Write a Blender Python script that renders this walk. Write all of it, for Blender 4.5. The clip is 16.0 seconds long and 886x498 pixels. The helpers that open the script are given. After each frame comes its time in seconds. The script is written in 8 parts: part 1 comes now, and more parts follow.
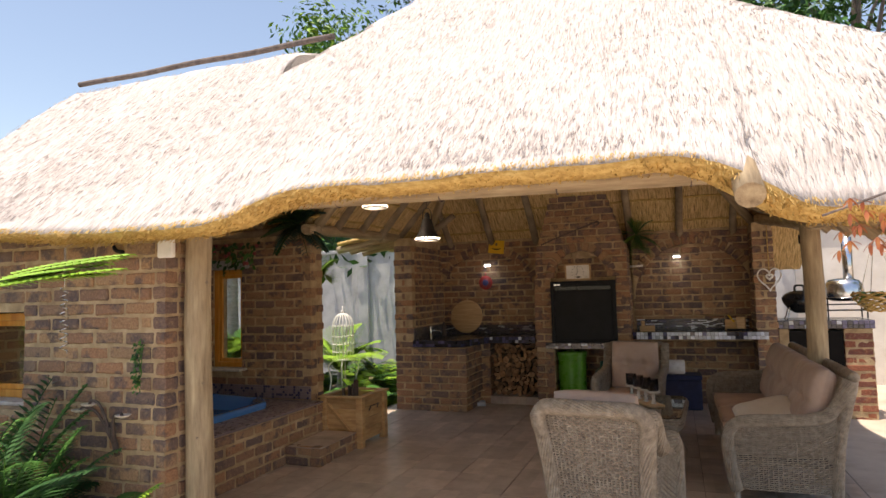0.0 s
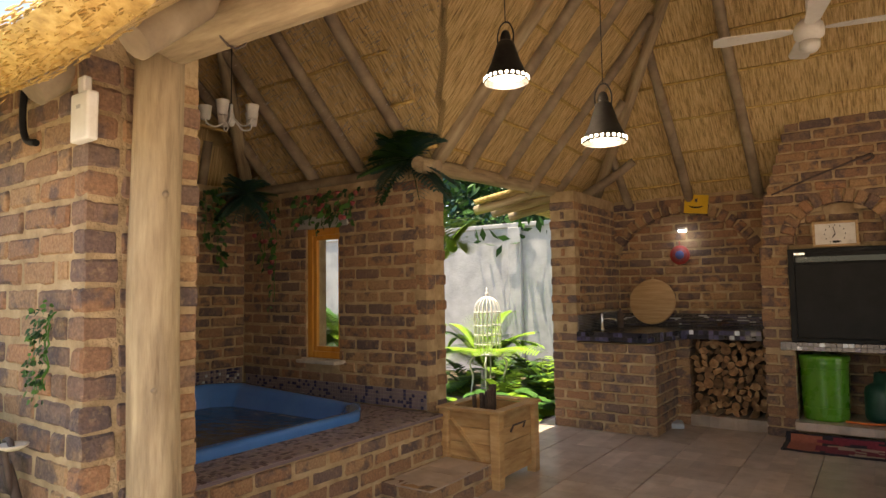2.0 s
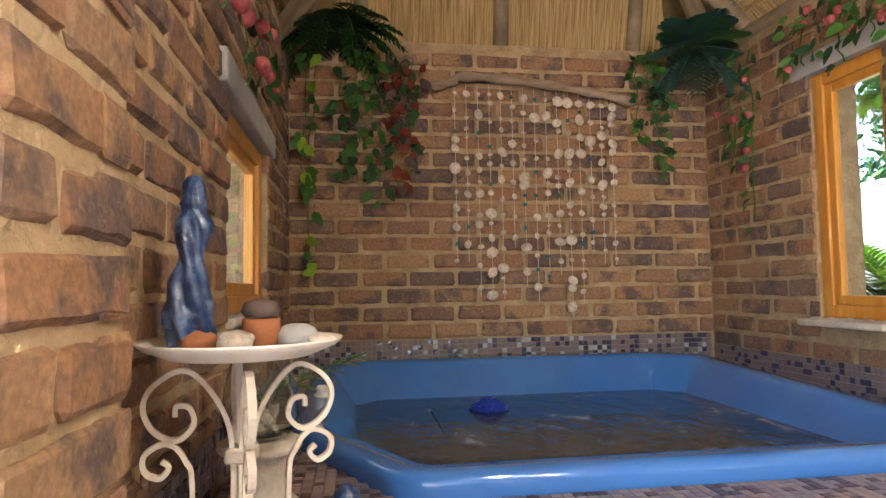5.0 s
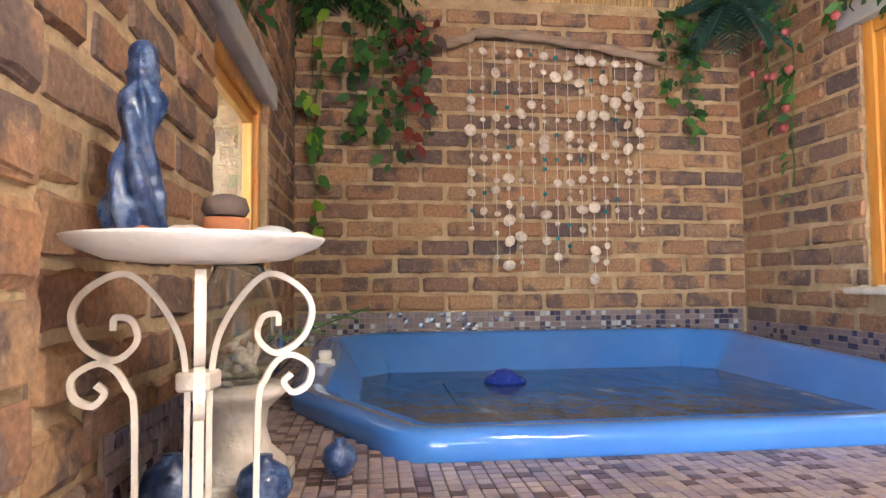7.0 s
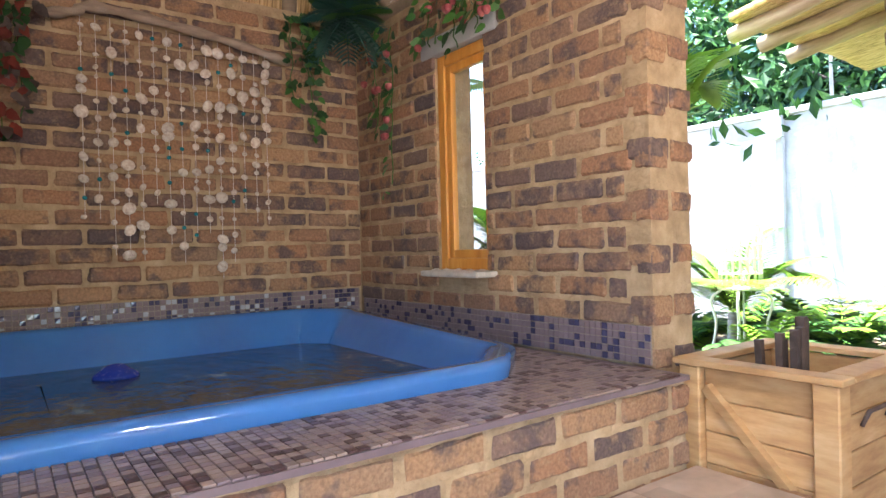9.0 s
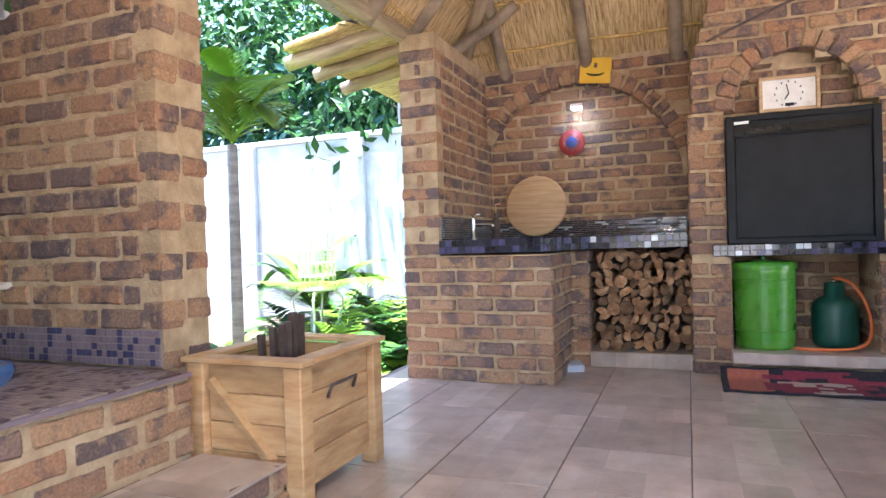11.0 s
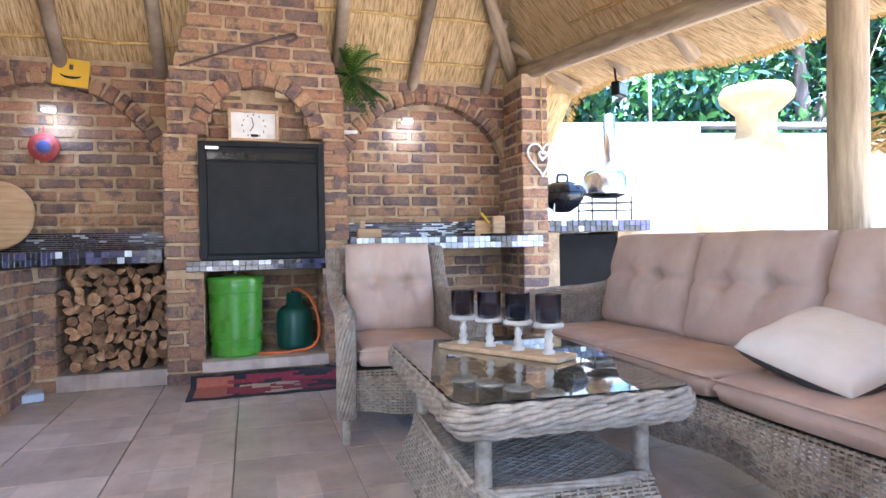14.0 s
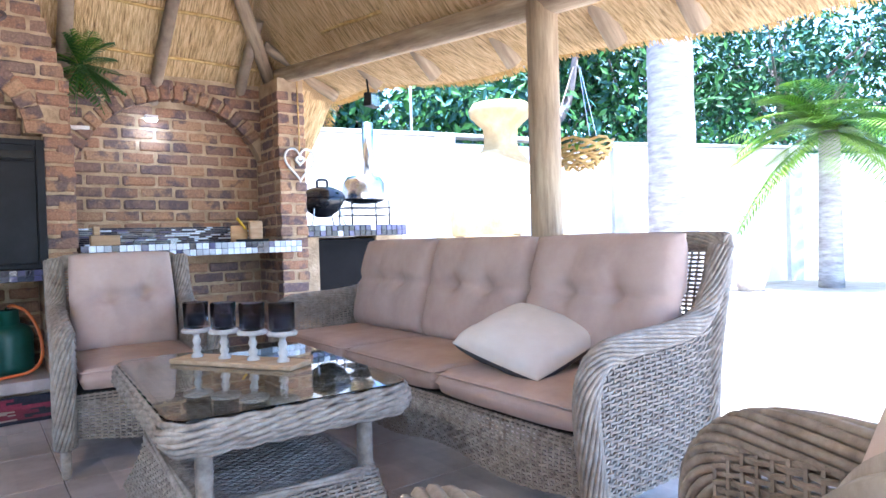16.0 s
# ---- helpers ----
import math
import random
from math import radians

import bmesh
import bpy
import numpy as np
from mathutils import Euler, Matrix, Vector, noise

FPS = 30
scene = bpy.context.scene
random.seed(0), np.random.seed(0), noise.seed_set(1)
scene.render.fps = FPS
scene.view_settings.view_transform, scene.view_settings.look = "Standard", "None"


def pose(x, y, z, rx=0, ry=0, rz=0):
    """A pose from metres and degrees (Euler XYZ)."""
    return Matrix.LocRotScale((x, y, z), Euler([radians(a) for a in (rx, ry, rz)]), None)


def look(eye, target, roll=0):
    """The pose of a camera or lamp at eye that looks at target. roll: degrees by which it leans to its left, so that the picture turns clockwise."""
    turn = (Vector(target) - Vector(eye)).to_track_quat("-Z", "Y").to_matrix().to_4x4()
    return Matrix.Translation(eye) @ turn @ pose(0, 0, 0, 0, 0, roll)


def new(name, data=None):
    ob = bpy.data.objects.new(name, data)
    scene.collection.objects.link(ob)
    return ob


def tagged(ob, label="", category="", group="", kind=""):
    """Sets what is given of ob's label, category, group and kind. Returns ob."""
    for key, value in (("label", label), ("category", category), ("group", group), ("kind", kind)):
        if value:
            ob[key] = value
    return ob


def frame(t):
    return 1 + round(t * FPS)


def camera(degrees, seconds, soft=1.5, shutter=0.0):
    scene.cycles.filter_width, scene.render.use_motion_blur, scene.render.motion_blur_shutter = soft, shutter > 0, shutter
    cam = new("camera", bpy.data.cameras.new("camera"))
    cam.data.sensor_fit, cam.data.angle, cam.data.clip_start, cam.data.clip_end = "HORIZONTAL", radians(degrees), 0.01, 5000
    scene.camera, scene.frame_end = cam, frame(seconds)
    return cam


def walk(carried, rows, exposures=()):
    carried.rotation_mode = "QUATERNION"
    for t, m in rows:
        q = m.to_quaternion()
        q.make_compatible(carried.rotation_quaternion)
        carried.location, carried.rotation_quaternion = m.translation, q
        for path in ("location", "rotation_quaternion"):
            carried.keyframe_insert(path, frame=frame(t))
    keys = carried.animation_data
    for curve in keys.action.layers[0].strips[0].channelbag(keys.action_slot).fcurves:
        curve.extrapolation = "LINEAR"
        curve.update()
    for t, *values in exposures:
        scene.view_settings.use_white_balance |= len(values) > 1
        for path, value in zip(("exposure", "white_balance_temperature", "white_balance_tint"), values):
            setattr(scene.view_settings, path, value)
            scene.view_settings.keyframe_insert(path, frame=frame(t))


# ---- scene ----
cam = camera(70.9, 16.0)
PATH = [  # seconds, eye, target, roll
    (0, (0.527, -0.133, 1.525), (-0.166, 1.737, 1.662), -1.6),
    (0.5, (0.301, 0.428, 1.52), (-0.534, 2.24, 1.658), -1.2),
    (1, (0.078, 0.927, 1.513), (-0.86, 2.688, 1.65), -1.1),
    (1.5, (-0.125, 1.446, 1.453), (-1.23, 3.108, 1.59), -0.9),
    (2, (-0.339, 1.848, 1.308), (-1.488, 3.48, 1.441), -0.9),
    (2.5, (-0.494, 2.306, 1.122), (-1.9, 3.723, 1.247), -0.8),
    (3, (-0.704, 2.662, 0.995), (-2.287, 3.879, 1.117), -0.9),
    (3.5, (-0.917, 2.935, 0.96), (-2.705, 3.823, 1.087), -1.2),
    (4, (-1.24, 3.137, 0.965), (-3.091, 3.885, 1.091), -1.2),
    (4.5, (-1.544, 3.345, 0.954), (-3.494, 3.769, 1.084), -1.2),
    (4.7, (-1.68, 3.397, 0.947), (-3.648, 3.731, 1.07), -1.0),
    (6.8, (-1.989, 3.453, 0.815), (-3.976, 3.647, 0.934), -0.5),
    (7, (-1.983, 3.455, 0.809), (-3.967, 3.685, 0.914), -0.4),
    (7.5, (-1.953, 3.482, 0.819), (-3.907, 3.9, 0.889), -0.6),
    (8, (-1.893, 3.516, 0.848), (-3.781, 4.173, 0.875), -0.8),
    (8.5, (-1.803, 3.559, 0.874), (-3.578, 4.482, 0.881), -1.0),
    (9, (-1.701, 3.606, 0.88), (-3.324, 4.775, 0.88), -1.4),
    (9.5, (-1.593, 3.645, 0.892), (-3.024, 5.043, 0.885), -1.7),
    (10, (-1.479, 3.677, 0.888), (-2.66, 5.29, 0.876), -1.8),
    (10.2, (-1.437, 3.699, 0.881), (-2.523, 5.378, 0.868), -2.0),
    (12.3, (-0.906, 3.681, 0.902), (-1.108, 5.671, 0.88), -0.5),
    (12.5, (-0.869, 3.667, 0.908), (-0.985, 5.663, 0.884), -0.6),
    (13, (-0.786, 3.634, 0.914), (-0.653, 5.629, 0.89), -0.8),
    (13.5, (-0.727, 3.598, 0.922), (-0.351, 5.562, 0.895), -0.9),
    (14, (-0.683, 3.567, 0.923), (-0.092, 5.478, 0.897), -1.1),
    (14.5, (-0.647, 3.536, 0.925), (0.123, 5.381, 0.897), -1.2),
    (15, (-0.62, 3.497, 0.935), (0.319, 5.262, 0.903), -1.4),
    (15.5, (-0.599, 3.477, 0.936), (0.471, 5.167, 0.904), -1.6),
    (16, (-0.565, 3.432, 0.947), (0.645, 5.024, 0.908), -1.7),
]
walk(cam, [(t, look(eye, target, roll)) for t, eye, target, roll in PATH],
     [(0, 0.45, 7700, 14), (0.5, 0.63, 7700, 12), (1.0, 0.83, 8000, 11), (1.5, 1.0, 8300, 11), (2.0, 1.15, 8500, 12), (2.5, 1.0, 8900, 12), (3.0, 1.2, 8700, 10), (3.5, 1.65, 8200, 10), (4.0, 2.05, 7500, 10), (4.7, 2.75, 6800, 10), (6.8, 3.7, 6150, 12), (8.0, 3.45, 6050, 12), (9.0, 2.93, 6100, 12), (10.0, 2.5, 6000, 12), (12.3, 3.1, 5350, 12), (13.0, 3.15, 5350, 12), (14.0, 2.9, 5250, 11), (14.8, 2.6, 5150, 11), (16.0, 2.72, 5000, 10)])

# ---- light ----
SUN_TO = Vector((-0.10, -0.12, 0.99)).normalized()
world = bpy.data.worlds.new("world")
scene.world = world
world.use_nodes = True
wn = world.node_tree
sky = wn.nodes.new("ShaderNodeTexSky")
sky.sky_type, sky.sun_disc = "NISHITA", False
sky.sun_elevation = math.asin(SUN_TO.z)
sky.sun_rotation = math.atan2(SUN_TO.x, SUN_TO.y)
wn.nodes["Background"].inputs[1].default_value = 0.17
wn.links.new(sky.outputs[0], wn.nodes["Background"].inputs[0])
sun = new("sun", bpy.data.lights.new("sun", "SUN"))
sun.data.energy, sun.data.angle, sun.data.color = 4.8, radians(0.5), (1.0, 0.95, 0.87)
sun.matrix_world = look(SUN_TO * 40, (0, 0, 0))


# ---- materials ----
def ramp_node(nt, stops, mode="LINEAR"):
    r = nt.nodes.new("ShaderNodeValToRGB")
    r.color_ramp.interpolation = mode
    while len(r.color_ramp.elements) < len(stops):
        r.color_ramp.elements.new(0.5)
    for e, (p, c) in zip(r.color_ramp.elements, stops):
        e.position, e.color = p, (*c, 1)
    return r


def make_mat(name, stops, rough=0.7, metal=0.0, scale=8.0, bump=0.2, bump_scale=60.0, stretch=(1, 1, 1), coords="pos",
             vary=0.0, dist=0.01, coat=0.0, rough_vary=0.1, mix_scale=None):
    m = bpy.data.materials.new(name)
    m.use_nodes = True
    nt = m.node_tree
    b = nt.nodes["Principled BSDF"]
    if coords == "pos":
        src = nt.nodes.new("ShaderNodeNewGeometry").outputs["Position"]
    elif coords == "uv":
        src = nt.nodes.new("ShaderNodeTexCoord").outputs["UV"]
    else:
        src = nt.nodes.new("ShaderNodeTexCoord").outputs["Object"]
    mp = nt.nodes.new("ShaderNodeMapping")
    mp.inputs["Scale"].default_value = stretch
    nt.links.new(src, mp.inputs[0])
    info = nt.nodes.new("ShaderNodeObjectInfo")
    off = nt.nodes.new("ShaderNodeVectorMath")
    off.operation = "SCALE"
    off.inputs[0].default_value = (37.0, 19.0, 23.0)
    nt.links.new(info.outputs["Random"], off.inputs["Scale"])
    add = nt.nodes.new("ShaderNodeVectorMath")
    nt.links.new(mp.outputs[0], add.inputs[0])
    nt.links.new(off.outputs[0], add.inputs[1])
    n1 = nt.nodes.new("ShaderNodeTexNoise")
    n1.inputs["Scale"].default_value, n1.inputs["Detail"].default_value, n1.inputs["Roughness"].default_value = scale, 6, 0.62
    nt.links.new(add.outputs[0], n1.inputs["Vector"])
    lo = [(0.28 + 0.44 * p, c) for p, c in stops]
    r = ramp_node(nt, lo)
    nt.links.new(n1.outputs[0], r.inputs[0])
    col = r.outputs[0]
    if vary:
        h = nt.nodes.new("ShaderNodeHueSaturation")
        mr = nt.nodes.new("ShaderNodeMapRange")
        mr.inputs[3].default_value, mr.inputs[4].default_value = 1 - vary, 1 + vary
        nt.links.new(info.outputs["Random"], mr.inputs[0])
        nt.links.new(mr.outputs[0], h.inputs["Value"])
        nt.links.new(col, h.inputs["Color"])
        col = h.outputs[0]
    nt.links.new(col, b.inputs["Base Color"])
    n2 = nt.nodes.new("ShaderNodeTexNoise")
    n2.inputs["Scale"].default_value, n2.inputs["Detail"].default_value = bump_scale, 5
    nt.links.new(add.outputs[0], n2.inputs["Vector"])
    if bump:
        bp = nt.nodes.new("ShaderNodeBump")
        bp.inputs["Strength"].default_value, bp.inputs["Distance"].default_value = bump, dist
        nt.links.new(n2.outputs[0], bp.inputs["Height"])
        nt.links.new(bp.outputs[0], b.inputs["Normal"])
    rr = nt.nodes.new("ShaderNodeMapRange")
    rr.inputs[3].default_value, rr.inputs[4].default_value = max(rough - rough_vary, 0.02), min(rough + rough_vary, 1)
    nt.links.new(n2.outputs[0], rr.inputs[0])
    nt.links.new(rr.outputs[0], b.inputs["Roughness"])
    b.inputs["Metallic"].default_value = metal
    b.inputs["Coat Weight"].default_value = coat
    return m


def brick_mat(name, palette, flash=(0.055, 0.042, 0.05)):
    m = bpy.data.materials.new(name)
    m.use_nodes = True
    nt = m.node_tree
    b = nt.nodes["Principled BSDF"]
    info = nt.nodes.new("ShaderNodeObjectInfo")
    geo = nt.nodes.new("ShaderNodeNewGeometry")
    base = ramp_node(nt, [(i / (len(palette) - 1), c) for i, c in enumerate(palette)])
    nt.links.new(info.outputs["Random"], base.inputs[0])
    n1 = nt.nodes.new("ShaderNodeTexNoise")
    n1.inputs["Scale"].default_value, n1.inputs["Detail"].default_value = 7.5, 5
    n1.inputs["Roughness"].default_value = 0.6
    nt.links.new(geo.outputs["Position"], n1.inputs["Vector"])
    fl = ramp_node(nt, [(0.495, (0, 0, 0)), (0.60, (1, 1, 1))])
    nt.links.new(n1.outputs[0], fl.inputs[0])
    mx = nt.nodes.new("ShaderNodeMix")
    mx.data_type = "RGBA"
    k = nt.nodes.new("ShaderNodeMath")
    k.operation = "MULTIPLY"
    k.inputs[1].default_value = 0.85
    nt.links.new(fl.outputs[0], k.inputs[0])
    nt.links.new(k.outputs[0], mx.inputs[0])
    nt.links.new(base.outputs[0], mx.inputs[6])
    mx.inputs[7].default_value = (*flash, 1)
    n3 = nt.nodes.new("ShaderNodeTexNoise")
    n3.inputs["Scale"].default_value, n3.inputs["Detail"].default_value = 34, 6
    n3.inputs["Roughness"].default_value = 0.7
    nt.links.new(geo.outputs["Position"], n3.inputs["Vector"])
    sm = ramp_node(nt, [(0.54, (0, 0, 0)), (0.68, (1, 1, 1))])
    nt.links.new(n3.outputs[0], sm.inputs[0])
    k2 = nt.nodes.new("ShaderNodeMath")
    k2.operation = "MULTIPLY"
    k2.inputs[1].default_value = 0.5
    nt.links.new(sm.outputs[0], k2.inputs[0])
    mx2 = nt.nodes.new("ShaderNodeMix")
    mx2.data_type = "RGBA"
    nt.links.new(k2.outputs[0], mx2.inputs[0])
    nt.links.new(mx.outputs[2], mx2.inputs[6])
    mx2.inputs[7].default_value = (0.45, 0.31, 0.18, 1)
    n4 = nt.nodes.new("ShaderNodeTexNoise")
    n4.inputs["Scale"].default_value, n4.inputs["Detail"].default_value = 95, 6
    nt.links.new(geo.outputs["Position"], n4.inputs["Vector"])
    gr = nt.nodes.new("ShaderNodeMapRange")
    gr.inputs[1].default_value, gr.inputs[2].default_value = 0.3, 0.7
    gr.inputs[3].default_value, gr.inputs[4].default_value = 0.72, 1.22
    nt.links.new(n4.outputs[0], gr.inputs[0])
    hs = nt.nodes.new("ShaderNodeHueSaturation")
    nt.links.new(gr.outputs[0], hs.inputs["Value"])
    nt.links.new(mx2.outputs[2], hs.inputs["Color"])
    nt.links.new(hs.outputs[0], b.inputs["Base Color"])
    bp = nt.nodes.new("ShaderNodeBump")
    bp.inputs["Strength"].default_value, bp.inputs["Distance"].default_value = 0.75, 0.009
    nt.links.new(n3.outputs[0], bp.inputs["Height"])
    nt.links.new(bp.outputs[0], b.inputs["Normal"])
    b.inputs["Roughness"].default_value = 0.85
    return m


def glass_mat(name, tint=(1, 1, 1), rough=0.0):
    m = bpy.data.materials.new(name)
    m.use_nodes = True
    b = m.node_tree.nodes["Principled BSDF"]
    b.inputs["Base Color"].default_value = (*tint, 1)
    b.inputs["Transmission Weight"].default_value = 1
    b.inputs["Roughness"].default_value = rough
    b.inputs["IOR"].default_value = 1.45
    return m


def glow_mat(name, color, power):
    m = bpy.data.materials.new(name)
    m.use_nodes = True
    b = m.node_tree.nodes["Principled BSDF"]
    b.inputs["Emission Color"].default_value = (*color, 1)
    b.inputs["Emission Strength"].default_value = power
    b.inputs["Base Color"].default_value = (*color, 1)
    return m


M_BRICK = brick_mat("brick", [(0.39, 0.20, 0.108), (0.28, 0.152, 0.095), (0.43, 0.26, 0.14), (0.145, 0.10, 0.096), (0.36, 0.19, 0.102), (0.20, 0.128, 0.105), (0.42, 0.25, 0.135), (0.31, 0.17, 0.102)], (0.112, 0.082, 0.083))
M_REDBRICK = brick_mat("red_brick", [(0.26, 0.085, 0.05), (0.32, 0.11, 0.06), (0.2, 0.07, 0.05)], (0.16, 0.06, 0.05))
M_MORTAR = make_mat("mortar", [(0, (0.30, 0.208, 0.12)), (0.5, (0.46, 0.335, 0.20)), (1, (0.59, 0.45, 0.288))], 0.95, scale=9, bump=0.9, bump_scale=70, dist=0.012)
M_THATCH_IN = make_mat("thatch_inside", [(0, (0.17, 0.095, 0.04)), (0.3, (0.55, 0.35, 0.145)), (0.6, (0.80, 0.58, 0.28)), (1, (0.93, 0.76, 0.45))], 0.85, scale=2.4, bump=1.0, bump_scale=5, stretch=(42, 3.4, 1), coords="uv", dist=0.03)
M_THATCH_TOP = make_mat("thatch_top", [(0, (0.30, 0.255, 0.24)), (0.4, (0.56, 0.505, 0.485)), (1, (0.74, 0.69, 0.67))], 0.9, scale=2.6, bump=0.9, bump_scale=4, stretch=(22, 3.0, 1), coords="uv", dist=0.03)
M_STRAW = make_mat("straw", [(0, (0.34, 0.20, 0.06)), (0.5, (0.55, 0.36, 0.12)), (1, (0.72, 0.53, 0.22))], 0.8, scale=30, bump=0.3, bump_scale=90)
M_STRAW_GREY = make_mat("grey_straw", [(0, (0.10, 0.08, 0.075)), (0.5, (0.38, 0.335, 0.32)), (1, (0.70, 0.655, 0.64))], 0.9, scale=14, bump=0.3, bump_scale=90)
M_LOG = make_mat("gum_pole", [(0, (0.20, 0.14, 0.085)), (0.5, (0.36, 0.27, 0.17)), (1, (0.50, 0.40, 0.26))], 0.75, scale=3.0, bump=0.5, bump_scale=9, stretch=(9, 9, 1.1), coords="obj", dist=0.01)
M_LOG_DARK = make_mat("weathered_pole", [(0, (0.14, 0.10, 0.07)), (0.5, (0.27, 0.205, 0.14)), (1, (0.42, 0.335, 0.235))], 0.8, scale=4.0, bump=0.5, bump_scale=14, dist=0.01)
M_FLOOR = make_mat("floor_tile", [(0, (0.36, 0.275, 0.22)), (0.5, (0.48, 0.385, 0.325)), (1, (0.58, 0.485, 0.425))], 0.30, scale=6.0, bump=0.05, bump_scale=25, vary=0.07, dist=0.004, rough_vary=0.02)


def floor_mat(m):
    """Adds the printed light and dark blocks to the tile."""
    nt = m.node_tree
    b = nt.nodes["Principled BSDF"]
    col = b.inputs["Base Color"].links[0].from_socket
    geo = nt.nodes.new("ShaderNodeNewGeometry")
    for size, amount in (((0.1583, 0.2375, 10), 0.20), ((0.079, 0.475, 10), 0.09)):
        sn = nt.nodes.new("ShaderNodeVectorMath")
        sn.operation = "SNAP"
        sn.inputs[1].default_value = size
        sh = nt.nodes.new("ShaderNodeVectorMath")
        sh.inputs[1].default_value = (3.14, -2.5655 + 4.75, 5)
        nt.links.new(geo.outputs["Position"], sh.inputs[0])
        nt.links.new(sh.outputs[0], sn.inputs[0])
        wn_ = nt.nodes.new("ShaderNodeTexWhiteNoise")
        nt.links.new(sn.outputs[0], wn_.inputs["Vector"])
        mr = nt.nodes.new("ShaderNodeMapRange")
        mr.inputs[3].default_value, mr.inputs[4].default_value = 1 - amount, 1 + amount * 0.5
        nt.links.new(wn_.outputs["Value"], mr.inputs[0])
        hs = nt.nodes.new("ShaderNodeHueSaturation")
        nt.links.new(mr.outputs[0], hs.inputs["Value"])
        nt.links.new(col, hs.inputs["Color"])
        col = hs.outputs[0]
    nt.links.new(col, b.inputs["Base Color"])
    return m


floor_mat(M_FLOOR)
M_GROUT = make_mat("grout", [(0, (0.22, 0.18, 0.15)), (1, (0.34, 0.29, 0.25))], 0.9, scale=20, bump=0.4)
M_PAVE = make_mat("paving", [(0, (0.42, 0.33, 0.26)), (0.5, (0.55, 0.46, 0.38)), (1, (0.64, 0.55, 0.46))], 0.9, scale=2.5, bump=0.4, bump_scale=50, vary=0.12)
M_SOIL = make_mat("soil", [(0, (0.09, 0.065, 0.04)), (1, (0.22, 0.17, 0.11))], 1.0, scale=5, bump=0.8, bump_scale=30, dist=0.03)
M_PLASTER = make_mat("white_plaster", [(0, (0.66, 0.62, 0.57)), (1, (0.82, 0.79, 0.75))], 0.9, scale=3, bump=0.5, bump_scale=40)
M_CONCRETE = make_mat("grey_concrete", [(0, (0.34, 0.34, 0.35)), (0.5, (0.46, 0.46, 0.47)), (1, (0.56, 0.56, 0.56))], 0.9, scale=3, bump=0.4, bump_scale=35)
M_BLUE = make_mat("blue_acrylic", [(0, (0.045, 0.17, 0.52)), (1, (0.075, 0.25, 0.64))], 0.12, scale=2, bump=0.02, bump_scale=6, coat=0.6, rough_vary=0.04)
M_MOSAIC = [make_mat("mosaic_" + n, [(0, a), (1, b)], 0.35, scale=12, bump=0.1, bump_scale=60, vary=0.12) for n, a, b in (
    ("sand", (0.25, 0.19, 0.175), (0.34, 0.265, 0.245)), ("brown", (0.055, 0.03, 0.03), (0.095, 0.05, 0.05)), ("plum", (0.18, 0.135, 0.155), (0.26, 0.20, 0.22)))]
M_GLASSTILE = [make_mat("glass_tile_" + n, [(0, a), (1, b)], 0.12, scale=20, bump=0.1, bump_scale=30, vary=0.3, coat=0.5) for n, a, b in (
    ("navy", (0.04, 0.038, 0.09), (0.10, 0.095, 0.19)), ("black", (0.012, 0.012, 0.02), (0.04, 0.04, 0.06)), ("silver", (0.45, 0.50, 0.6), (0.7, 0.74, 0.8)))]
M_ORANGE = make_mat("varnished_pine", [(0, (0.52, 0.20, 0.03)), (0.5, (0.66, 0.29, 0.05)), (1, (0.74, 0.38, 0.09))], 0.35, scale=3, bump=0.1, bump_scale=12, stretch=(8, 8, 1), coat=0.3)
M_CRATE = make_mat("pine_crate", [(0, (0.38, 0.20, 0.085)), (0.5, (0.54, 0.33, 0.15)), (1, (0.66, 0.45, 0.24))], 0.6, scale=2.4, bump=0.2, bump_scale=9, stretch=(2, 2, 10), vary=0.16)
M_WHITE = make_mat("white_paint", [(0, (0.60, 0.57, 0.52)), (0.3, (0.76, 0.73, 0.69)), (1, (0.84, 0.82, 0.79))], 0.5, scale=14, bump=0.2, bump_scale=60)
M_CREAM = make_mat("cream_iron", [(0, (0.42, 0.35, 0.28)), (0.3, (0.62, 0.54, 0.46)), (1, (0.74, 0.68, 0.60))], 0.55, scale=22, bump=0.25, bump_scale=70)
M_BLACKSTEEL = make_mat("black_steel", [(0, (0.007, 0.007, 0.008)), (1, (0.016, 0.016, 0.018))], 0.5, scale=6, bump=0.08, bump_scale=120)
M_BLACKSTEEL.node_tree.nodes["Principled BSDF"].inputs["Specular IOR Level"].default_value = 0.2
M_DOORGLASS = make_mat("smoked_glass", [(0, (0.006, 0.006, 0.007)), (1, (0.01, 0.01, 0.011))], 0.06, scale=6, bump=0)
M_DOORGLASS.node_tree.nodes["Principled BSDF"].inputs["Specular IOR Level"].default_value = 0.04
M_BLACKGLOSS = make_mat("black_enamel", [(0, (0.008, 0.008, 0.009)), (1, (0.018, 0.018, 0.02))], 0.12, scale=6, bump=0)
M_CHROME = make_mat("steel", [(0, (0.55, 0.56, 0.58)), (1, (0.72, 0.73, 0.75))], 0.22, metal=1.0, scale=10, bump=0.05)
M_GREEN = make_mat("green_bin", [(0, (0.075, 0.27, 0.022)), (1, (0.12, 0.38, 0.035))], 0.28, scale=4, bump=0.05, bump_scale=10, coat=0.3)
M_DKGREEN = make_mat("green_cylinder", [(0, (0.008, 0.06, 0.045)), (1, (0.02, 0.10, 0.075))], 0.4, scale=10, bump=0.1)
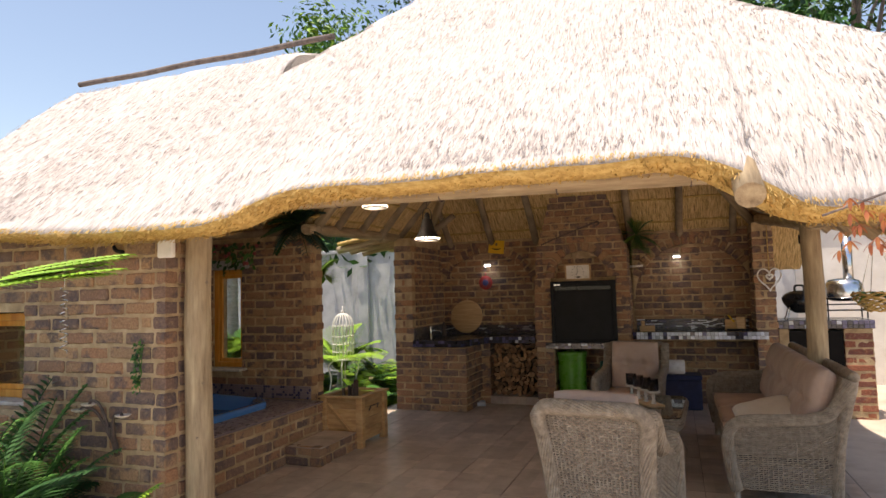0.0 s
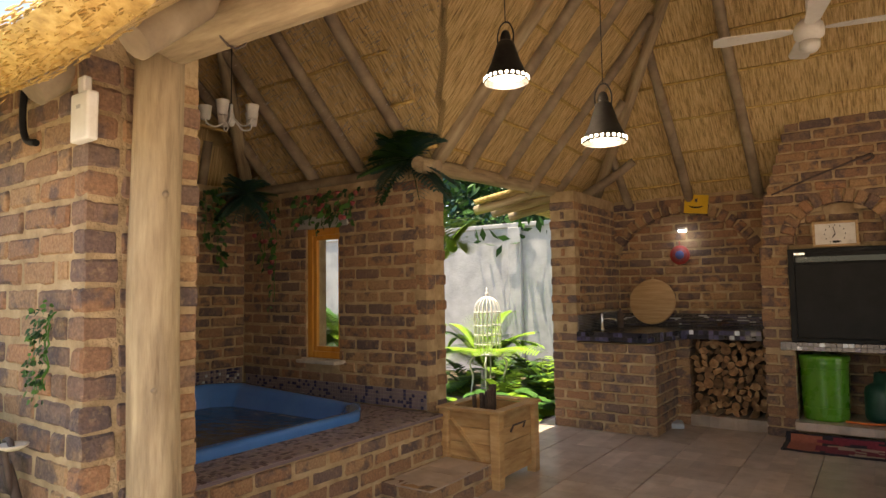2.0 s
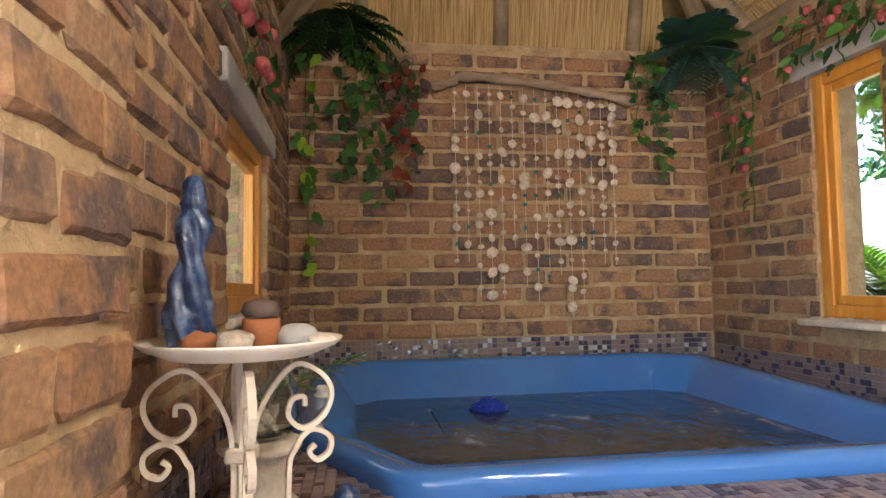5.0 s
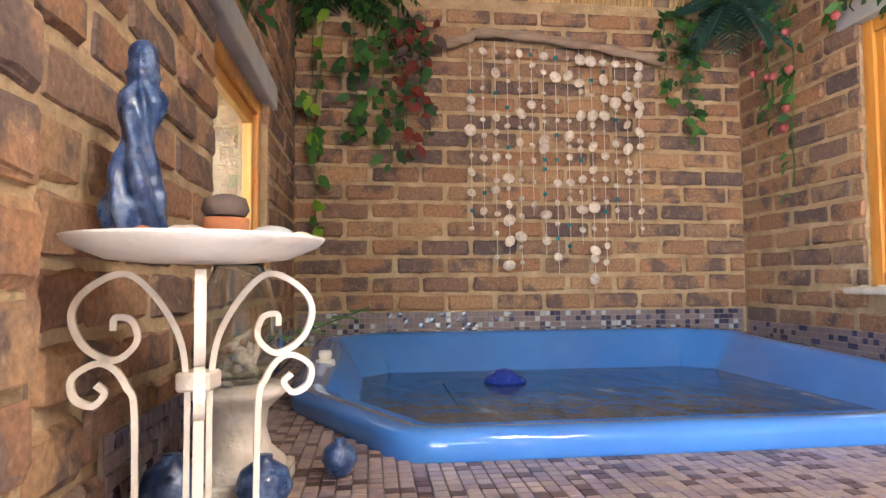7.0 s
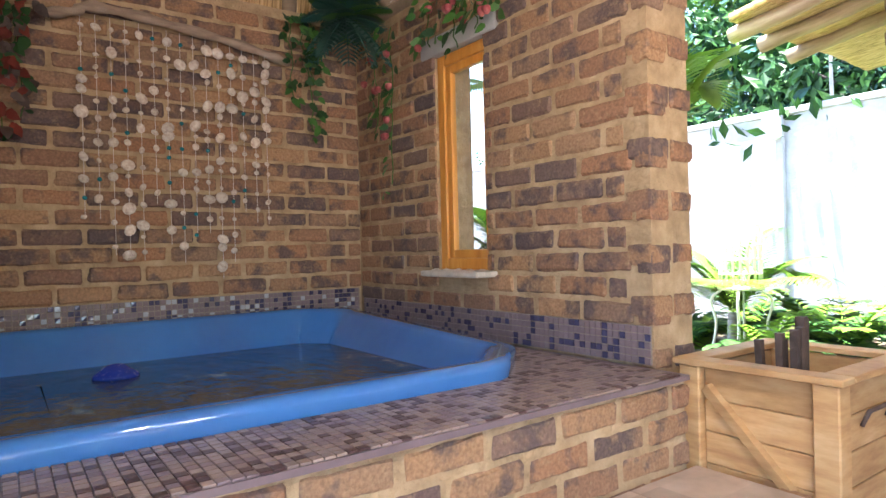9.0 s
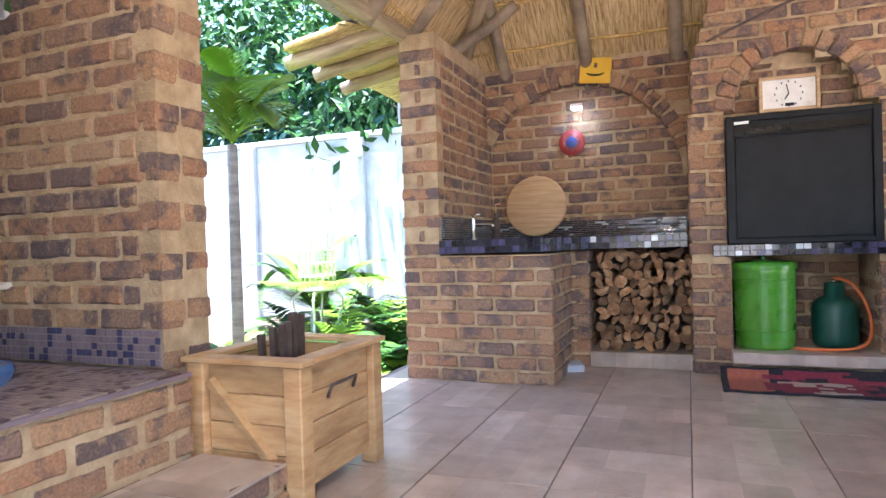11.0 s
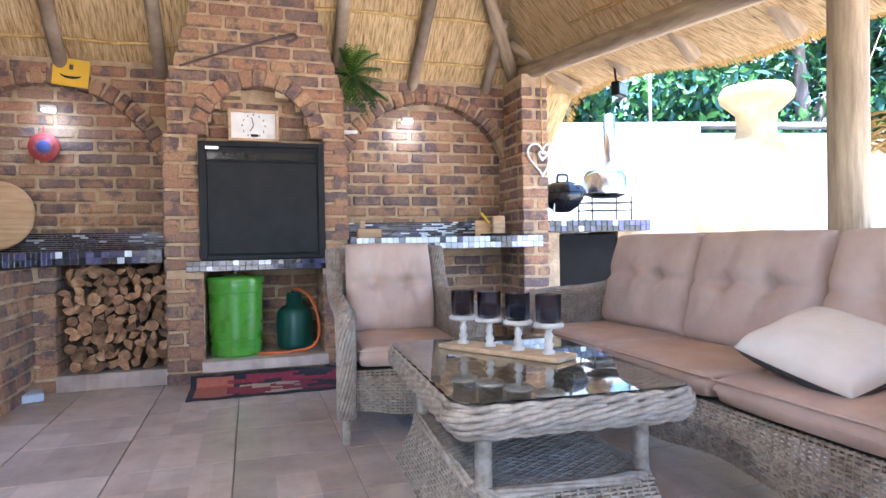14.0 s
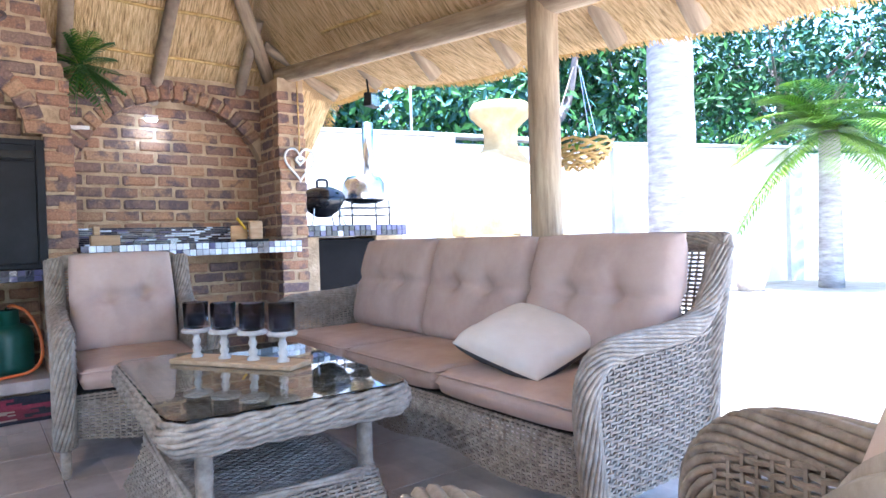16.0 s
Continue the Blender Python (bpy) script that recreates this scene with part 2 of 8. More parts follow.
M_HOSE = make_mat("orange_hose", [(0, (0.6, 0.13, 0.03)), (1, (0.75, 0.2, 0.05))], 0.5, scale=20, bump=0.1)
M_YELLOW = make_mat("yellow_card", [(0, (0.72, 0.42, 0.015)), (1, (0.82, 0.52, 0.03))], 0.45, scale=9, bump=0.05)
M_WOODLIGHT = make_mat("light_wood", [(0, (0.40, 0.25, 0.12)), (0.5, (0.52, 0.34, 0.18)), (1, (0.62, 0.44, 0.26))], 0.55, scale=4, bump=0.15, bump_scale=14, stretch=(1, 6, 12))
M_BARK = make_mat("firewood_bark", [(0, (0.09, 0.06, 0.04)), (1, (0.24, 0.17, 0.11))], 0.95, scale=20, bump=0.9, bump_scale=40, vary=0.3)
M_SPLIT = make_mat("firewood_split", [(0, (0.10, 0.05, 0.025)), (0.5, (0.26, 0.14, 0.07)), (1, (0.46, 0.30, 0.17))], 0.9, scale=14, bump=0.6, bump_scale=50, vary=0.55)
M_WICKER = make_mat("grey_wicker", [(0, (0.165, 0.128, 0.098)), (0.5, (0.30, 0.245, 0.19)), (1, (0.43, 0.36, 0.285))], 0.6, scale=26, bump=0.3, bump_scale=120, dist=0.003)
# near-black wicker: the shade behind weave and under cushions, put into the colour
M_WICKER_SHADE = make_mat("wicker_shade", [(0, (0.035, 0.03, 0.026)), (1, (0.075, 0.065, 0.055))], 0.85, scale=40, bump=0.5)
M_CUSHION = make_mat("beige_cushion", [(0, (0.43, 0.31, 0.25)), (0.5, (0.50, 0.37, 0.30)), (1, (0.56, 0.43, 0.355))], 0.9, scale=5, bump=0.35, bump_scale=260, dist=0.002)
M_PILLOW = make_mat("cream_pillow", [(0, (0.66, 0.57, 0.47)), (1, (0.76, 0.68, 0.58))], 0.9, scale=6, bump=0.35, bump_scale=260, dist=0.002)
M_DKFABRIC = make_mat("charcoal_fabric", [(0, (0.035, 0.03, 0.03)), (1, (0.08, 0.07, 0.07))], 0.95, scale=12, bump=0.3, bump_scale=200)
M_GLASS = glass_mat("clear_glass", (0.93, 0.97, 0.95))
M_SMOKE = glass_mat("smoked_glass", (0.50, 0.51, 0.58), 0.08)
M_SMOKE.node_tree.nodes["Principled BSDF"].inputs["IOR"].default_value = 1.10
M_LEAF = [make_mat("leaf_" + n, [(0, a), (1, b)], 0.5, scale=10, bump=0.1, bump_scale=40, vary=0.2) for n, a, b in (
    ("deep", (0.012, 0.045, 0.016), (0.035, 0.10, 0.03)), ("mid", (0.03, 0.10, 0.02), (0.075, 0.19, 0.04)), ("lime", (0.13, 0.27, 0.02), (0.26, 0.42, 0.05)),
    ("blue", (0.02, 0.07, 0.06), (0.055, 0.14, 0.115)), ("red", (0.10, 0.018, 0.014), (0.20, 0.04, 0.03)))]
for leaf_m in M_LEAF:
    leaf_m.node_tree.nodes["Principled BSDF"].inputs["Specular IOR Level"].default_value = 0.22
M_ROSE = make_mat("dusky_rose", [(0, (0.18, 0.025, 0.035)), (0.5, (0.33, 0.065, 0.075)), (1, (0.50, 0.20, 0.18))], 0.7, scale=30, bump=0.3)
M_STATUE = make_mat("blue_glaze", [(0, (0.006, 0.013, 0.045)), (0.45, (0.02, 0.05, 0.15)), (1, (0.17, 0.24, 0.40))], 0.3, scale=38, bump=0.7, bump_scale=40, coat=0.3)
M_TERRA = make_mat("terracotta", [(0, (0.30, 0.10, 0.04)), (1, (0.46, 0.18, 0.08))], 0.8, scale=12, bump=0.3)
M_STONE = make_mat("pale_stone", [(0, (0.42, 0.37, 0.31)), (0.5, (0.58, 0.52, 0.46)), (1, (0.68, 0.63, 0.57))], 0.85, scale=14, bump=0.6, bump_scale=50)
M_SHELL = make_mat("sea_shell", [(0, (0.44, 0.33, 0.26)), (0.5, (0.66, 0.58, 0.50)), (1, (0.80, 0.76, 0.70))], 0.4, scale=60, bump=0.2, vary=0.15)
M_TEAL = make_mat("teal_bead", [(0, (0.02, 0.16, 0.20)), (1, (0.05, 0.28, 0.32))], 0.2, scale=30, bump=0)
M_DRIFT = make_mat("driftwood", [(0, (0.22, 0.16, 0.12)), (0.5, (0.34, 0.26, 0.2)), (1, (0.44, 0.35, 0.28))], 0.85, scale=4, bump=0.5, bump_scale=14, stretch=(1, 1.5, 8))
M_RUG = [make_mat("rug_" + n, [(0, a), (1, b)], 1.0, scale=60, bump=0.8, bump_scale=220, dist=0.006) for n, a, b in (
    ("maroon", (0.17, 0.018, 0.035), (0.28, 0.04, 0.065)), ("black", (0.012, 0.012, 0.018), (0.035, 0.03, 0.04)), ("sand", (0.42, 0.32, 0.25), (0.56, 0.45, 0.36)), ("rust", (0.34, 0.09, 0.06), (0.46, 0.16, 0.10)))]
M_PALMTRUNK = make_mat("palm_trunk", [(0, (0.20, 0.18, 0.17)), (0.5, (0.34, 0.315, 0.30)), (1, (0.48, 0.455, 0.43))], 0.95, scale=2, bump=0.7, bump_scale=6, stretch=(2, 2, 9), dist=0.02)
M_TREETRUNK = make_mat("tree_bark", [(0, (0.10, 0.08, 0.075)), (1, (0.26, 0.21, 0.19))], 0.95, scale=6, bump=0.8, bump_scale=20, stretch=(3, 3, 1), dist=0.02)
M_OVEN = make_mat("cream_render", [(0, (0.34, 0.23, 0.10)), (0.5, (0.45, 0.32, 0.15)), (1, (0.54, 0.41, 0.22))], 0.9, scale=4, bump=0.4, bump_scale=40)
M_BRASS = make_mat("brass", [(0, (0.42, 0.27, 0.07)), (1, (0.6, 0.42, 0.14))], 0.3, metal=1.0, scale=20, bump=0.1)
M_LAMPSHADE = make_mat("lamp_shade_dark", [(0, (0.02, 0.018, 0.018)), (1, (0.05, 0.045, 0.042))], 0.5, metal=0.6, scale=12, bump=0.05)
M_BULB = glow_mat("lamp_glow", (1.0, 0.93, 0.82), 14.0)
M_LED = glow_mat("led_glow", (0.75, 0.88, 1.0), 18.0)
M_RED = make_mat("red_plastic", [(0, (0.35, 0.03, 0.03)), (1, (0.5, 0.06, 0.05))], 0.4, scale=15, bump=0.05)
M_CLAYPOT = make_mat("dark_weathered_rust", [(0, (0.05, 0.035, 0.03)), (1, (0.13, 0.09, 0.08))], 0.7, scale=15, bump=0.4)
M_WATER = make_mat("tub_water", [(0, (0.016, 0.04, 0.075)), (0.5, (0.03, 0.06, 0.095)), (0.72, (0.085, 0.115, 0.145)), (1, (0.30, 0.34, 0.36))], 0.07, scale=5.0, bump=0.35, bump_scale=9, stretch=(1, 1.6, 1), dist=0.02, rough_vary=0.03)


# ---- building helpers ----
def part(name, bm, material, parent=None, label=""):
    me = bpy.data.meshes.new(name)
    bmesh.ops.recalc_face_normals(bm, faces=bm.faces)
    bm.to_mesh(me)
    bm.free()
    for mm in (material if isinstance(material, (list, tuple)) else [material]):
        me.materials.append(mm)
    ob = new(name, me)
    if parent is not None:
        ob.parent = parent
    if label:
        ob["label"] = label
    return ob


def raw(name, verts, faces, material, parent=None, label="", smooth=False, mats=None):
    me = bpy.data.meshes.new(name)
    me.from_pydata([tuple(v) for v in verts], [], faces)
    for mm in (material if isinstance(material, (list, tuple)) else [material]):
        me.materials.append(mm)
    if mats is not None:
        me.polygons.foreach_set("material_index", mats)
    if smooth:
        me.polygons.foreach_set("use_smooth", [True] * len(me.polygons))
    me.update()
    ob = new(name, me)
    if parent is not None:
        ob.parent = parent
    if label:
        ob["label"] = label
    return ob


def thing(name, label, category, at=(0, 0, 0), rz=0, group="", kind=""):
    e = new(name)
    e.matrix_basis = pose(*at, 0, 0, rz)
    e.empty_display_size = 0.1
    return tagged(e, label, category, group, kind)


def box(bm, lo, hi, bevel=0.0, seg=1):
    r = bmesh.ops.create_cube(bm, size=1)
    vs = r["verts"]
    for v in vs:
        v.co = Vector([lo[i] + (v.co[i] + 0.5) * (hi[i] - lo[i]) for i in range(3)])
    if bevel:
        es = list({e for v in vs for e in v.link_edges})
        bmesh.ops.bevel(bm, geom=es, offset=bevel, segments=seg, affect="EDGES", profile=0.5)
    return bm


def boxed(lo, hi, bevel=0.0, seg=1):
    return box(bmesh.new(), lo, hi, bevel, seg)


def smooth_bm(bm):
    for f in bm.faces:
        f.smooth = True
    return bm


def tube(bm, pts, rad, sides=8, caps=True, closed=False):
    """A round bar along pts; rad is a number or one per point."""
    pts = [Vector(p) for p in pts]
    n = len(pts)
    rads = [rad] * n if isinstance(rad, (int, float)) else list(rad)
    rings = []
    up = None
    for i in range(n):
        a = pts[(i - 1) % n] if closed or i else pts[0]
        b = pts[(i + 1) % n] if closed or i < n - 1 else pts[-1]
        d = (b - a)
        d = d.normalized() if d.length > 1e-9 else Vector((0, 0, 1))
        if up is None:
            up = d.orthogonal().normalized()
        else:
            up = (up - d * up.dot(d))
            up = up.normalized() if up.length > 1e-6 else d.orthogonal().normalized()
        s = d.cross(up)
        rings.append([bm.verts.new(pts[i] + (up * math.cos(2 * math.pi * k / sides) + s * math.sin(2 * math.pi * k / sides)) * rads[i]) for k in range(sides)])
    for i in range(n if closed else n - 1):
        r0, r1 = rings[i], rings[(i + 1) % n]
        for k in range(sides):
            f = bm.faces.new((r0[k], r0[(k + 1) % sides], r1[(k + 1) % sides], r1[k]))
            f.smooth = sides > 4
    if caps and not closed:
        bm.faces.new(rings[0][::-1])
        bm.faces.new(rings[-1])
    return bm


def tubed(pts, rad, sides=8, caps=True, closed=False):
    return tube(bmesh.new(), pts, rad, sides, caps, closed)


def lathe(bm, profile, seg=24, at=(0, 0, 0), close=True):
    """Turns a profile of (radius, height) about the z axis."""
    at = Vector(at)
    rings = []
    for r, z in profile:
        if r < 1e-5:
            rings.append([bm.verts.new(at + Vector((0, 0, z)))])
        else:
            rings.append([bm.verts.new(at + Vector((r * math.cos(2 * math.pi * k / seg), r * math.sin(2 * math.pi * k / seg), z))) for k in range(seg)])
    for a, b in zip(rings, rings[1:]):
        for k in range(seg):
            k2 = (k + 1) % seg
            if len(a) == 1 and len(b) == 1:
                continue
            if len(a) == 1:
                f = bm.faces.new((a[0], b[k], b[k2]))
            elif len(b) == 1:
                f = bm.faces.new((a[k], a[k2], b[0]))
            else:
                f = bm.faces.new((a[k], a[k2], b[k2], b[k]))
            f.smooth = True
    return bm


def lathed(profile, seg=24, at=(0, 0, 0)):
    return lathe(bmesh.new(), profile, seg, at)


def spline(pts, n):
    """Catmull-Rom through pts, n points a span."""
    p = [Vector(q) for q in pts]
    p = [p[0] * 2 - p[1]] + p + [p[-1] * 2 - p[-2]]
    out = []
    for i in range(1, len(p) - 2):
        for k in range(n):
            t = k / n
            a, b, c, d = p[i - 1], p[i], p[i + 1], p[i + 2]
            out.append(0.5 * ((2 * b) + (c - a) * t + (2 * a - 5 * b + 4 * c - d) * t * t + (3 * b - a - 3 * c + d) * t ** 3))
    out.append(p[-2])
    return out


def log(bm, a, b, r0, r1=None, wob=0.01, sides=10, n=9):
    """A slightly crooked tapering pole from a to b."""
    a, b = Vector(a), Vector(b)
    r1 = r0 if r1 is None else r1
    k = random.random() * 50
    pts, rads = [], []
    for i in range(n):
        t = i / (n - 1)
        o = Vector((noise.noise((k, t * 2.2, 0)), noise.noise((k, t * 2.2, 9)), noise.noise((k, t * 2.2, 17)))) * wob
        pts.append(a.lerp(b, t) + o)
        rads.append((r0 + (r1 - r0) * t) * (1 + 0.07 * noise.noise((k + 7, t * 5, 3))))
    return tube(bm, pts, rads, sides)


# ---- structure ----
CH = 0.09          # one course with its joint
WALL_TOP = 2.25


def core(name, lo, hi, axis, openings=(), label="", shrink=0.008):
    """A wall's mortar body, recessed behind its bricks, with openings (a0, a1, z0, z1) cut through along axis."""
    bm = bmesh.new()
    i = "xy".index(axis)
    j = 1 - i
    lo, hi = list(lo), list(hi)
    lo[j] += shrink
    hi[j] -= shrink
    cuts = sorted({lo[i] + shrink, hi[i] - shrink, *[o[k] for o in openings for k in (0, 1)]})
    for a, b in zip(cuts, cuts[1:]):
        zs = [(lo[2], hi[2])]
        for o in openings:
            if o[0] <= a + 1e-6 and b <= o[1] + 1e-6:
                zs = [(lo[2], o[2]), (o[3], hi[2])]
        for z0, z1 in zs:
            if z1 - z0 > 0.01:
                p, q = [0, 0, z0], [0, 0, z1]
                p[i], q[i], p[j], q[j] = a, b, lo[j], hi[j]
                box(bm, p, q)
    ob = part(name, bm, M_MORTAR)
    return tagged(ob, label, "wall", kind="structure")


SHELL_X, SIDE_Y, FRONT_IN, FRONT_OUT = -5.02, 5.39, 3.09, 2.76
LWIN = (-4.28, -3.50, 0.83, 1.47)
RWIN = (-4.22, -3.84, 0.75, 1.84)
wall_front = core("wall_front", (-5.30, FRONT_OUT, -0.05), (-2.31, FRONT_IN, 2.16), "x", [LWIN], "thick brown clinker brick wall beside the tub")
wall_shell = core("wall_west", (-5.28, FRONT_IN - 0.01, 0.0), (SHELL_X, SIDE_Y + 0.01, 2.24), "y", [], "clinker brick wall behind the tub")
wall_side = core("wall_tub_side", (-5.28, SIDE_Y, -0.05), (-2.98, SIDE_Y + 0.24, 2.16), "x", [RWIN], "clinker brick wall with a narrow window")
wall_left = core("wall_kitchen_side", (-2.98, 7.42, -0.05), (-2.72, 8.76, WALL_TOP), "y", [], "clinker brick wall beside the sink")
wall_back = core("wall_north", (-2.98, 8.62, 0.0), (1.64, 8.86, WALL_TOP + 0.02), "x", [], "clinker brick wall behind the braai counters")
pier_right = core("wall_pier_east", (1.41, 8.14, -0.05), (1.64, 8.64, WALL_TOP), "y", [], "clinker brick pier at the end of the counter")

# floor slab and tiles
floor = tagged(part("floor", boxed((-3.2, 2.55, -0.12), (1.75, 8.7, -0.010)), M_GROUT), "beige ceramic tile floor with grey grout joints", "floor", kind="structure")
ground = tagged(part("ground", boxed((-400, -400, -0.6), (400, 400, -0.13)), M_SOIL), "bare brown garden soil", "ground", kind="structure")

# ---- roof ----
APEX = Vector((-0.72, 5.72, 4.84))


def plate_z(y):
    """Height of the pole on the east side, which falls towards the front."""
    return 1.99 + 0.112 * (y - 5.4) if y > 5.4 else 1.99 - 0.05 * (5.4 - y)


def under(x, y):
    """Height of the thatch's underside, and along which axis it slopes."""
    d = [((y - 2.95) * 0.93, "y"), ((8.5 - y) * 0.93, "y"), (((1.53 - x) * (1.15 if x < 1.53 else 0.42) + plate_z(y) - 2.17), "x"), ((x + 2.98) * 1.15, "x")]
    m, ax = min(d)
    w, wax = min(((y - 2.95) * 0.93, "y"), ((5.55 - y) * 0.93, "y"), ((x + 5.10) * 4.0, "x"))
    if x < -2.2 and w > m:
        m, ax = w, wax
    z = 2.26 + m
    if x < -2.98 and y > 5.6:
        z, ax = 2.26 + (x + 2.98) * 0.12, "x"
    brow = 1 / (1 + math.exp(-(x + 1.42) * 9)) / (1 + math.exp((x - 0.74) * 12))
    z += 0.12 * min(1.0, max(0.0, (-2.6 - x) / 1.2)) * max(0.0, 1 - (y - 2.4) / 0.9)
    z -= 0.12 / (1 + math.exp(-(x - 0.82) * 14)) * max(0.0, 1 - (y - 2.4) / 1.3)
    z += 0.15 * brow * max(0.0, 1 - (y - 2.4) / 1.3)
    return z, ax


def ease(a, b, t):
    t = min(1.0, max(0.0, (t - a) / (b - a)))
    return t * t * (3 - 2 * t)


def top_z(x, y):
    """Height under the top coat, which is built up full over the front east hip."""
    z = under(x, y)[0]
    w = ease(2.48, 2.74, y) * (1 - ease(5.0, 5.6, y)) * ease(-1.6, -0.6, x)
    a, b = (y - 2.95) * 0.93, (1.9 - x) * 0.95 if x < 1.6 else 0.285 - (x - 1.6) * 1.6
    soft = -0.06 * math.log(math.exp(-a / 0.06) + math.exp(-b / 0.06))
    return z + w * max(0.0, 2.26 + soft - z)


def x_right(y):
    return 2.06 + 0.05 * math.sin(y * 3.1)


def roof_sheet(name, xs, ys, material, lift, label):
    """xs(y) gives the row's columns; the two faces of the thatch are sheets with cut edges between them."""
    verts, faces, uvs = [], [], []
    rows = []
    for y in ys:
        row = []
        for x in xs(y):
            z, ax = under(x, y)
            wob = 0.018 * noise.noise((x * 1.7, y * 1.7, lift * 9)) + 0.012 * noise.noise((x * 7, y * 7, 4))
            row.append(len(verts))
            ox = oy = 0.0
            if lift:
                z = top_z(x, y)
                if x > -1.6 and y < 5.0:
                    ax = "y" if y - 2.95 < (1.9 - x) * 1.02 else "x"
                gx = top_z(x + 0.02, y) - top_z(x - 0.02, y)
                gy = top_z(x, y + 0.02) - top_z(x, y - 0.02)
                g = math.hypot(gx, gy) or 1.0
                ox, oy = -0.12 * gx / g, -0.12 * gy / g
                if abs(x + 3.5) < 0.3:
                    ox = 0.0
            verts.append((x + ox, y + oy, z + lift + wob))
            uvs.append((x, y * 1.35) if ax == "y" else (y, x * 1.5))
        rows.append(row)
    for a, b in zip(rows, rows[1:]):
        for k in range(len(a) - 1):
            faces.append((a[k], a[k + 1], b[k + 1], b[k]))
    return verts, faces, uvs, rows


def make_roof(name, xs, ys, sides, label):
    v0, f0, u0, r0 = roof_sheet(name, xs, ys, M_THATCH_IN, 0.0, label)
    v1, f1, u1, r1 = roof_sheet(name, xs, ys, M_THATCH_TOP, 0.045, label)
    n = len(v0)
    verts = v0 + v1
    faces = [f[::-1] for f in f0] + [tuple(i + n for i in f) for f in f1]
    mats = [0] * len(f0) + [1] * len(f1)
    uvs = u0 + u1

    def rim(loop):
        for a, b in zip(loop, loop[1:]):
            faces.append((a, b, b + n, a + n))
            mats.append(2)
    if "front" in sides:
        rim(r0[0])
    if "back" in sides:
        rim(r0[-1][::-1])
    if "right" in sides:
        rim([r[-1] for r in r0])
    if "left" in sides:
        rim([r[0] for r in r0][::-1])
    ob = raw(name, verts, faces, [M_THATCH_IN, M_THATCH_TOP, M_STRAW], mats=mats, smooth=True)
    uv = ob.data.uv_layers.new(name="UVMap")
    flat = np.array(uvs, dtype=np.float32)
    idx = np.empty(len(ob.data.loops), dtype=np.int32)
    ob.data.loops.foreach_get("vertex_index", idx)
    uv.data.foreach_set("uv", flat[idx].ravel())
    return tagged(ob, label, "roof", kind="structure")


def cols(x0, x1, n):
    return [x0 + (x1 - x0) * k / n for k in range(n + 1)]


YS = [2.50 + 0.06 * k for k in range(111)]
main_roof = make_roof("roof_main", lambda y: cols(-3.5 if y < 5.76 else -3.08, x_right(y), 96), YS, ("front", "back", "right"), "steep golden thatched roof weathered pale on top")
wing_roof = make_roof("roof_wing", lambda y: cols(-5.22, -3.5, 34), [y for y in YS if y < 5.80], ("front", "back", "left"), "lower thatched roof wing over the tub")
left_edge = make_roof("roof_overhang", lambda y: cols(-3.66, -3.08, 8), [y for y in YS if y > 7.1], ("left", "front"), "thatched overhang beside the garden doorway")
ridge_cap = tagged(part("roof_ridge", tubed([(x, 4.25, 3.645 + 0.006 * math.sin(x * 5)) for x in cols(-4.85, -2.0, 14)], 0.026, 8), M_TREETRUNK), "dark ridge capping along the thatch", "roof", kind="structure")

# beams, posts and rafters
beams = {}


def pole(name, a, b, r0, r1, label, material=M_LOG, wob=0.012, parent=None, category="beam"):
    """A pole built along its own z axis, so that its grain follows it."""
    a, b = Vector(a), Vector(b)
    bm = bmesh.new()
    log(bm, (0, 0, 0), (0, 0, (b - a).length), r0, r1, wob, 12, 14)
    ob = part(name, bm, material, parent)
    ob.matrix_basis = Matrix.Translation(a) @ (b - a).to_track_quat("Z", "Y").to_matrix().to_4x4()
    if parent is None:
        tagged(ob, label, category, kind="structure")
    return ob


pole("post_1", (-2.215, 2.935, -0.02), (-2.215, 2.935, 2.12), 0.084, 0.075, "round knotty pine pole post", category="post")
pole("post_2", (1.53, 5.40, -0.02), (1.53, 5.40, 1.99), 0.075, 0.07, "round weathered pine pole post", category="post")
pole("beam_front", (-2.4, 2.95, 2.125), (1.7, 2.95, 2.02), 0.075, 0.06, "round pale pole beam over the open front")
pole("beam_side", (1.53, 2.8, 1.87), (1.53, 5.15, 1.985), 0.06, 0.065, "round pole beam beside the lounge")
pole("beam_east", (1.53, 8.6, 2.34), (1.53, 5.1, 1.965), 0.065, 0.07, "round pole beam on the brick pier")
pole("beam_doorway", (-2.97, 5.3, 2.20), (-2.97, 7.6, 2.28), 0.06, 0.055, "round pole lintel over the garden doorway")
pole("beam_north", (-2.9, 8.58, 2.33), (1.6, 8.58, 2.33), 0.045, 0.045, "pole wall plate on the brick wall", M_LOG_DARK)
pole("beam_tub", (-5.2, 5.45, 2.20), (-2.9, 5.45, 2.20), 0.05, 0.05, "pole wall plate over the tub", M_LOG_DARK)


def rafter(x0, y0, x1, y1, r=0.05, mat=M_LOG_DARK):
    a = (x0, y0, under(x0, y0)[0] - r * 0.9)
    b = (x1, y1, under(x1, y1)[0] - r * 0.9)
    pole("rafter", a, b, r, r * 0.8, "dark round pole rafter under the thatch", mat, 0.02, category="rafter")


def foot_to_top(x, y, dx, dy, reach=0.985):
    """Walks up the slope from the eave until the plane changes."""
    ax = under(x, y)[1]
    k = 0.0
    px, py, pz = x, y, under(x, y)[0]
    while k < 5:
        k += 0.05
        z, a2 = under(x + dx * k, y + dy * k)
        if z < pz - 0.005 or (a2 != ax and k > 0.6):
            break
        px, py, pz = x + dx * k, y + dy * k, z
    return px, py


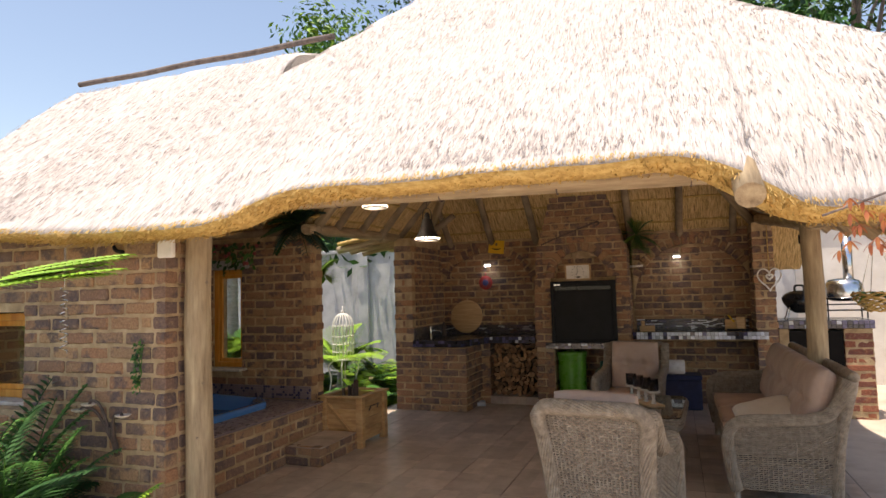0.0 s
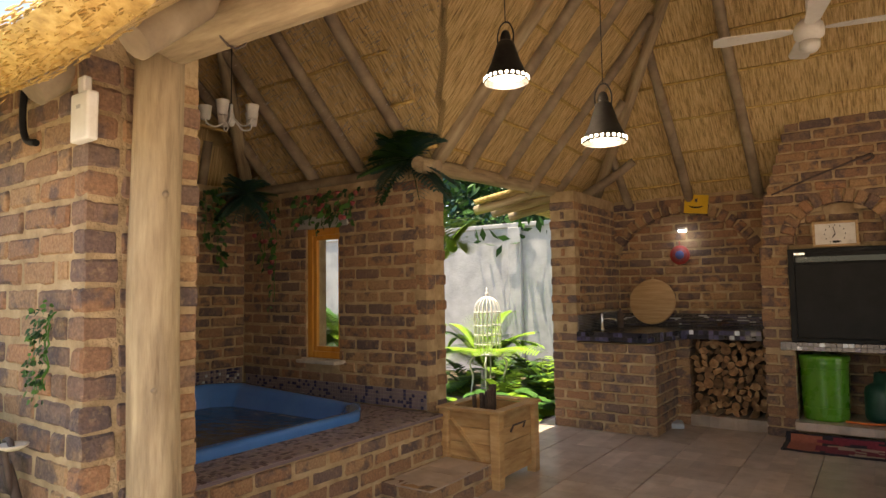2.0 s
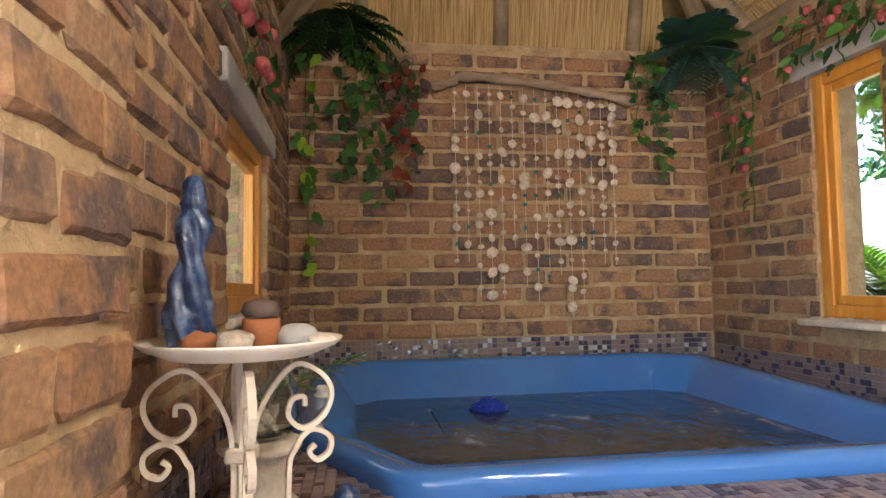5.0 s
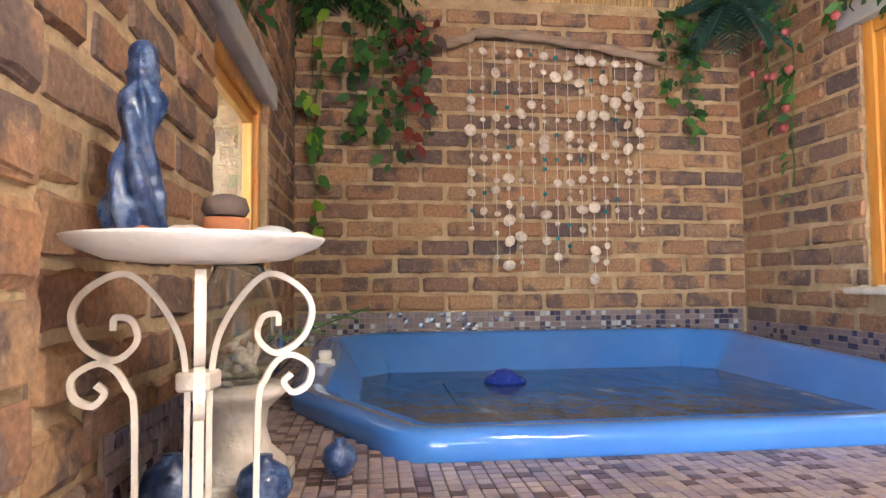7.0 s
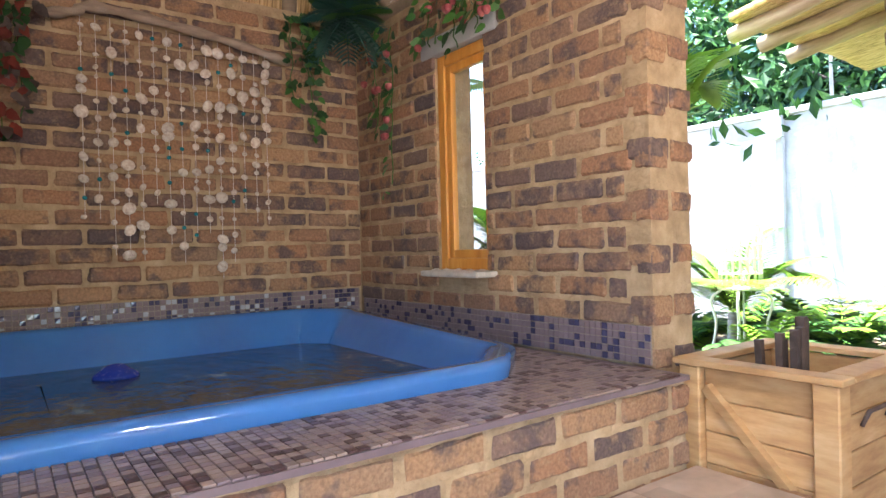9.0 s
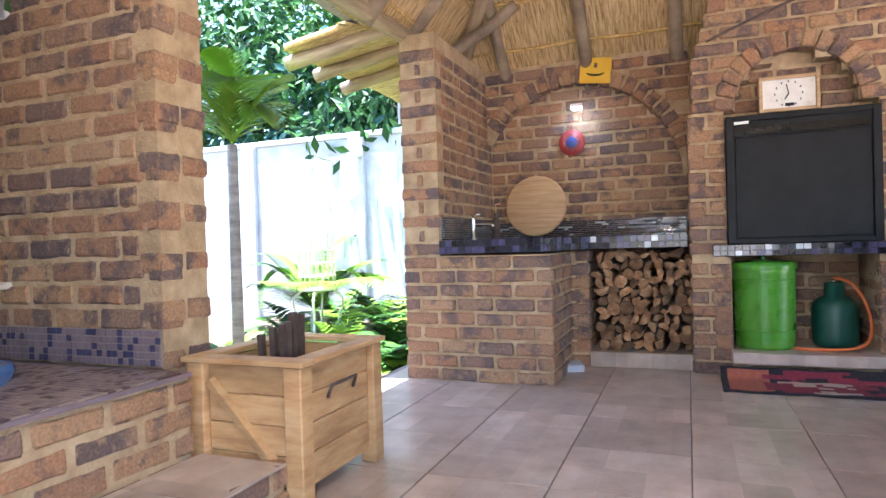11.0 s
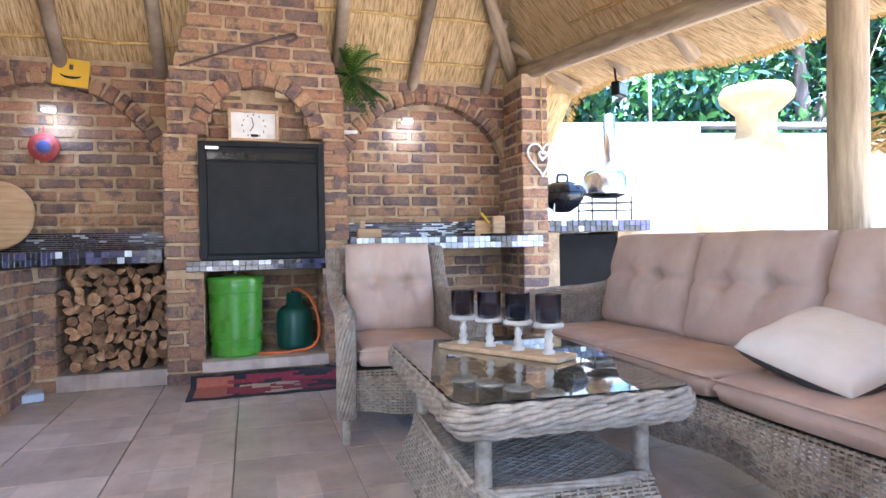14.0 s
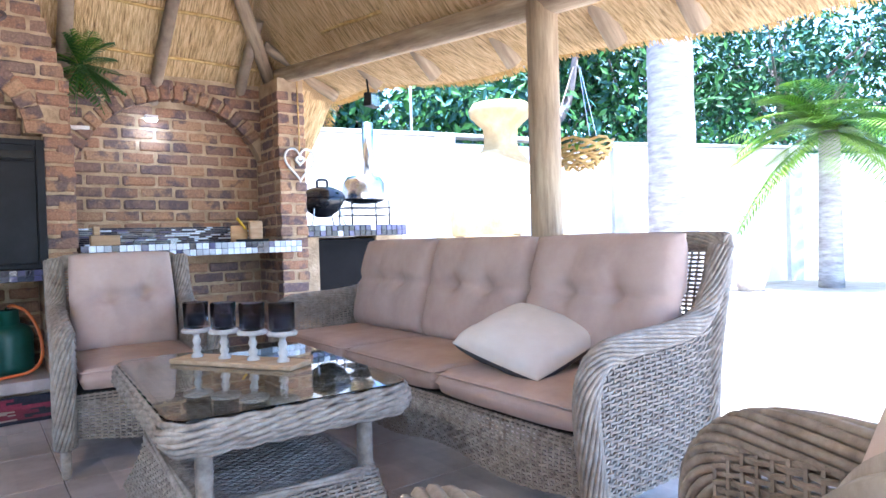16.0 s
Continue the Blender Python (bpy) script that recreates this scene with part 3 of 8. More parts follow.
random.seed(4)
for x in (-2.45, -1.85, -1.2, -0.5, 0.2):
    rafter(x, 2.66, *foot_to_top(x, 2.62, 0, 1))
pole("rafter", (0.80, 2.36, 1.845), (0.80, 4.4, 3.36), 0.054, 0.045, "pale round pole rafter with its sawn end at the eave", M_LOG, 0.01, category="rafter")
for x in cols(-2.55, 1.25, 6):
    if not -1.15 < x < -0.05:
        rafter(x, 8.95, *foot_to_top(x, 8.95, 0, -1), r=0.05)
for y in cols(5.3, 8.2, 4):
    rafter(1.95, y, *foot_to_top(1.95, y, -1, 0), r=0.05, mat=M_LOG)
for y in cols(3.5, 4.9, 2):
    x0 = x_right(y) - 0.1
    rafter(x0, y, *foot_to_top(x0, y, -1, 0.0), r=0.045, mat=M_LOG)
for y in cols(5.9, 8.1, 4):
    rafter(-3.0, y, *foot_to_top(-2.95, y, 1, 0))
for y in (7.25, 7.6, 8.0):
    rafter(-3.72, y, -2.95, y, r=0.05, mat=M_LOG)
for x in cols(-4.75, -3.15, 3):
    rafter(x, 2.62, *foot_to_top(x, 2.62, 0, 1), r=0.05)
    rafter(x, 5.6, *foot_to_top(x, 5.6, 0, -1), r=0.05)
for y in (3.45, 4.22, 5.0):
    rafter(-5.6, y, *foot_to_top(-5.6, y, 1, 0), r=0.05)
# hips and the valley between the two roofs
for a, b in (((-2.9, 8.45), (-0.76, 5.76)), ((1.5, 8.45), (-0.68, 5.76)), ((1.5, 2.98), (-0.68, 5.62)), ((-2.95, 5.5), (-0.8, 5.68)), ((-5.1, 3.0), (-3.95, 4.2)), ((-5.1, 5.5), (-3.95, 4.28))):
    rafter(*a, *b, r=0.055, mat=M_LOG)
# thin laths that hold the reeds
bm = bmesh.new()
for z in [2.36 + 0.26 * k for k in range(9)]:
    for (ax, lo, hi) in (("front", -2.6, 0.9), ("back", -2.8, 1.4), ("right", 5.2, 8.3), ("left", 5.6, 8.3), ("wf", -5.0, -2.4), ("wb", -5.0, -2.9), ("we", 3.1, 5.4)):
        pts = []
        for s in cols(lo, hi, 24):
            o = (z - 2.26)
            if ax in ("front", "wf"):
                x, y = s, 2.95 + o / 0.93
            elif ax == "back":
                x, y = s, 8.5 - o / 0.93
            elif ax == "wb":
                x, y = s, 5.55 - o / 0.93
            elif ax == "right":
                x, y = 1.53 - o / 1.15, s
            elif ax == "we":
                x, y = -5.15 + o / 0.93, s
            else:
                x, y = -2.98 + o / 1.15, s
            u, _ = under(x, y)
            if abs(u - z) < 0.05:
                pts.append((x, y, u - 0.008 + 0.006 * math.sin(s * 9)))
        if len(pts) > 2:
            tube(bm, pts, 0.014, 5)
tagged(part("roof_laths", bm, M_STRAW), "thin split laths tied under the thatch", "laths", kind="structure")

# ---- tub platform ----
DECK = 0.47
DECK_FRONT = -2.86
deck_body = core("platform_wall", (DECK_FRONT - 0.22, FRONT_IN, -0.05), (DECK_FRONT, SIDE_Y, DECK - 0.022), "y", [], "low clinker brick platform round the tub")
pier_front = core("wall_pier_front", (-2.60, FRONT_IN - 0.0155, 0.0), (-2.31, 3.15, 2.155), "x", [], "thicker end of the clinker brick wall")


# ---- floor tiles ----
def tile_mesh(name, sx, sy, h, material, bevel=0.002):
    bm = boxed((0, 0, -h), (sx, sy, 0), bevel)
    me = bpy.data.meshes.new(name)
    bm.to_mesh(me)
    bm.free()
    me.materials.append(material)
    return me


def piece(me, parent, at, name, rz=0.0, scale=(1, 1, 1)):
    o = bpy.data.objects.new(name, me)
    scene.collection.objects.link(o)
    o.parent = parent
    o.matrix_basis = pose(*at, 0, 0, rz) @ Matrix.Diagonal((*scale, 1))
    return o


TS = 0.475
ft = tile_mesh("tile", TS - 0.005, TS - 0.005, 0.009, M_FLOOR)
for i in range(11):
    for k in range(13):
        x, y = -3.14 + TS * i, 2.765 + TS * (k - 0.42)
        sx = min(1, (1.73 - x) / TS)
        sy = min(1, (8.66 - y) / TS)
        if sx > 0.05 and sy > 0.05:
            piece(ft, floor, (x, y, 0.0), "tile", scale=(sx, sy, 1))

# paving outside
# front sheet is out of view, added to bounce sunlight up to the thatch
pave = tagged(part("pavement", boxed((-3.0, -60, -0.14), (60, 2.53, -0.06)), M_PAVE), "unseen pale paving added in front to bounce sun into the room", "paving", kind="structure")
pave2 = tagged(part("pavement_side", boxed((1.77, 2.53, -0.14), (60, 11.2, -0.045)), M_PAVE), "pale sunlit paving beside the lounge", "paving", kind="structure")

# ---- tub platform top, tub ----
TUB = [(-3.17, 3.52), (-3.17, 4.90), (-3.42, 5.17), (-4.70, 5.17), (-4.93, 4.95), (-4.93, 3.45), (-4.70, 3.23), (-3.72, 3.23)]


def inset_loop(loop, d):
    """A convex loop moved inwards by d."""
    n = len(loop)
    c = Vector((sum(p[0] for p in loop) / n, sum(p[1] for p in loop) / n))
    out = []
    for i in range(n):
        a, b, e = Vector(loop[i - 1]), Vector(loop[i]), Vector(loop[(i + 1) % n])
        n1 = Vector((-(b - a).y, (b - a).x)).normalized()
        n2 = Vector((-(e - b).y, (e - b).x)).normalized()
        if n1.dot(c - b) < 0:
            n1 = -n1
        if n2.dot(c - b) < 0:
            n2 = -n2
        h = (n1 + n2).normalized()
        out.append(b + h * (d / max(0.3, h.dot(n1))))
    return [(p.x, p.y) for p in out]


def loft(loops, smooth=True):
    bm = bmesh.new()
    rings = [[bm.verts.new((x, y, z)) for x, y in lp] for lp, z in loops]
    n = len(rings[0])
    for a, b in zip(rings, rings[1:]):
        for k in range(n):
            f = bm.faces.new((a[k], a[(k + 1) % n], b[(k + 1) % n], b[k]))
            f.smooth = smooth
    return bm, rings


def rounded(loop, r, n=5):
    out = []
    m = len(loop)
    for i in range(m):
        a, b, e = Vector(loop[i - 1]), Vector(loop[i]), Vector(loop[(i + 1) % m])
        p, q = b + (a - b).normalized() * r, b + (e - b).normalized() * r
        for k in range(n + 1):
            t = k / n
            v = p * (1 - t) ** 2 + b * 2 * t * (1 - t) + q * t * t
            out.append((v.x, v.y))
    return out


rim_z = 0.525
R0 = rounded(TUB, 0.09)
hot_tub = thing("hot_tub", "glossy blue acrylic hot tub sunk into a tiled platform", "hot tub", (-4.05, 4.2, 0))


def local(ob, bm):
    bmesh.ops.translate(bm, verts=bm.verts, vec=-Vector(ob.matrix_basis.translation))
    return bm


loops = [(R0, DECK - 0.01), (inset_loop(R0, -0.006), rim_z - 0.025), (inset_loop(R0, 0.0), rim_z - 0.008), (inset_loop(R0, 0.02), rim_z), (inset_loop(R0, 0.085), rim_z - 0.004), (inset_loop(R0, 0.10), rim_z - 0.016),
         (inset_loop(R0, 0.125), 0.47), (inset_loop(R0, 0.20), 0.395), (inset_loop(R0, 0.27), 0.30), (inset_loop(R0, 0.30), 0.10)]
bm, rings = loft(loops)
bm.faces.new(rings[-1])
for q in bm.verts:
    if q.co.z > 0.42:
        q.co.z += 0.055 * min(1.0, max(0.0, (-4.25 - q.co.x) / 0.45))
part("shell", local(hot_tub, bm), M_BLUE, hot_tub)
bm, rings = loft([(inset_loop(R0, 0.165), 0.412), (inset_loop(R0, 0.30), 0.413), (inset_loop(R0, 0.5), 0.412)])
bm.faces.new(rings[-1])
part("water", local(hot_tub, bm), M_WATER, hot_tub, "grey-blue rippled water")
chlorine_float = thing("pool_float", "small round dark blue floating dispenser on the water", "float", (-4.42, 3.98, 0.415))
part("float_body", lathed([(0, -0.02), (0.05, -0.02), (0.085, 0.0), (0.08, 0.012), (0.05, 0.03), (0.03, 0.045), (0, 0.05)], 20), make_mat("float_blue", [(0, (0.01, 0.03, 0.30)), (1, (0.02, 0.06, 0.42))], 0.25, scale=8, bump=0), chlorine_float)
tub_knob = thing("tub_control", "white plastic air control knob on the tub rim", "knob", (-4.15, 3.30, rim_z))
part("knob", lathed([(0.03, -0.004), (0.034, 0.01), (0.03, 0.022), (0.018, 0.024), (0.024, 0.04), (0.02, 0.052), (0, 0.055)], 16), M_WHITE, tub_knob)

# mosaic deck: tiles within the platform, outside the tub
bm = bmesh.new()
outer = [bm.verts.new((x, y, DECK - 0.006)) for x, y in ((-5.02, FRONT_IN + 0.012), (DECK_FRONT + 0.015, FRONT_IN + 0.012), (DECK_FRONT + 0.015, SIDE_Y - 0.012), (-5.02, SIDE_Y - 0.012))]
inner = [bm.verts.new((x, y, DECK - 0.006)) for x, y in inset_loop(R0, 0.03)]
oe = [bm.edges.new((a, b)) for a, b in zip(outer, outer[1:] + outer[:1])]
ie = [bm.edges.new((a, b)) for a, b in zip(inner, inner[1:] + inner[:1])]
bmesh.ops.triangle_fill(bm, edges=oe + ie, use_beauty=True)
ex = bmesh.ops.extrude_face_region(bm, geom=list(bm.faces))
bmesh.ops.translate(bm, verts=[q for q in ex["geom"] if isinstance(q, bmesh.types.BMVert)], vec=(0, 0, -0.016))
platform_top = tagged(part("platform_top", bm, M_MOSAIC[2]), "mosaic tiled platform round the tub", "platform", kind="structure")
MS = 0.0262


def in_tub(x, y, grow=0.03):
    c = (-4.05, 4.2)
    for i in range(len(TUB)):
        a, b = Vector(TUB[i - 1]), Vector(TUB[i])
        nn = Vector(((b - a).y, -(b - a).x)).normalized()
        if nn.dot(Vector(c) - a) > 0:
            nn = -nn
        if (Vector((x, y)) - a).dot(nn) > grow - 0.03:
            return False
    return True


random.seed(21)
mm = [tile_mesh("mosaic_tile", MS - 0.002, MS - 0.002, 0.006, m, 0.0012) for m in M_MOSAIC]
vv, ff, mi = [], [], []
placed = 0
for i in range(int(2.14 / MS)):
    for k in range(int(2.23 / MS)):
        x, y = DECK_FRONT + 0.012 - (i + 1) * MS, FRONT_IN + 0.02 + k * MS
        if in_tub(x + MS / 2, y + MS / 2):
            continue
        w = 1 if random.random() < 0.21 else (2 if random.random() < 0.4 else 0)
        if placed < 290 and x > -3.12 and y > 3.30 and y < 4.1:
            piece(mm[w], platform_top, (x, y, DECK), "mosaic_tile")
            placed += 1
        else:
            n = len(vv)
            e = 0.0012
            z1, z0 = DECK, DECK - 0.005
            for (a, b, z) in ((0, 0, z0), (MS - 0.002, 0, z0), (MS - 0.002, MS - 0.002, z0), (0, MS - 0.002, z0), (e, e, z1), (MS - 0.002 - e, e, z1), (MS - 0.002 - e, MS - 0.002 - e, z1), (e, MS - 0.002 - e, z1)):
                vv.append((x + a, y + b, z))
            for q in ((4, 5, 6, 7), (0, 1, 5, 4), (1, 2, 6, 5), (2, 3, 7, 6), (3, 0, 4, 7)):
                ff.append(tuple(n + t for t in q))
                mi.append(w)
tagged(raw("mosaic_rest", vv, ff, M_MOSAIC, platform_top, mats=mi), kind="stuff")


def tile_strip(name, p0, u, nrm, length, z0, rows, label, size=0.032, pick=(0.55, 0.25, 0.2), parent=None, long_tiles=False, mats=None):
    """A strip of small glass tiles on a wall: p0, along u, facing nrm."""
    u, nrm = Vector((*u, 0)), Vector((*nrm, 0))
    mats = mats or M_GLASSTILE
    bm = bmesh.new()
    a = Vector((p0[0], p0[1], z0))
    b = a + u * length + Vector((0, 0, rows * size)) + nrm * 0.006
    box(bm, [min(a[i], b[i]) for i in range(3)], [max(a[i], b[i]) for i in range(3)])
    back = part(name, bm, M_GROUT)
    tagged(back, label, "tile strip", kind="structure")
    v, f, mi = [], [], []
    for r in range(rows):
        x = 0.0
        while x < length - 0.01:
            w = size if not long_tiles else random.choice((0.03, 0.05, 0.08, 0.11))
            w = min(w, length - x)
            h = size
            o = a + u * (x + 0.0015) + Vector((0, 0, r * size + 0.0015)) + nrm * 0.006
            t = 0.004 + random.uniform(-0.0012, 0.0012)
            e1, e2 = u * (w - 0.003), Vector((0, 0, h - 0.003))
            tl = nrm * random.uniform(-0.001, 0.001)
            n = len(v)
            for q in (o, o + e1, o + e1 + e2, o + e2):
                v.append(q)
            for j, q in enumerate((o, o + e1, o + e1 + e2, o + e2)):
                c = o + (e1 + e2) * 0.5
                v.append(c + (q - c) * 0.94 + nrm * t + tl * (1 if j % 2 else -1))
            k = random.choices((0, 1, 2), pick)[0]
            for q in ((4, 5, 6, 7), (0, 1, 5, 4), (1, 2, 6, 5), (2, 3, 7, 6), (3, 0, 4, 7)):
                f.append(tuple(n + s for s in q))
                mi.append(k)
            x += w
    tagged(raw("tiles", v, f, mats, back, mats=mi), kind="stuff")
    return back


random.seed(5)
M_STRIP = [M_MOSAIC[2], M_GLASSTILE[0], M_GLASSTILE[2]]
# the back strip's glints are painted as scattered silver tiles
tile_strip("trim_tub_back", (SHELL_X, FRONT_IN + 0.02), (0, 1), (1, 0), SIDE_Y - FRONT_IN - 0.04, 0.505, 6, "purple grey glass mosaic strip behind the tub", 0.0262, (0.62, 0.24, 0.14), mats=M_STRIP)
tile_strip("trim_tub_side", (-4.98, SIDE_Y), (1, 0), (0, -1), 1.99, 0.472, 5, "purple grey mosaic strip with navy tiles along the platform", 0.0262, (0.8, 0.2, 0.0), mats=M_STRIP)
tile_strip("trim_tub_near", (-4.98, FRONT_IN), (1, 0), (0, 1), 2.1, 0.472, 5, "purple grey mosaic strip with navy tiles along the platform", 0.0262, (0.8, 0.2, 0.0), mats=M_STRIP)
step_ledge = tagged(part("ledge", boxed((DECK_FRONT, 4.762, 0.0), (-2.512, 5.425, 0.155), 0.004), M_MORTAR), "low brick ledge with a tiled top", "ledge", kind="structure")
for k in range(2):
    tl = tile_mesh("tile", 0.36, 0.333, 0.009, M_FLOOR)
    piece(tl, step_ledge, (DECK_FRONT + 0.002, 4.752 + 0.337 * k, 0.166), "tile")

# ---- windows ----
def window(name, lo, hi, yy, label, mullion=False):
    """A varnished pine casement in an opening in a wall along x."""
    w = thing(name, label, "window", (lo[0], yy, lo[1]), kind="structure")
    L, Hh = hi[0] - lo[0], hi[1] - lo[1]
    fr = 0.055
    for nm, a, b in (("window_frame", (0, -0.03, 0), (fr, 0.03, Hh)), ("window_frame", (L - fr, -0.03, 0), (L, 0.03, Hh)), ("window_frame", (fr, -0.03, Hh - fr), (L - fr, 0.03, Hh)), ("window_frame", (fr, -0.03, 0), (L - fr, 0.03, fr))):
        part(nm, boxed(a, b, 0.006, 2), M_ORANGE, w)
    for nm, a, b in (("casement", (fr, -0.02, fr), (fr + 0.04, 0.015, Hh - fr)), ("casement", (L - fr - 0.04, -0.02, fr), (L - fr, 0.015, Hh - fr)), ("casement", (fr + 0.04, -0.02, Hh - fr - 0.04), (L - fr - 0.04, 0.015, Hh - fr)), ("casement", (fr + 0.04, -0.02, fr), (L - fr - 0.04, 0.015, fr + 0.04))):
        part(nm, boxed(a, b, 0.005, 2), M_ORANGE, w)
    pane = part("pane", boxed((fr + 0.03, -0.004, fr + 0.03), (L - fr - 0.03, 0.0, Hh - fr - 0.03)), M_GLASS, w)
    pane.visible_shadow = False
    part("window_sill", boxed((-0.0, -0.16, -0.03), (L, 0.075, -0.002), 0.008, 2), M_STONE, w)
    return w


window("window_1", (LWIN[0] + 0.004, LWIN[2] + 0.03), (LWIN[1] - 0.004, LWIN[3] - 0.012), 3.03, "varnished orange pine window in the brick wall")
window("window_2", (RWIN[0] + 0.004, RWIN[2] + 0.03), (RWIN[1] + 0.058, RWIN[3] - 0.012), 5.437, "narrow varnished orange pine window in the brick wall")
for nm, lo, hi in (("lintel_1", (LWIN[0] - 0.1, FRONT_IN - 0.11, LWIN[3] - 0.008), (LWIN[1] + 0.1, FRONT_IN + 0.012, LWIN[3] + 0.085)), ("lintel_2", (RWIN[0] - 0.1, SIDE_Y - 0.012, RWIN[3] - 0.008), (RWIN[1] + 0.1, SIDE_Y + 0.1, RWIN[3] + 0.085))):
    tagged(part(nm, boxed(lo, hi, 0.008, 2), M_CONCRETE), "rough grey concrete lintel over the window", "lintel", kind="structure")

# ---- kitchen wall ----
kit = tagged(part("counter_base", boxed((-2.73, 7.432, 0.0), (-2.012, 8.6, 0.80)), M_MORTAR), "clinker brick base under the sink counter", "counter", kind="structure")
kit_pier = tagged(part("niche_pier", boxed((-2.15, 8.10, 0.0), (-1.892, 8.6, 0.80)), M_MORTAR), "clinker brick pier beside the firewood niche", "pier", kind="structure")


def slab(name, loop, z0, z1, material, label, category="counter", bevel=0.0):
    bm = bmesh.new()
    vs = [bm.verts.new((x, y, z0)) for x, y in loop]
    f = bm.faces.new(vs)
    r = bmesh.ops.extrude_face_region(bm, geom=[f])
    bmesh.ops.translate(bm, verts=[v for v in r["geom"] if isinstance(v, bmesh.types.BMVert)], vec=(0, 0, z1 - z0))
    return tagged(part(name, bm, material), label, category)


M_COUNTER = make_mat("dark_mosaic_top", [(0, (0.018, 0.018, 0.024)), (0.5, (0.05, 0.05, 0.06)), (1, (0.11, 0.11, 0.125))], 0.22, scale=45, bump=0.15, bump_scale=70)
worktop_l = slab("worktop", [(-2.72, 7.40), (-2.06, 7.40), (-1.86, 8.02), (-1.24, 8.02), (-1.24, 8.62), (-2.72, 8.62)], 0.815, 0.90, M_COUNTER, "dark glass mosaic worktop with a tiled edge over brick")
worktop_r = slab("worktop", [(0.0, 8.02), (1.52, 8.02), (1.52, 8.135), (1.405, 8.135), (1.405, 8.62), (0.0, 8.62)], 0.865, 0.955, M_COUNTER, "dark mosaic worktop with a white reflection painted into its tiled edge")


def edge_tiles(parent, p, q, z0, z1, size, pick):
    """Square glass tiles along a worktop's edge."""
    p, q = Vector((*p, 0)), Vector((*q, 0))
    u = (q - p).normalized()
    nrm = Vector((u.y, -u.x, 0))
    n = max(1, round((q - p).length / size))
    w = (q - p).length / n
    rows = 2
    h = (z1 - z0) / rows
    for k in range(n):
        for r in range(rows):
            c = p + u * (w * k + w / 2) + nrm * 0.004
            bm = bmesh.new()
            box(bm, (-w / 2 + 0.0015, -0.004, -h / 2 + 0.0015), (w / 2 - 0.0015, 0.004, h / 2 - 0.0015), 0.0015)
            ob = part("edge_tile", bm, M_GLASSTILE[random.choices((0, 1, 2), pick)[0]], parent)
            ob.matrix_basis = Matrix.Translation((c.x, c.y, z0 + h * (r + 0.5))) @ Matrix.Rotation(math.atan2(u.y, u.x) + random.uniform(-0.02, 0.02), 4, "Z")


random.seed(31)
edge_tiles(worktop_l, (-2.72, 7.40), (-2.06, 7.40), 0.815, 0.90, 0.045, (0.3, 0.7, 0.0))
edge_tiles(worktop_l, (-2.06, 7.40), (-1.86, 8.02), 0.815, 0.90, 0.045, (0.3, 0.7, 0.0))
edge_tiles(worktop_l, (-1.86, 8.02), (-1.24, 8.02), 0.815, 0.90, 0.045, (0.25, 0.5, 0.25))
# mostly silver tiles: the white reflection along this edge, put into tile colour
edge_tiles(worktop_r, (0.0, 8.02), (1.52, 8.02), 0.865, 0.955, 0.045, (0.1, 0.2, 0.7))
tile_strip("trim_splash_left", (-2.70, 8.62), (1, 0), (0, -1), 1.46, 0.90, 9, "dark strip mosaic splashback with silver slivers", 0.0145, (0.2, 0.7, 0.1), long_tiles=True)
tile_strip("trim_splash_side", (-2.72, 7.43), (0, 1), (1, 0), 1.18, 0.90, 10, "black strip mosaic splashback beside the sink", 0.0155, (0.15, 0.85, 0.0), long_tiles=True)
tile_strip("trim_splash_right", (0.02, 8.62), (1, 0), (0, -1), 1.36, 0.955, 9, "strip mosaic splashback with silver slivers", 0.0145, (0.15, 0.65, 0.2), long_tiles=True)

# chimney breast: pieces round its openings, corbelled in above
CX = -0.612
chim = bmesh.new()
box(chim, (-1.213, 8.012, 0.0), (-0.985, 8.6, 0.745))
box(chim, (-0.197, 8.012, 0.0), (-0.022, 8.6, 0.745))
box(chim, (-1.213, 8.012, 0.745), (-1.005, 8.6, 1.66))
box(chim, (-0.18, 8.012, 0.745), (-0.022, 8.6, 1.66))
box(chim, (-1.005, 8.14, 0.83), (-0.18, 8.6, 1.66))
box(chim, (-0.985, 8.5, 0.16), (-0.197, 8.6, 0.745))
STEPS = [1.66 + CH * k for k in range(18)]


def half_width(z):
    if z < 1.93:
        return 0.585
    return 0.585 - 0.30 * min(1.0, (z - 1.93) / 1.0)


for z in STEPS:
    hw = half_width(z) - 0.012
    y0 = 8.012
    if z < 2.02:
        dz = z + CH / 2 - 1.66
        wv = math.sqrt(max(0.0, 0.335 ** 2 - dz ** 2)) if dz < 0.335 else 0.0
        if wv > 0.03:
            box(chim, (CX - hw, y0, z), (CX - wv, 8.6, z + CH))
            box(chim, (CX + wv, y0, z), (CX + hw, 8.6, z + CH))
            box(chim, (CX - wv, 8.14, z), (CX + wv, 8.6, z + CH))
            continue
    box(chim, (CX - hw, y0, z), (CX + hw, 8.6, z + CH))
chimney = tagged(part("chimney_breast", chim, M_MORTAR), "tapering clinker brick braai chimney with an arched recess", "chimney", kind="structure")
hearth = tagged(part("hearth", boxed((-1.0, 7.89, 0.09), (-0.185, 8.55, 0.16), 0.006, 2), M_FLOOR), "pale tiled hearth slab under the braai", "hearth", kind="structure")
sill_wood = tagged(part("niche_sill", boxed((-1.885, 8.07, 0.0), (-1.22, 8.6, 0.105), 0.004), M_FLOOR), "pale tiled sill under the firewood", "sill", kind="structure")
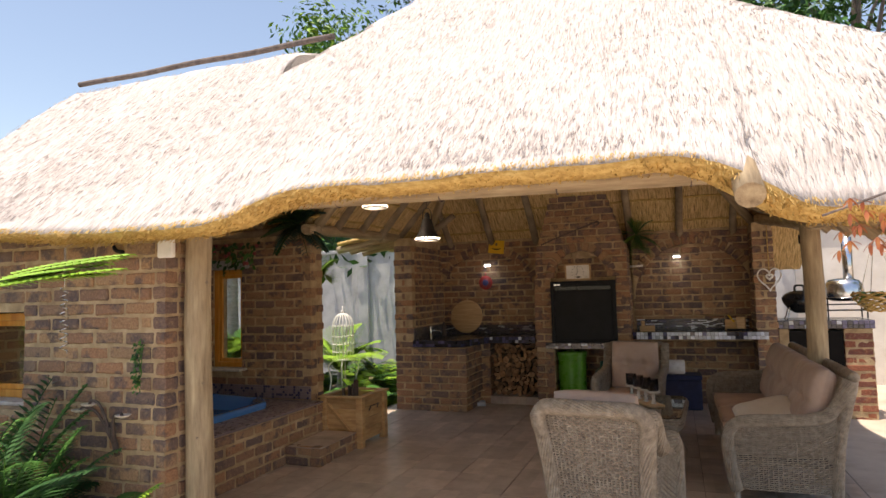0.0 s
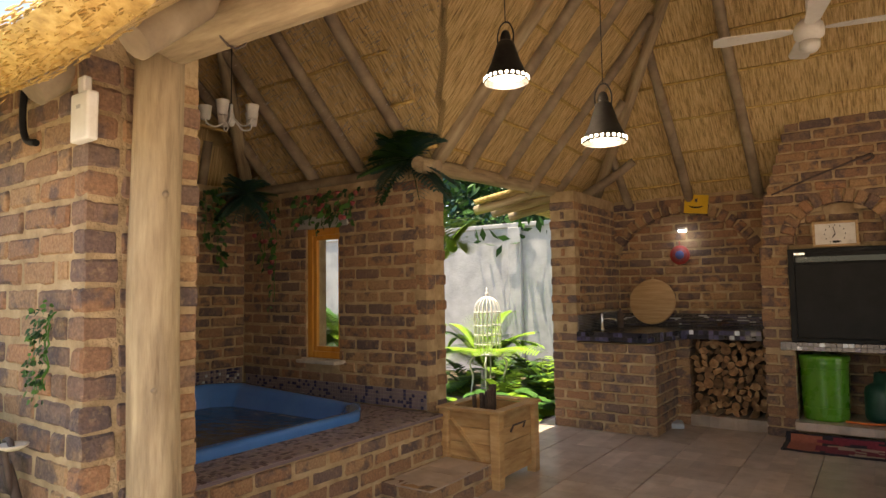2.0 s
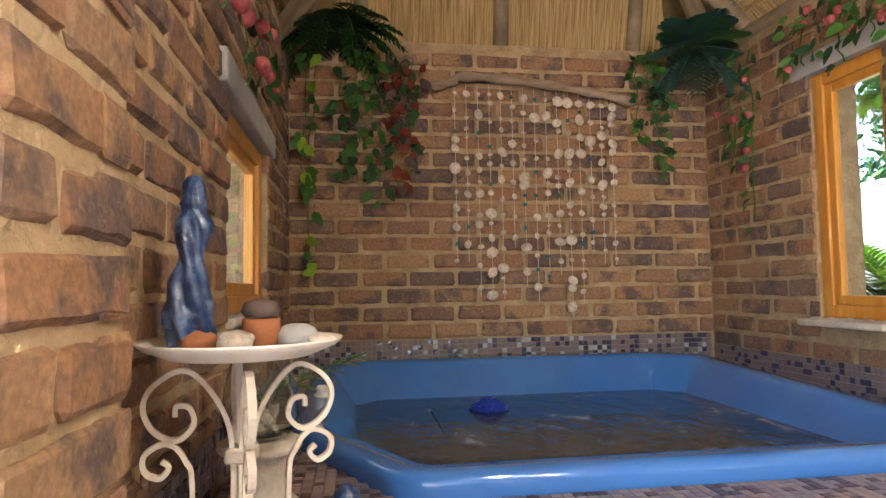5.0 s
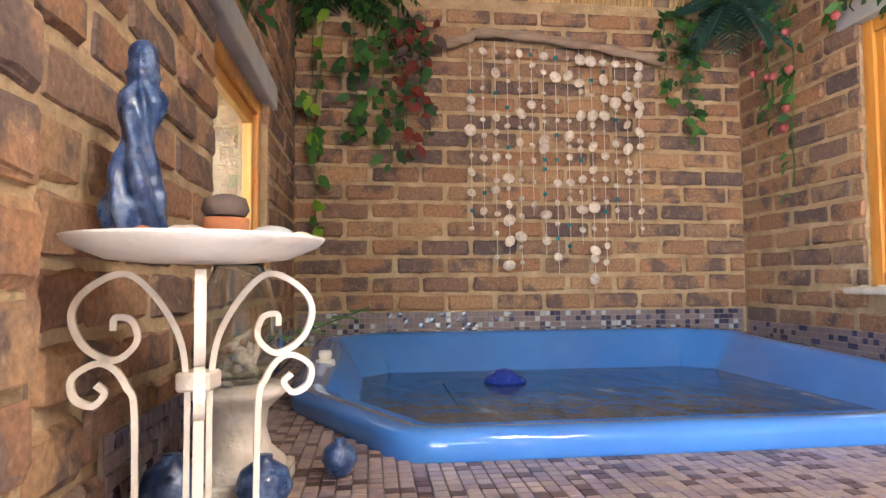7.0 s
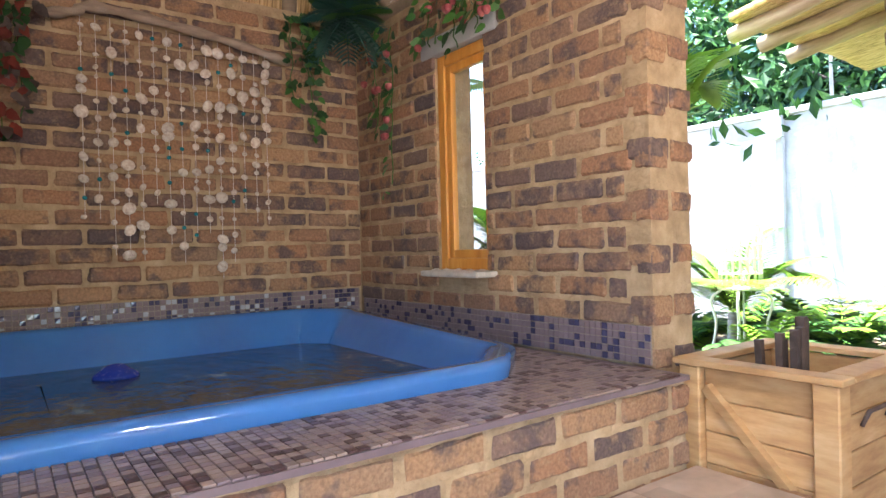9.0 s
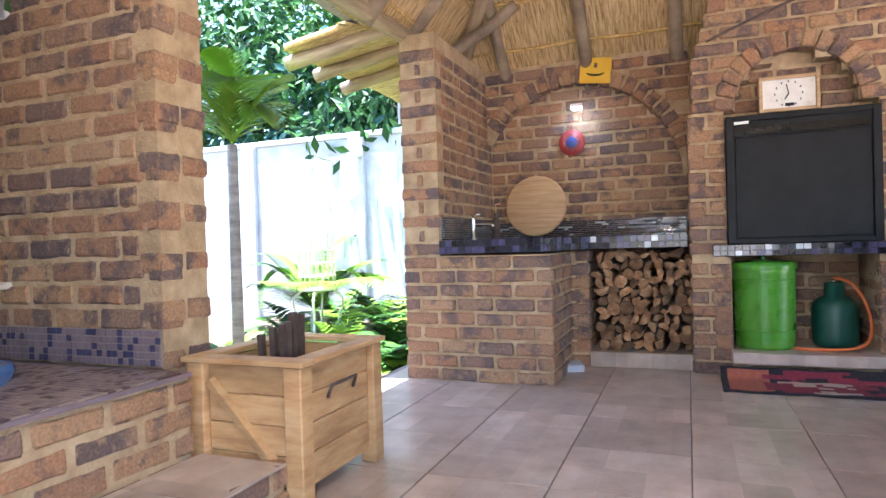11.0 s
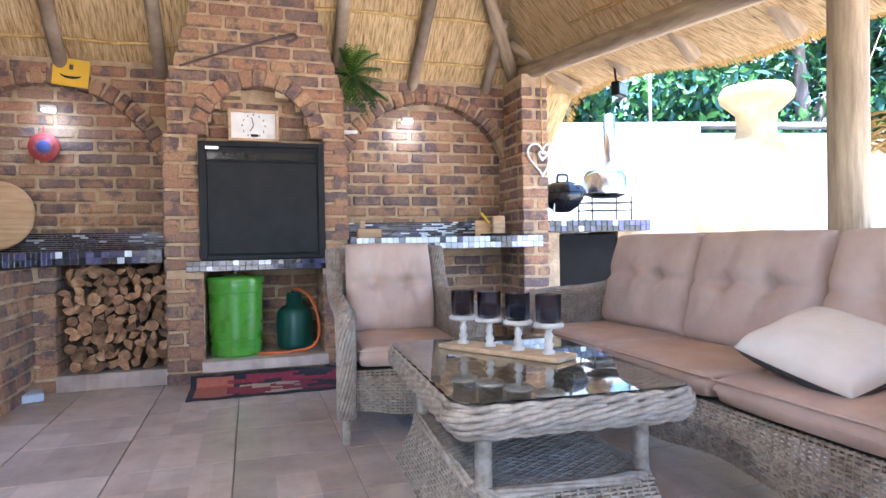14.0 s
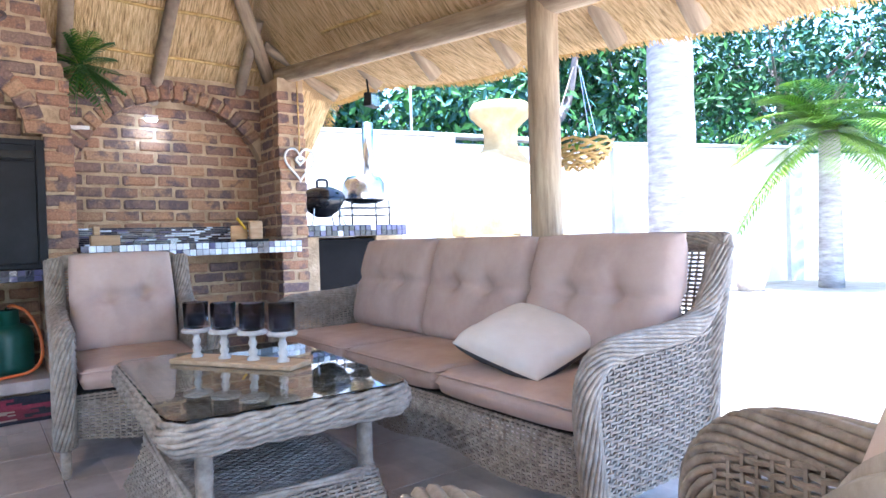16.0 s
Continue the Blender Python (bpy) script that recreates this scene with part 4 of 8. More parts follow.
hearth_base = tagged(part("hearth_base", boxed((-0.985, 8.0, 0.0), (-0.197, 8.6, 0.088)), M_MORTAR), "brick base under the hearth slab", "hearth", kind="structure")
lintel = tagged(part("trim_braai_ledge", boxed((-1.09, 7.965, 0.748), (-0.135, 8.5, 0.822), 0.004), M_COUNTER), "black glass tiled ledge under the braai", "ledge", kind="structure")
edge_tiles(lintel, (-1.09, 7.965), (-0.135, 7.965), 0.75, 0.82, 0.042, (0.2, 0.65, 0.15))

# steel braai with its sliding door
braai = thing("braai", "black steel built-in braai with its sliding door shut", "fireplace", (-1.0, 7.985, 0.825))
part("body", boxed((0.0, 0.0, 0.0), (0.82, 0.14, 0.79), 0.004), M_BLACKSTEEL, braai)
for lo, hi in (((0.0, -0.022, 0), (0.045, 0.0, 0.79)), ((0.775, -0.022, 0), (0.82, 0.0, 0.79)), ((0.045, -0.022, 0.755), (0.775, 0.0, 0.79)), ((0.045, -0.022, 0.0), (0.775, 0.0, 0.03))):
    part("frame", boxed(lo, hi, 0.003), M_BLACKSTEEL, braai)
door = part("door", boxed((0.05, -0.014, 0.035), (0.77, -0.002, 0.66), 0.003), M_BLACKSTEEL, braai)
part("handle", boxed((0.05, -0.03, 0.655), (0.77, -0.012, 0.668), 0.003), M_BLACKSTEEL, door)
part("vent", boxed((0.06, -0.012, 0.675), (0.76, -0.004, 0.72)), M_BLACKGLOSS, braai)
part("badge", boxed((0.045, -0.026, 0.735), (0.13, -0.0215, 0.757), 0.002), M_CHROME, braai, "small pale badge with unreadable lettering")


# ---- loose things on the kitchen wall ----
def green_bin():
    t = thing("metal_bin", "bright green enamelled metal bin with a lid", "bin", (-0.79, 8.18, 0.16))
    part("body", lathed([(0, 0.0), (0.168, 0.0), (0.172, 0.02), (0.178, 0.2), (0.185, 0.43), (0.19, 0.452), (0.186, 0.46), (0, 0.46)], 40), M_GREEN, t)
    part("lid", lathed([(0.194, 0.452), (0.197, 0.47), (0.194, 0.488), (0.18, 0.496), (0.10, 0.504), (0, 0.508)], 40), M_GREEN, t)
    part("lid_knob", lathed([(0.02, 0.505), (0.014, 0.52), (0.026, 0.535), (0.02, 0.548), (0, 0.552)], 16), M_GREEN, t)
    for z in (0.10, 0.395):
        part("hoop", tubed([(math.cos(a / 24 * 6.2832) * (0.176 + z * 0.022), math.sin(a / 24 * 6.2832) * (0.176 + z * 0.022), z) for a in range(24)], 0.004, 6, closed=True), M_GREEN, t)
    for o in t.children:
        o.scale.z = 1.10
    return t


green_bin()
gas = thing("gas_cylinder", "dark green gas cylinder with an orange hose", "gas cylinder", (-0.385, 8.25, 0.16))
part("bottle", lathed([(0, 0.0), (0.10, 0.0), (0.125, 0.02), (0.13, 0.05), (0.13, 0.24), (0.12, 0.28), (0.085, 0.31), (0.06, 0.318), (0.055, 0.40), (0.05, 0.405), (0.045, 0.32), (0, 0.32)], 28), M_DKGREEN, gas)
part("valve", lathed([(0.014, 0.32), (0.014, 0.40), (0.02, 0.405), (0.02, 0.42), (0, 0.425)], 12), M_CHROME, gas)
part("gas_hose", tubed(spline([(0.0, 0.0, 0.425), (0.03, -0.02, 0.43), (0.10, -0.06, 0.38), (0.155, -0.10, 0.25), (0.16, -0.15, 0.11), (0.10, -0.19, 0.03), (-0.05, -0.22, 0.012), (-0.17, -0.22, 0.01), (-0.26, -0.20, 0.012)], 6), 0.010, 8), M_HOSE, gas, "orange rubber hose")

clock = thing("clock", "square desk clock in a pale wood frame with a white face", "clock", (-0.645, 8.02, 1.625), 3)
for lo, hi in (((-0.165, -0.03, 0), (-0.145, 0.03, 0.215)), ((0.145, -0.03, 0), (0.165, 0.03, 0.215)), ((-0.145, -0.03, 0), (0.145, 0.03, 0.02)), ((-0.145, -0.03, 0.195), (0.145, 0.03, 0.215))):
    part("frame", boxed(lo, hi, 0.004, 2), M_WOODLIGHT, clock)
part("dial", boxed((-0.145, -0.012, 0.02), (0.145, 0.012, 0.195)), M_WHITE, clock)
part("hour_hand", tubed([(0.0, -0.016, 0.107), (-0.022, -0.016, 0.072)], 0.0035, 6), M_BLACKSTEEL, clock)
part("minute_hand", tubed([(0.0, -0.016, 0.107), (-0.012, -0.016, 0.165)], 0.0025, 6), M_BLACKSTEEL, clock)
for k in range(12):
    a = k * math.pi / 6
    part("hour_mark", boxed((math.sin(a) * 0.075 - 0.003, -0.0145, 0.107 + math.cos(a) * 0.075 - 0.006), (math.sin(a) * 0.075 + 0.003, -0.012, 0.107 + math.cos(a) * 0.075 + 0.006)), M_BLACKSTEEL, clock)
part("digital_panel", boxed((-0.02, -0.015, 0.032), (0.03, -0.012, 0.05)), M_BLACKSTEEL, clock)

poker = thing("walking_stick", "dark wooden stick with a crook hung on the chimney", "stick", (-1.10, 7.965, 2.10))
part("shaft", tubed(spline([(0, 0, 0), (0.30, -0.004, 0.115), (0.60, 0, 0.22), (0.70, 0, 0.255)], 5), [0.008] * 10 + [0.010] * 6, 8), M_CLAYPOT, poker)
part("crook", tubed(spline([(0.70, 0, 0.255), (0.735, 0, 0.262), (0.75, 0, 0.24), (0.72, 0, 0.215), (0.68, 0, 0.205)], 5), 0.011, 8), M_CLAYPOT, poker)

sign = thing("yellow_sign", "yellow sign with a dark smiling curve, hung askew above the arch", "sign", (-1.86, 8.49, 2.05))
sb = bmesh.new()
box(sb, (-0.115, -0.012, 0), (0.115, 0.0, 0.19), 0.003)
bd = part("board", sb, M_YELLOW, sign)
bd.matrix_basis = Matrix.Rotation(radians(6), 4, "Y")
sm = part("smile", tubed([(0.07 * math.sin(a), -0.014, 0.105 - 0.045 * math.cos(a * 0.75)) for a in np.linspace(-1.2, 1.2, 13)], [0.002 + 0.007 * math.cos(a * 1.2) for a in np.linspace(-1.2, 1.2, 13)], 6), M_BLACKSTEEL, sign, "dark painted smile")
sm.matrix_basis = Matrix.Rotation(radians(6), 4, "Y")
nt = part("small_mark", boxed((-0.012, -0.0145, 0.115), (0.012, -0.012, 0.15)), M_CLAYPOT, sign)
nt.matrix_basis = Matrix.Rotation(radians(6), 4, "Y")

board = thing("cutting_board", "round wooden cutting board leaning on the splashback", "board", (-2.34, 8.52, 1.155))
b = lathed([(0, -0.012), (0.225, -0.012), (0.24, -0.004), (0.24, 0.006), (0.225, 0.013), (0, 0.013)], 48)
bmesh.ops.rotate(b, verts=b.verts, cent=(0, 0, 0), matrix=Matrix.Rotation(radians(80), 3, "X"))
part("disc", b, M_WOODLIGHT, board)
trivet = thing("wall_plaque", "round red and blue painted plaque hung under the arch", "plaque", (-2.06, 8.606, 1.64))
for rr, zz, mt in ((0.10, 0.0, M_RED), (0.075, 0.004, M_ROSE), (0.045, 0.008, make_mat("plaque_blue", [(0, (0.04, 0.07, 0.25)), (1, (0.1, 0.14, 0.4))], 0.4, scale=12, bump=0))):
    b = lathed([(0, 0.012 + zz), (rr - 0.004, 0.012 + zz), (rr, 0.008 + zz), (rr, 0.0)], 32)
    bmesh.ops.rotate(b, verts=b.verts, cent=(0, 0, 0), matrix=Matrix.Rotation(radians(90), 3, "X"))
    part("ring", b, mt, trivet)
part("hook", tubed([(0, -0.006, 0.10), (0, -0.006, 0.145)], 0.005, 6), M_RED, trivet)


def led_lamp(x, z):
    t = thing("led_lamp", "small clip-on LED lamp shining under the arch", "lamp", (x, 8.50, z), group="LED lamps")
    part("housing", boxed((-0.045, -0.02, 0.0), (0.045, 0.03, 0.03), 0.006, 2), M_WHITE, t)
    part("diffuser", boxed((-0.038, -0.018, -0.012), (0.038, 0.026, -0.001), 0.004), M_LED, t)
    lt = new("led_light", bpy.data.lights.new("led_light", "SPOT"))
    lt.data.energy, lt.data.color, lt.data.shadow_soft_size, lt.data.spot_size = 0.2, (0.35, 0.62, 1.0), 0.03, radians(140)
    lt.matrix_world = look((x, 8.45, z - 0.03), (x, 8.56, z - 0.8))


led_lamp(-2.0, 1.885)
led_lamp(0.56, 1.90)

tap = thing("sink_tap", "chrome mixer tap on the mosaic worktop", "tap", (-2.60, 7.74, 0.90))
part("column", lathed([(0.026, 0), (0.026, 0.01), (0.018, 0.02), (0.018, 0.14), (0.02, 0.15), (0, 0.155)], 16), M_CHROME, tap)
part("spout", tubed(spline([(0, 0, 0.10), (0.06, 0, 0.105), (0.13, 0, 0.10), (0.14, 0, 0.085)], 5), 0.011, 10), M_CHROME, tap)
part("lever", tubed([(0, 0, 0.15), (-0.01, 0.0, 0.165), (0.05, 0, 0.175)], 0.006, 8), M_CHROME, tap)
soap = thing("soap_bottle", "tall brown pump bottle beside the sink", "bottle", (-2.56, 8.15, 0.90))
part("bottle", lathed([(0, 0), (0.03, 0), (0.032, 0.02), (0.032, 0.14), (0.014, 0.165), (0.012, 0.20), (0, 0.2)], 16), M_CLAYPOT, soap)
part("pump", tubed([(0, 0, 0.2), (0, 0, 0.26), (0.035, 0, 0.265)], 0.006, 8), M_WOODLIGHT, soap)
knives = thing("utensil_block", "pale wooden utensil block with a yellow handle on the worktop", "holder", (1.20, 8.30, 0.955), -12)
part("back_board", boxed((-0.13, 0.04, 0.0), (0.0, 0.06, 0.13), 0.006, 2), M_CRATE, knives)
part("block", boxed((0.0, -0.03, 0), (0.11, 0.03, 0.165), 0.02, 3), M_WOODLIGHT, knives)
part("yellow_handle", tubed([(-0.02, 0, 0.10), (-0.085, 0, 0.19)], 0.010, 8), M_YELLOW, knives)
part("dark_tray", boxed((-0.10, -0.06, 0.0), (0.15, -0.031, 0.02), 0.004), M_BLACKSTEEL, knives)
wood_block = thing("wood_block", "small pale wood offcuts on the worktop", "wood block", (0.16, 8.2, 0.955))
part("block", boxed((-0.08, -0.03, 0), (0.10, 0.03, 0.07), 0.004), M_WOODLIGHT, wood_block)
part("peg", boxed((-0.06, -0.02, 0.072), (-0.02, 0.02, 0.13), 0.004), M_WOODLIGHT, wood_block)
brass = thing("brass_ornament", "small brass ornament with leafy scrolls on the wall top", "ornament", (0.70, 8.66, 2.27))
for k in range(5):
    bq = tubed([(0.028 * math.cos(a) + (k - 2) * 0.05, 0, 0.032 + 0.028 * math.sin(a)) for a in np.linspace(0, 6.28, 12)[:-1]], 0.007, 6, closed=True)
    part("scroll", bq, M_BRASS, brass)
part("foot", boxed((-0.12, -0.02, 0), (0.12, 0.02, 0.008)), M_BRASS, brass)
heart = thing("heart_ornament", "white wicker heart with a small heart inside hung on the pier", "ornament", (1.575, 8.118, 1.38))


def heart_pts(s, n=40):
    return [(s * 16 * math.sin(a) ** 3 / 17, 0, s * (13 * math.cos(a) - 5 * math.cos(2 * a) - 2 * math.cos(3 * a) - math.cos(4 * a)) / 17) for a in np.linspace(0, 2 * math.pi, n, endpoint=False)]


part("outer_heart", tubed([(x, y, z * 1.15 + 0.20) for x, y, z in heart_pts(0.135)], 0.009, 8, closed=True), M_WHITE, heart)
part("inner_heart", tubed([(x, y, z + 0.215) for x, y, z in heart_pts(0.035)], 0.012, 8, closed=True), M_WHITE, heart)
part("ribbon", tubed([(0, 0, 0.29), (0, 0, 0.52), (0.0, 0.01, 0.86)], 0.006, 6), M_STRAW, heart)
dustpan = thing("dustpan", "yellow and blue dustpan on the floor in the counter gap", "dustpan", (-1.99, 7.93, 0.0), 20)
part("pan", boxed((-0.07, -0.09, 0.0), (0.07, 0.09, 0.05), 0.01, 2), make_mat("pale_plastic", [(0, (0.4, 0.45, 0.55)), (1, (0.55, 0.6, 0.68))], 0.4, scale=9, bump=0), dustpan)
part("handle", tubed([(-0.07, 0.09, 0.055), (0.03, 0.16, 0.10), (0.07, 0.2, 0.10)], 0.013, 8), M_YELLOW, dustpan)
switch = thing("wall_lamp", "small white wall lamp at the chimney shoulder", "lamp", (0.06, 8.46, 1.79))
part("tube", tubed([(-0.08, 0, 0), (0.08, 0, 0.004)], 0.014, 10), M_WHITE, switch)
part("bracket", boxed((-0.02, 0.0, -0.012), (0.02, 0.06, 0.012), 0.003), M_WHITE, switch)

# firewood: split logs stacked in the niche
random.seed(77)
z = 0.105
row = 0
nlog = 0
while z < 0.74:
    x = -1.86 + random.uniform(0, 0.03)
    step = 0.0
    while x < -1.25:
        r = random.uniform(0.030, 0.052)
        kind = random.random()
        bm = bmesh.new()
        n = 9
        a0 = random.uniform(0, 6.28)
        arc = 6.28 if kind < 0.25 else random.choice((2.2, 3.14, 1.8))
        prof = [(r * (1 + random.uniform(-0.1, 0.1)) * math.cos(a0 + arc * k / n), r * (1 + random.uniform(-0.1, 0.1)) * math.sin(a0 + arc * k / n)) for k in range(n + (0 if arc > 6 else 1))]
        if arc < 6:
            prof.append((0.004 * math.cos(a0), 0.004 * math.sin(a0)))
        cx = sum(p[0] for p in prof) / len(prof)
        cz = sum(p[1] for p in prof) / len(prof)
        prof = [(p[0] - cx, p[1] - cz) for p in prof]
        kx = 1.25 if arc < 6 else 1
        d0, d1 = 0.0 + random.uniform(-0.02, 0.03), 0.40
        f0 = [bm.verts.new((px * kx, d0 + random.uniform(-0.008, 0.008), pz * kx)) for px, pz in prof]
        f1 = [bm.verts.new((px * kx * 0.95, d1, pz * kx * 0.95)) for px, pz in prof]
        ff = bm.faces.new(f0)
        ff.material_index = 1
        bm.faces.new(f1[::-1])
        for k in range(len(prof)):
            q = bm.faces.new((f0[k], f1[k], f1[(k + 1) % len(prof)], f0[(k + 1) % len(prof)]))
            q.material_index = 1 if arc < 6 and k >= len(prof) - 2 else 0
        ob = part("firewood_log", bm, [M_BARK, M_SPLIT])
        ob.matrix_basis = pose(x + r, 8.13 + random.uniform(-0.02, 0.05), z + r * 0.9, random.uniform(-4, 4), 0, random.uniform(-6, 6))
        tagged(ob, "split dry firewood log stacked in the brick niche", "firewood", group="firewood stack")
        nlog += 1
        x += r * 1.75
    z += 0.062
    row += 1
rug = thing("rug", "maroon rug with black, rust and sand patches before the braai", "rug", (-0.58, 7.78, 0.0))
bm = bmesh.new()
g = 26
W_, D_ = 0.98, 0.54


def rug_at(u, v):
    """The rug lies flat and rides up against the hearth along its back edge."""
    over = max(0.0, v - 0.60)
    return (W_ * (u - 0.5), -D_ / 2 + D_ * (v - 0.80 * over), 0.010 + 0.17 * over + 0.006 * noise.noise((u * 8, v * 4, 0)))


gv = [[bm.verts.new(rug_at(i / g, k / 14)) for k in range(15)] for i in range(g + 1)]
for i in range(g):
    for k in range(14):
        f = bm.faces.new((gv[i][k], gv[i + 1][k], gv[i + 1][k + 1], gv[i][k + 1]))
        u, v = i / g, k / 14
        nz = noise.noise((u * 3.1, v * 2.2, 5)) + 0.4 * noise.noise((u * 9, v * 7, 2))
        f.material_index = 1 if (k in (0, 13) or i in (0, g - 1)) else (0 if nz < 0.05 and u > 0.2 else (3 if u < 0.26 else (2 if v < 0.55 and 0.3 < u < 0.72 else 1)))
        f.smooth = True
ex = bmesh.ops.extrude_face_region(bm, geom=list(bm.faces))
bmesh.ops.translate(bm, verts=[v for v in ex["geom"] if isinstance(v, bmesh.types.BMVert)], vec=(0, 0, -0.009))
part("woven_field", bm, M_RUG, rug)


# ---- wicker ----
def woven(bm, surf, nu, nv, amp=0.005, r=0.0055, stake=0.0045, skew=0.0):
    """Strands woven over stakes on the surface surf(u, v)."""
    def nrm(u, v):
        e = 0.01
        a = surf(min(1, u + e), v) - surf(max(0, u - e), v)
        b = surf(u, min(1, v + e)) - surf(u, max(0, v - e))
        c = a.cross(b)
        return c.normalized() if c.length > 1e-9 else Vector((0, 0, 1))
    ns = [[(surf(i / nu, (j + 0.5) / nv), nrm(i / nu, (j + 0.5) / nv)) for i in range(nu + 1)] for j in range(nv)]
    for j in range(nv):
        pts = [p + n * (amp if (i + j) % 2 else -amp) for i, (p, n) in enumerate(ns[j])]
        tube(bm, pts, r, 4, False)
    for i in range(0, nu + 1):
        tube(bm, [surf(i / nu, k / 8) for k in range(9)], stake, 4, False)
    return bm


def braid(bm, pts, R=0.03, strands=5, r=0.013, turns=9.0, core=True):
    """A roll of thick cane wound along pts."""
    pts = [Vector(p) for p in pts]
    n = len(pts)
    fr = []
    up = None
    for i in range(n):
        d = (pts[min(n - 1, i + 1)] - pts[max(0, i - 1)]).normalized()
        up = d.orthogonal().normalized() if up is None else (up - d * up.dot(d)).normalized()
        fr.append((up.copy(), d.cross(up)))
    for s in range(strands):
        q = []
        for i in range(n):
            a = 2 * math.pi * (s / strands + turns * i / (n - 1))
            q.append(pts[i] + (fr[i][0] * math.cos(a) + fr[i][1] * math.sin(a)) * R)
        tube(bm, q, r, 6)
    if core:
        tube(bm, pts, R * 0.9, 10)
    for f in bm.faces:
        f.smooth = True
    return bm


def cushion(sx, sy, sz, box_=0.22, tufts=(), n=40, sag=0.0):
    """A stuffed cushion about its centre, lying flat; tufts are (u, v) of buttons."""
    bm = bmesh.new()
    sheets = []
    for sgn in (1, -1):
        g = []
        for i in range(n + 1):
            row = []
            for k in range(n + 1):
                u, v = i / n, k / n
                a, b = abs(2 * u - 1), abs(2 * v - 1)
                h = (max(0.0, 1 - a ** 7) * max(0.0, 1 - b ** 7)) ** box_
                h *= 0.86 + 0.14 * (1 - a * a) * (1 - b * b)
                for tu, tv in tufts:
                    d2 = (((u - tu) * sx) ** 2 + ((v - tv) * sy) ** 2)
                    h -= 0.50 * math.exp(-d2 / 0.0010) + 0.26 * math.exp(-d2 / 0.007)
                    fold = abs((u - tu) * sx) - 0.28 * abs((v - tv) * sy)
                    h -= 0.13 * math.exp(-(fold / 0.013) ** 2) * math.exp(-abs(v - tv) * 4.5)
                if tufts:
                    h -= 0.20 * math.exp(-((v - tufts[0][1]) * sy) ** 2 / 0.0007)
                    h += 0.09 * noise.noise((u * 9 + sx * 5, v * 3.2, sgn + 7))
                h += 0.05 * noise.noise((u * 5 + sx * 9, v * 5, sgn))
                row.append(bm.verts.new(((u - 0.5) * sx * (1 - 0.03 * b * b), (v - 0.5) * sy * (1 - 0.03 * a * a), sgn * max(0.004, h * sz / 2))))
            g.append(row)
        sheets.append(g)
    for s, g in enumerate(sheets):
        for i in range(n):
            for k in range(n):
                q = (g[i][k], g[i + 1][k], g[i + 1][k + 1], g[i][k + 1])
                f = bm.faces.new(q if s == 0 else q[::-1])
                f.smooth = True
    a, b = sheets
    rim = [(i, 0) for i in range(n)] + [(n, k) for k in range(n)] + [(i, n) for i in range(n, 0, -1)] + [(0, k) for k in range(n, 0, -1)]
    for (i, k), (i2, k2) in zip(rim, rim[1:] + rim[:1]):
        bm.faces.new((a[i][k], b[i][k], b[i2][k2], a[i2][k2]))
    return bm


def piping(sx, sy, r=0.004):
    """The sewn cord round a cushion's edge."""
    return tubed(rounded([(-sx / 2, -sy / 2), (sx / 2, -sy / 2), (sx / 2, sy / 2), (-sx / 2, sy / 2)], 0.03) and [(x, y, 0) for x, y in rounded([(-sx / 2, -sy / 2), (sx / 2, -sy / 2), (sx / 2, sy / 2), (-sx / 2, sy / 2)], 0.03)], r, 6, closed=True)


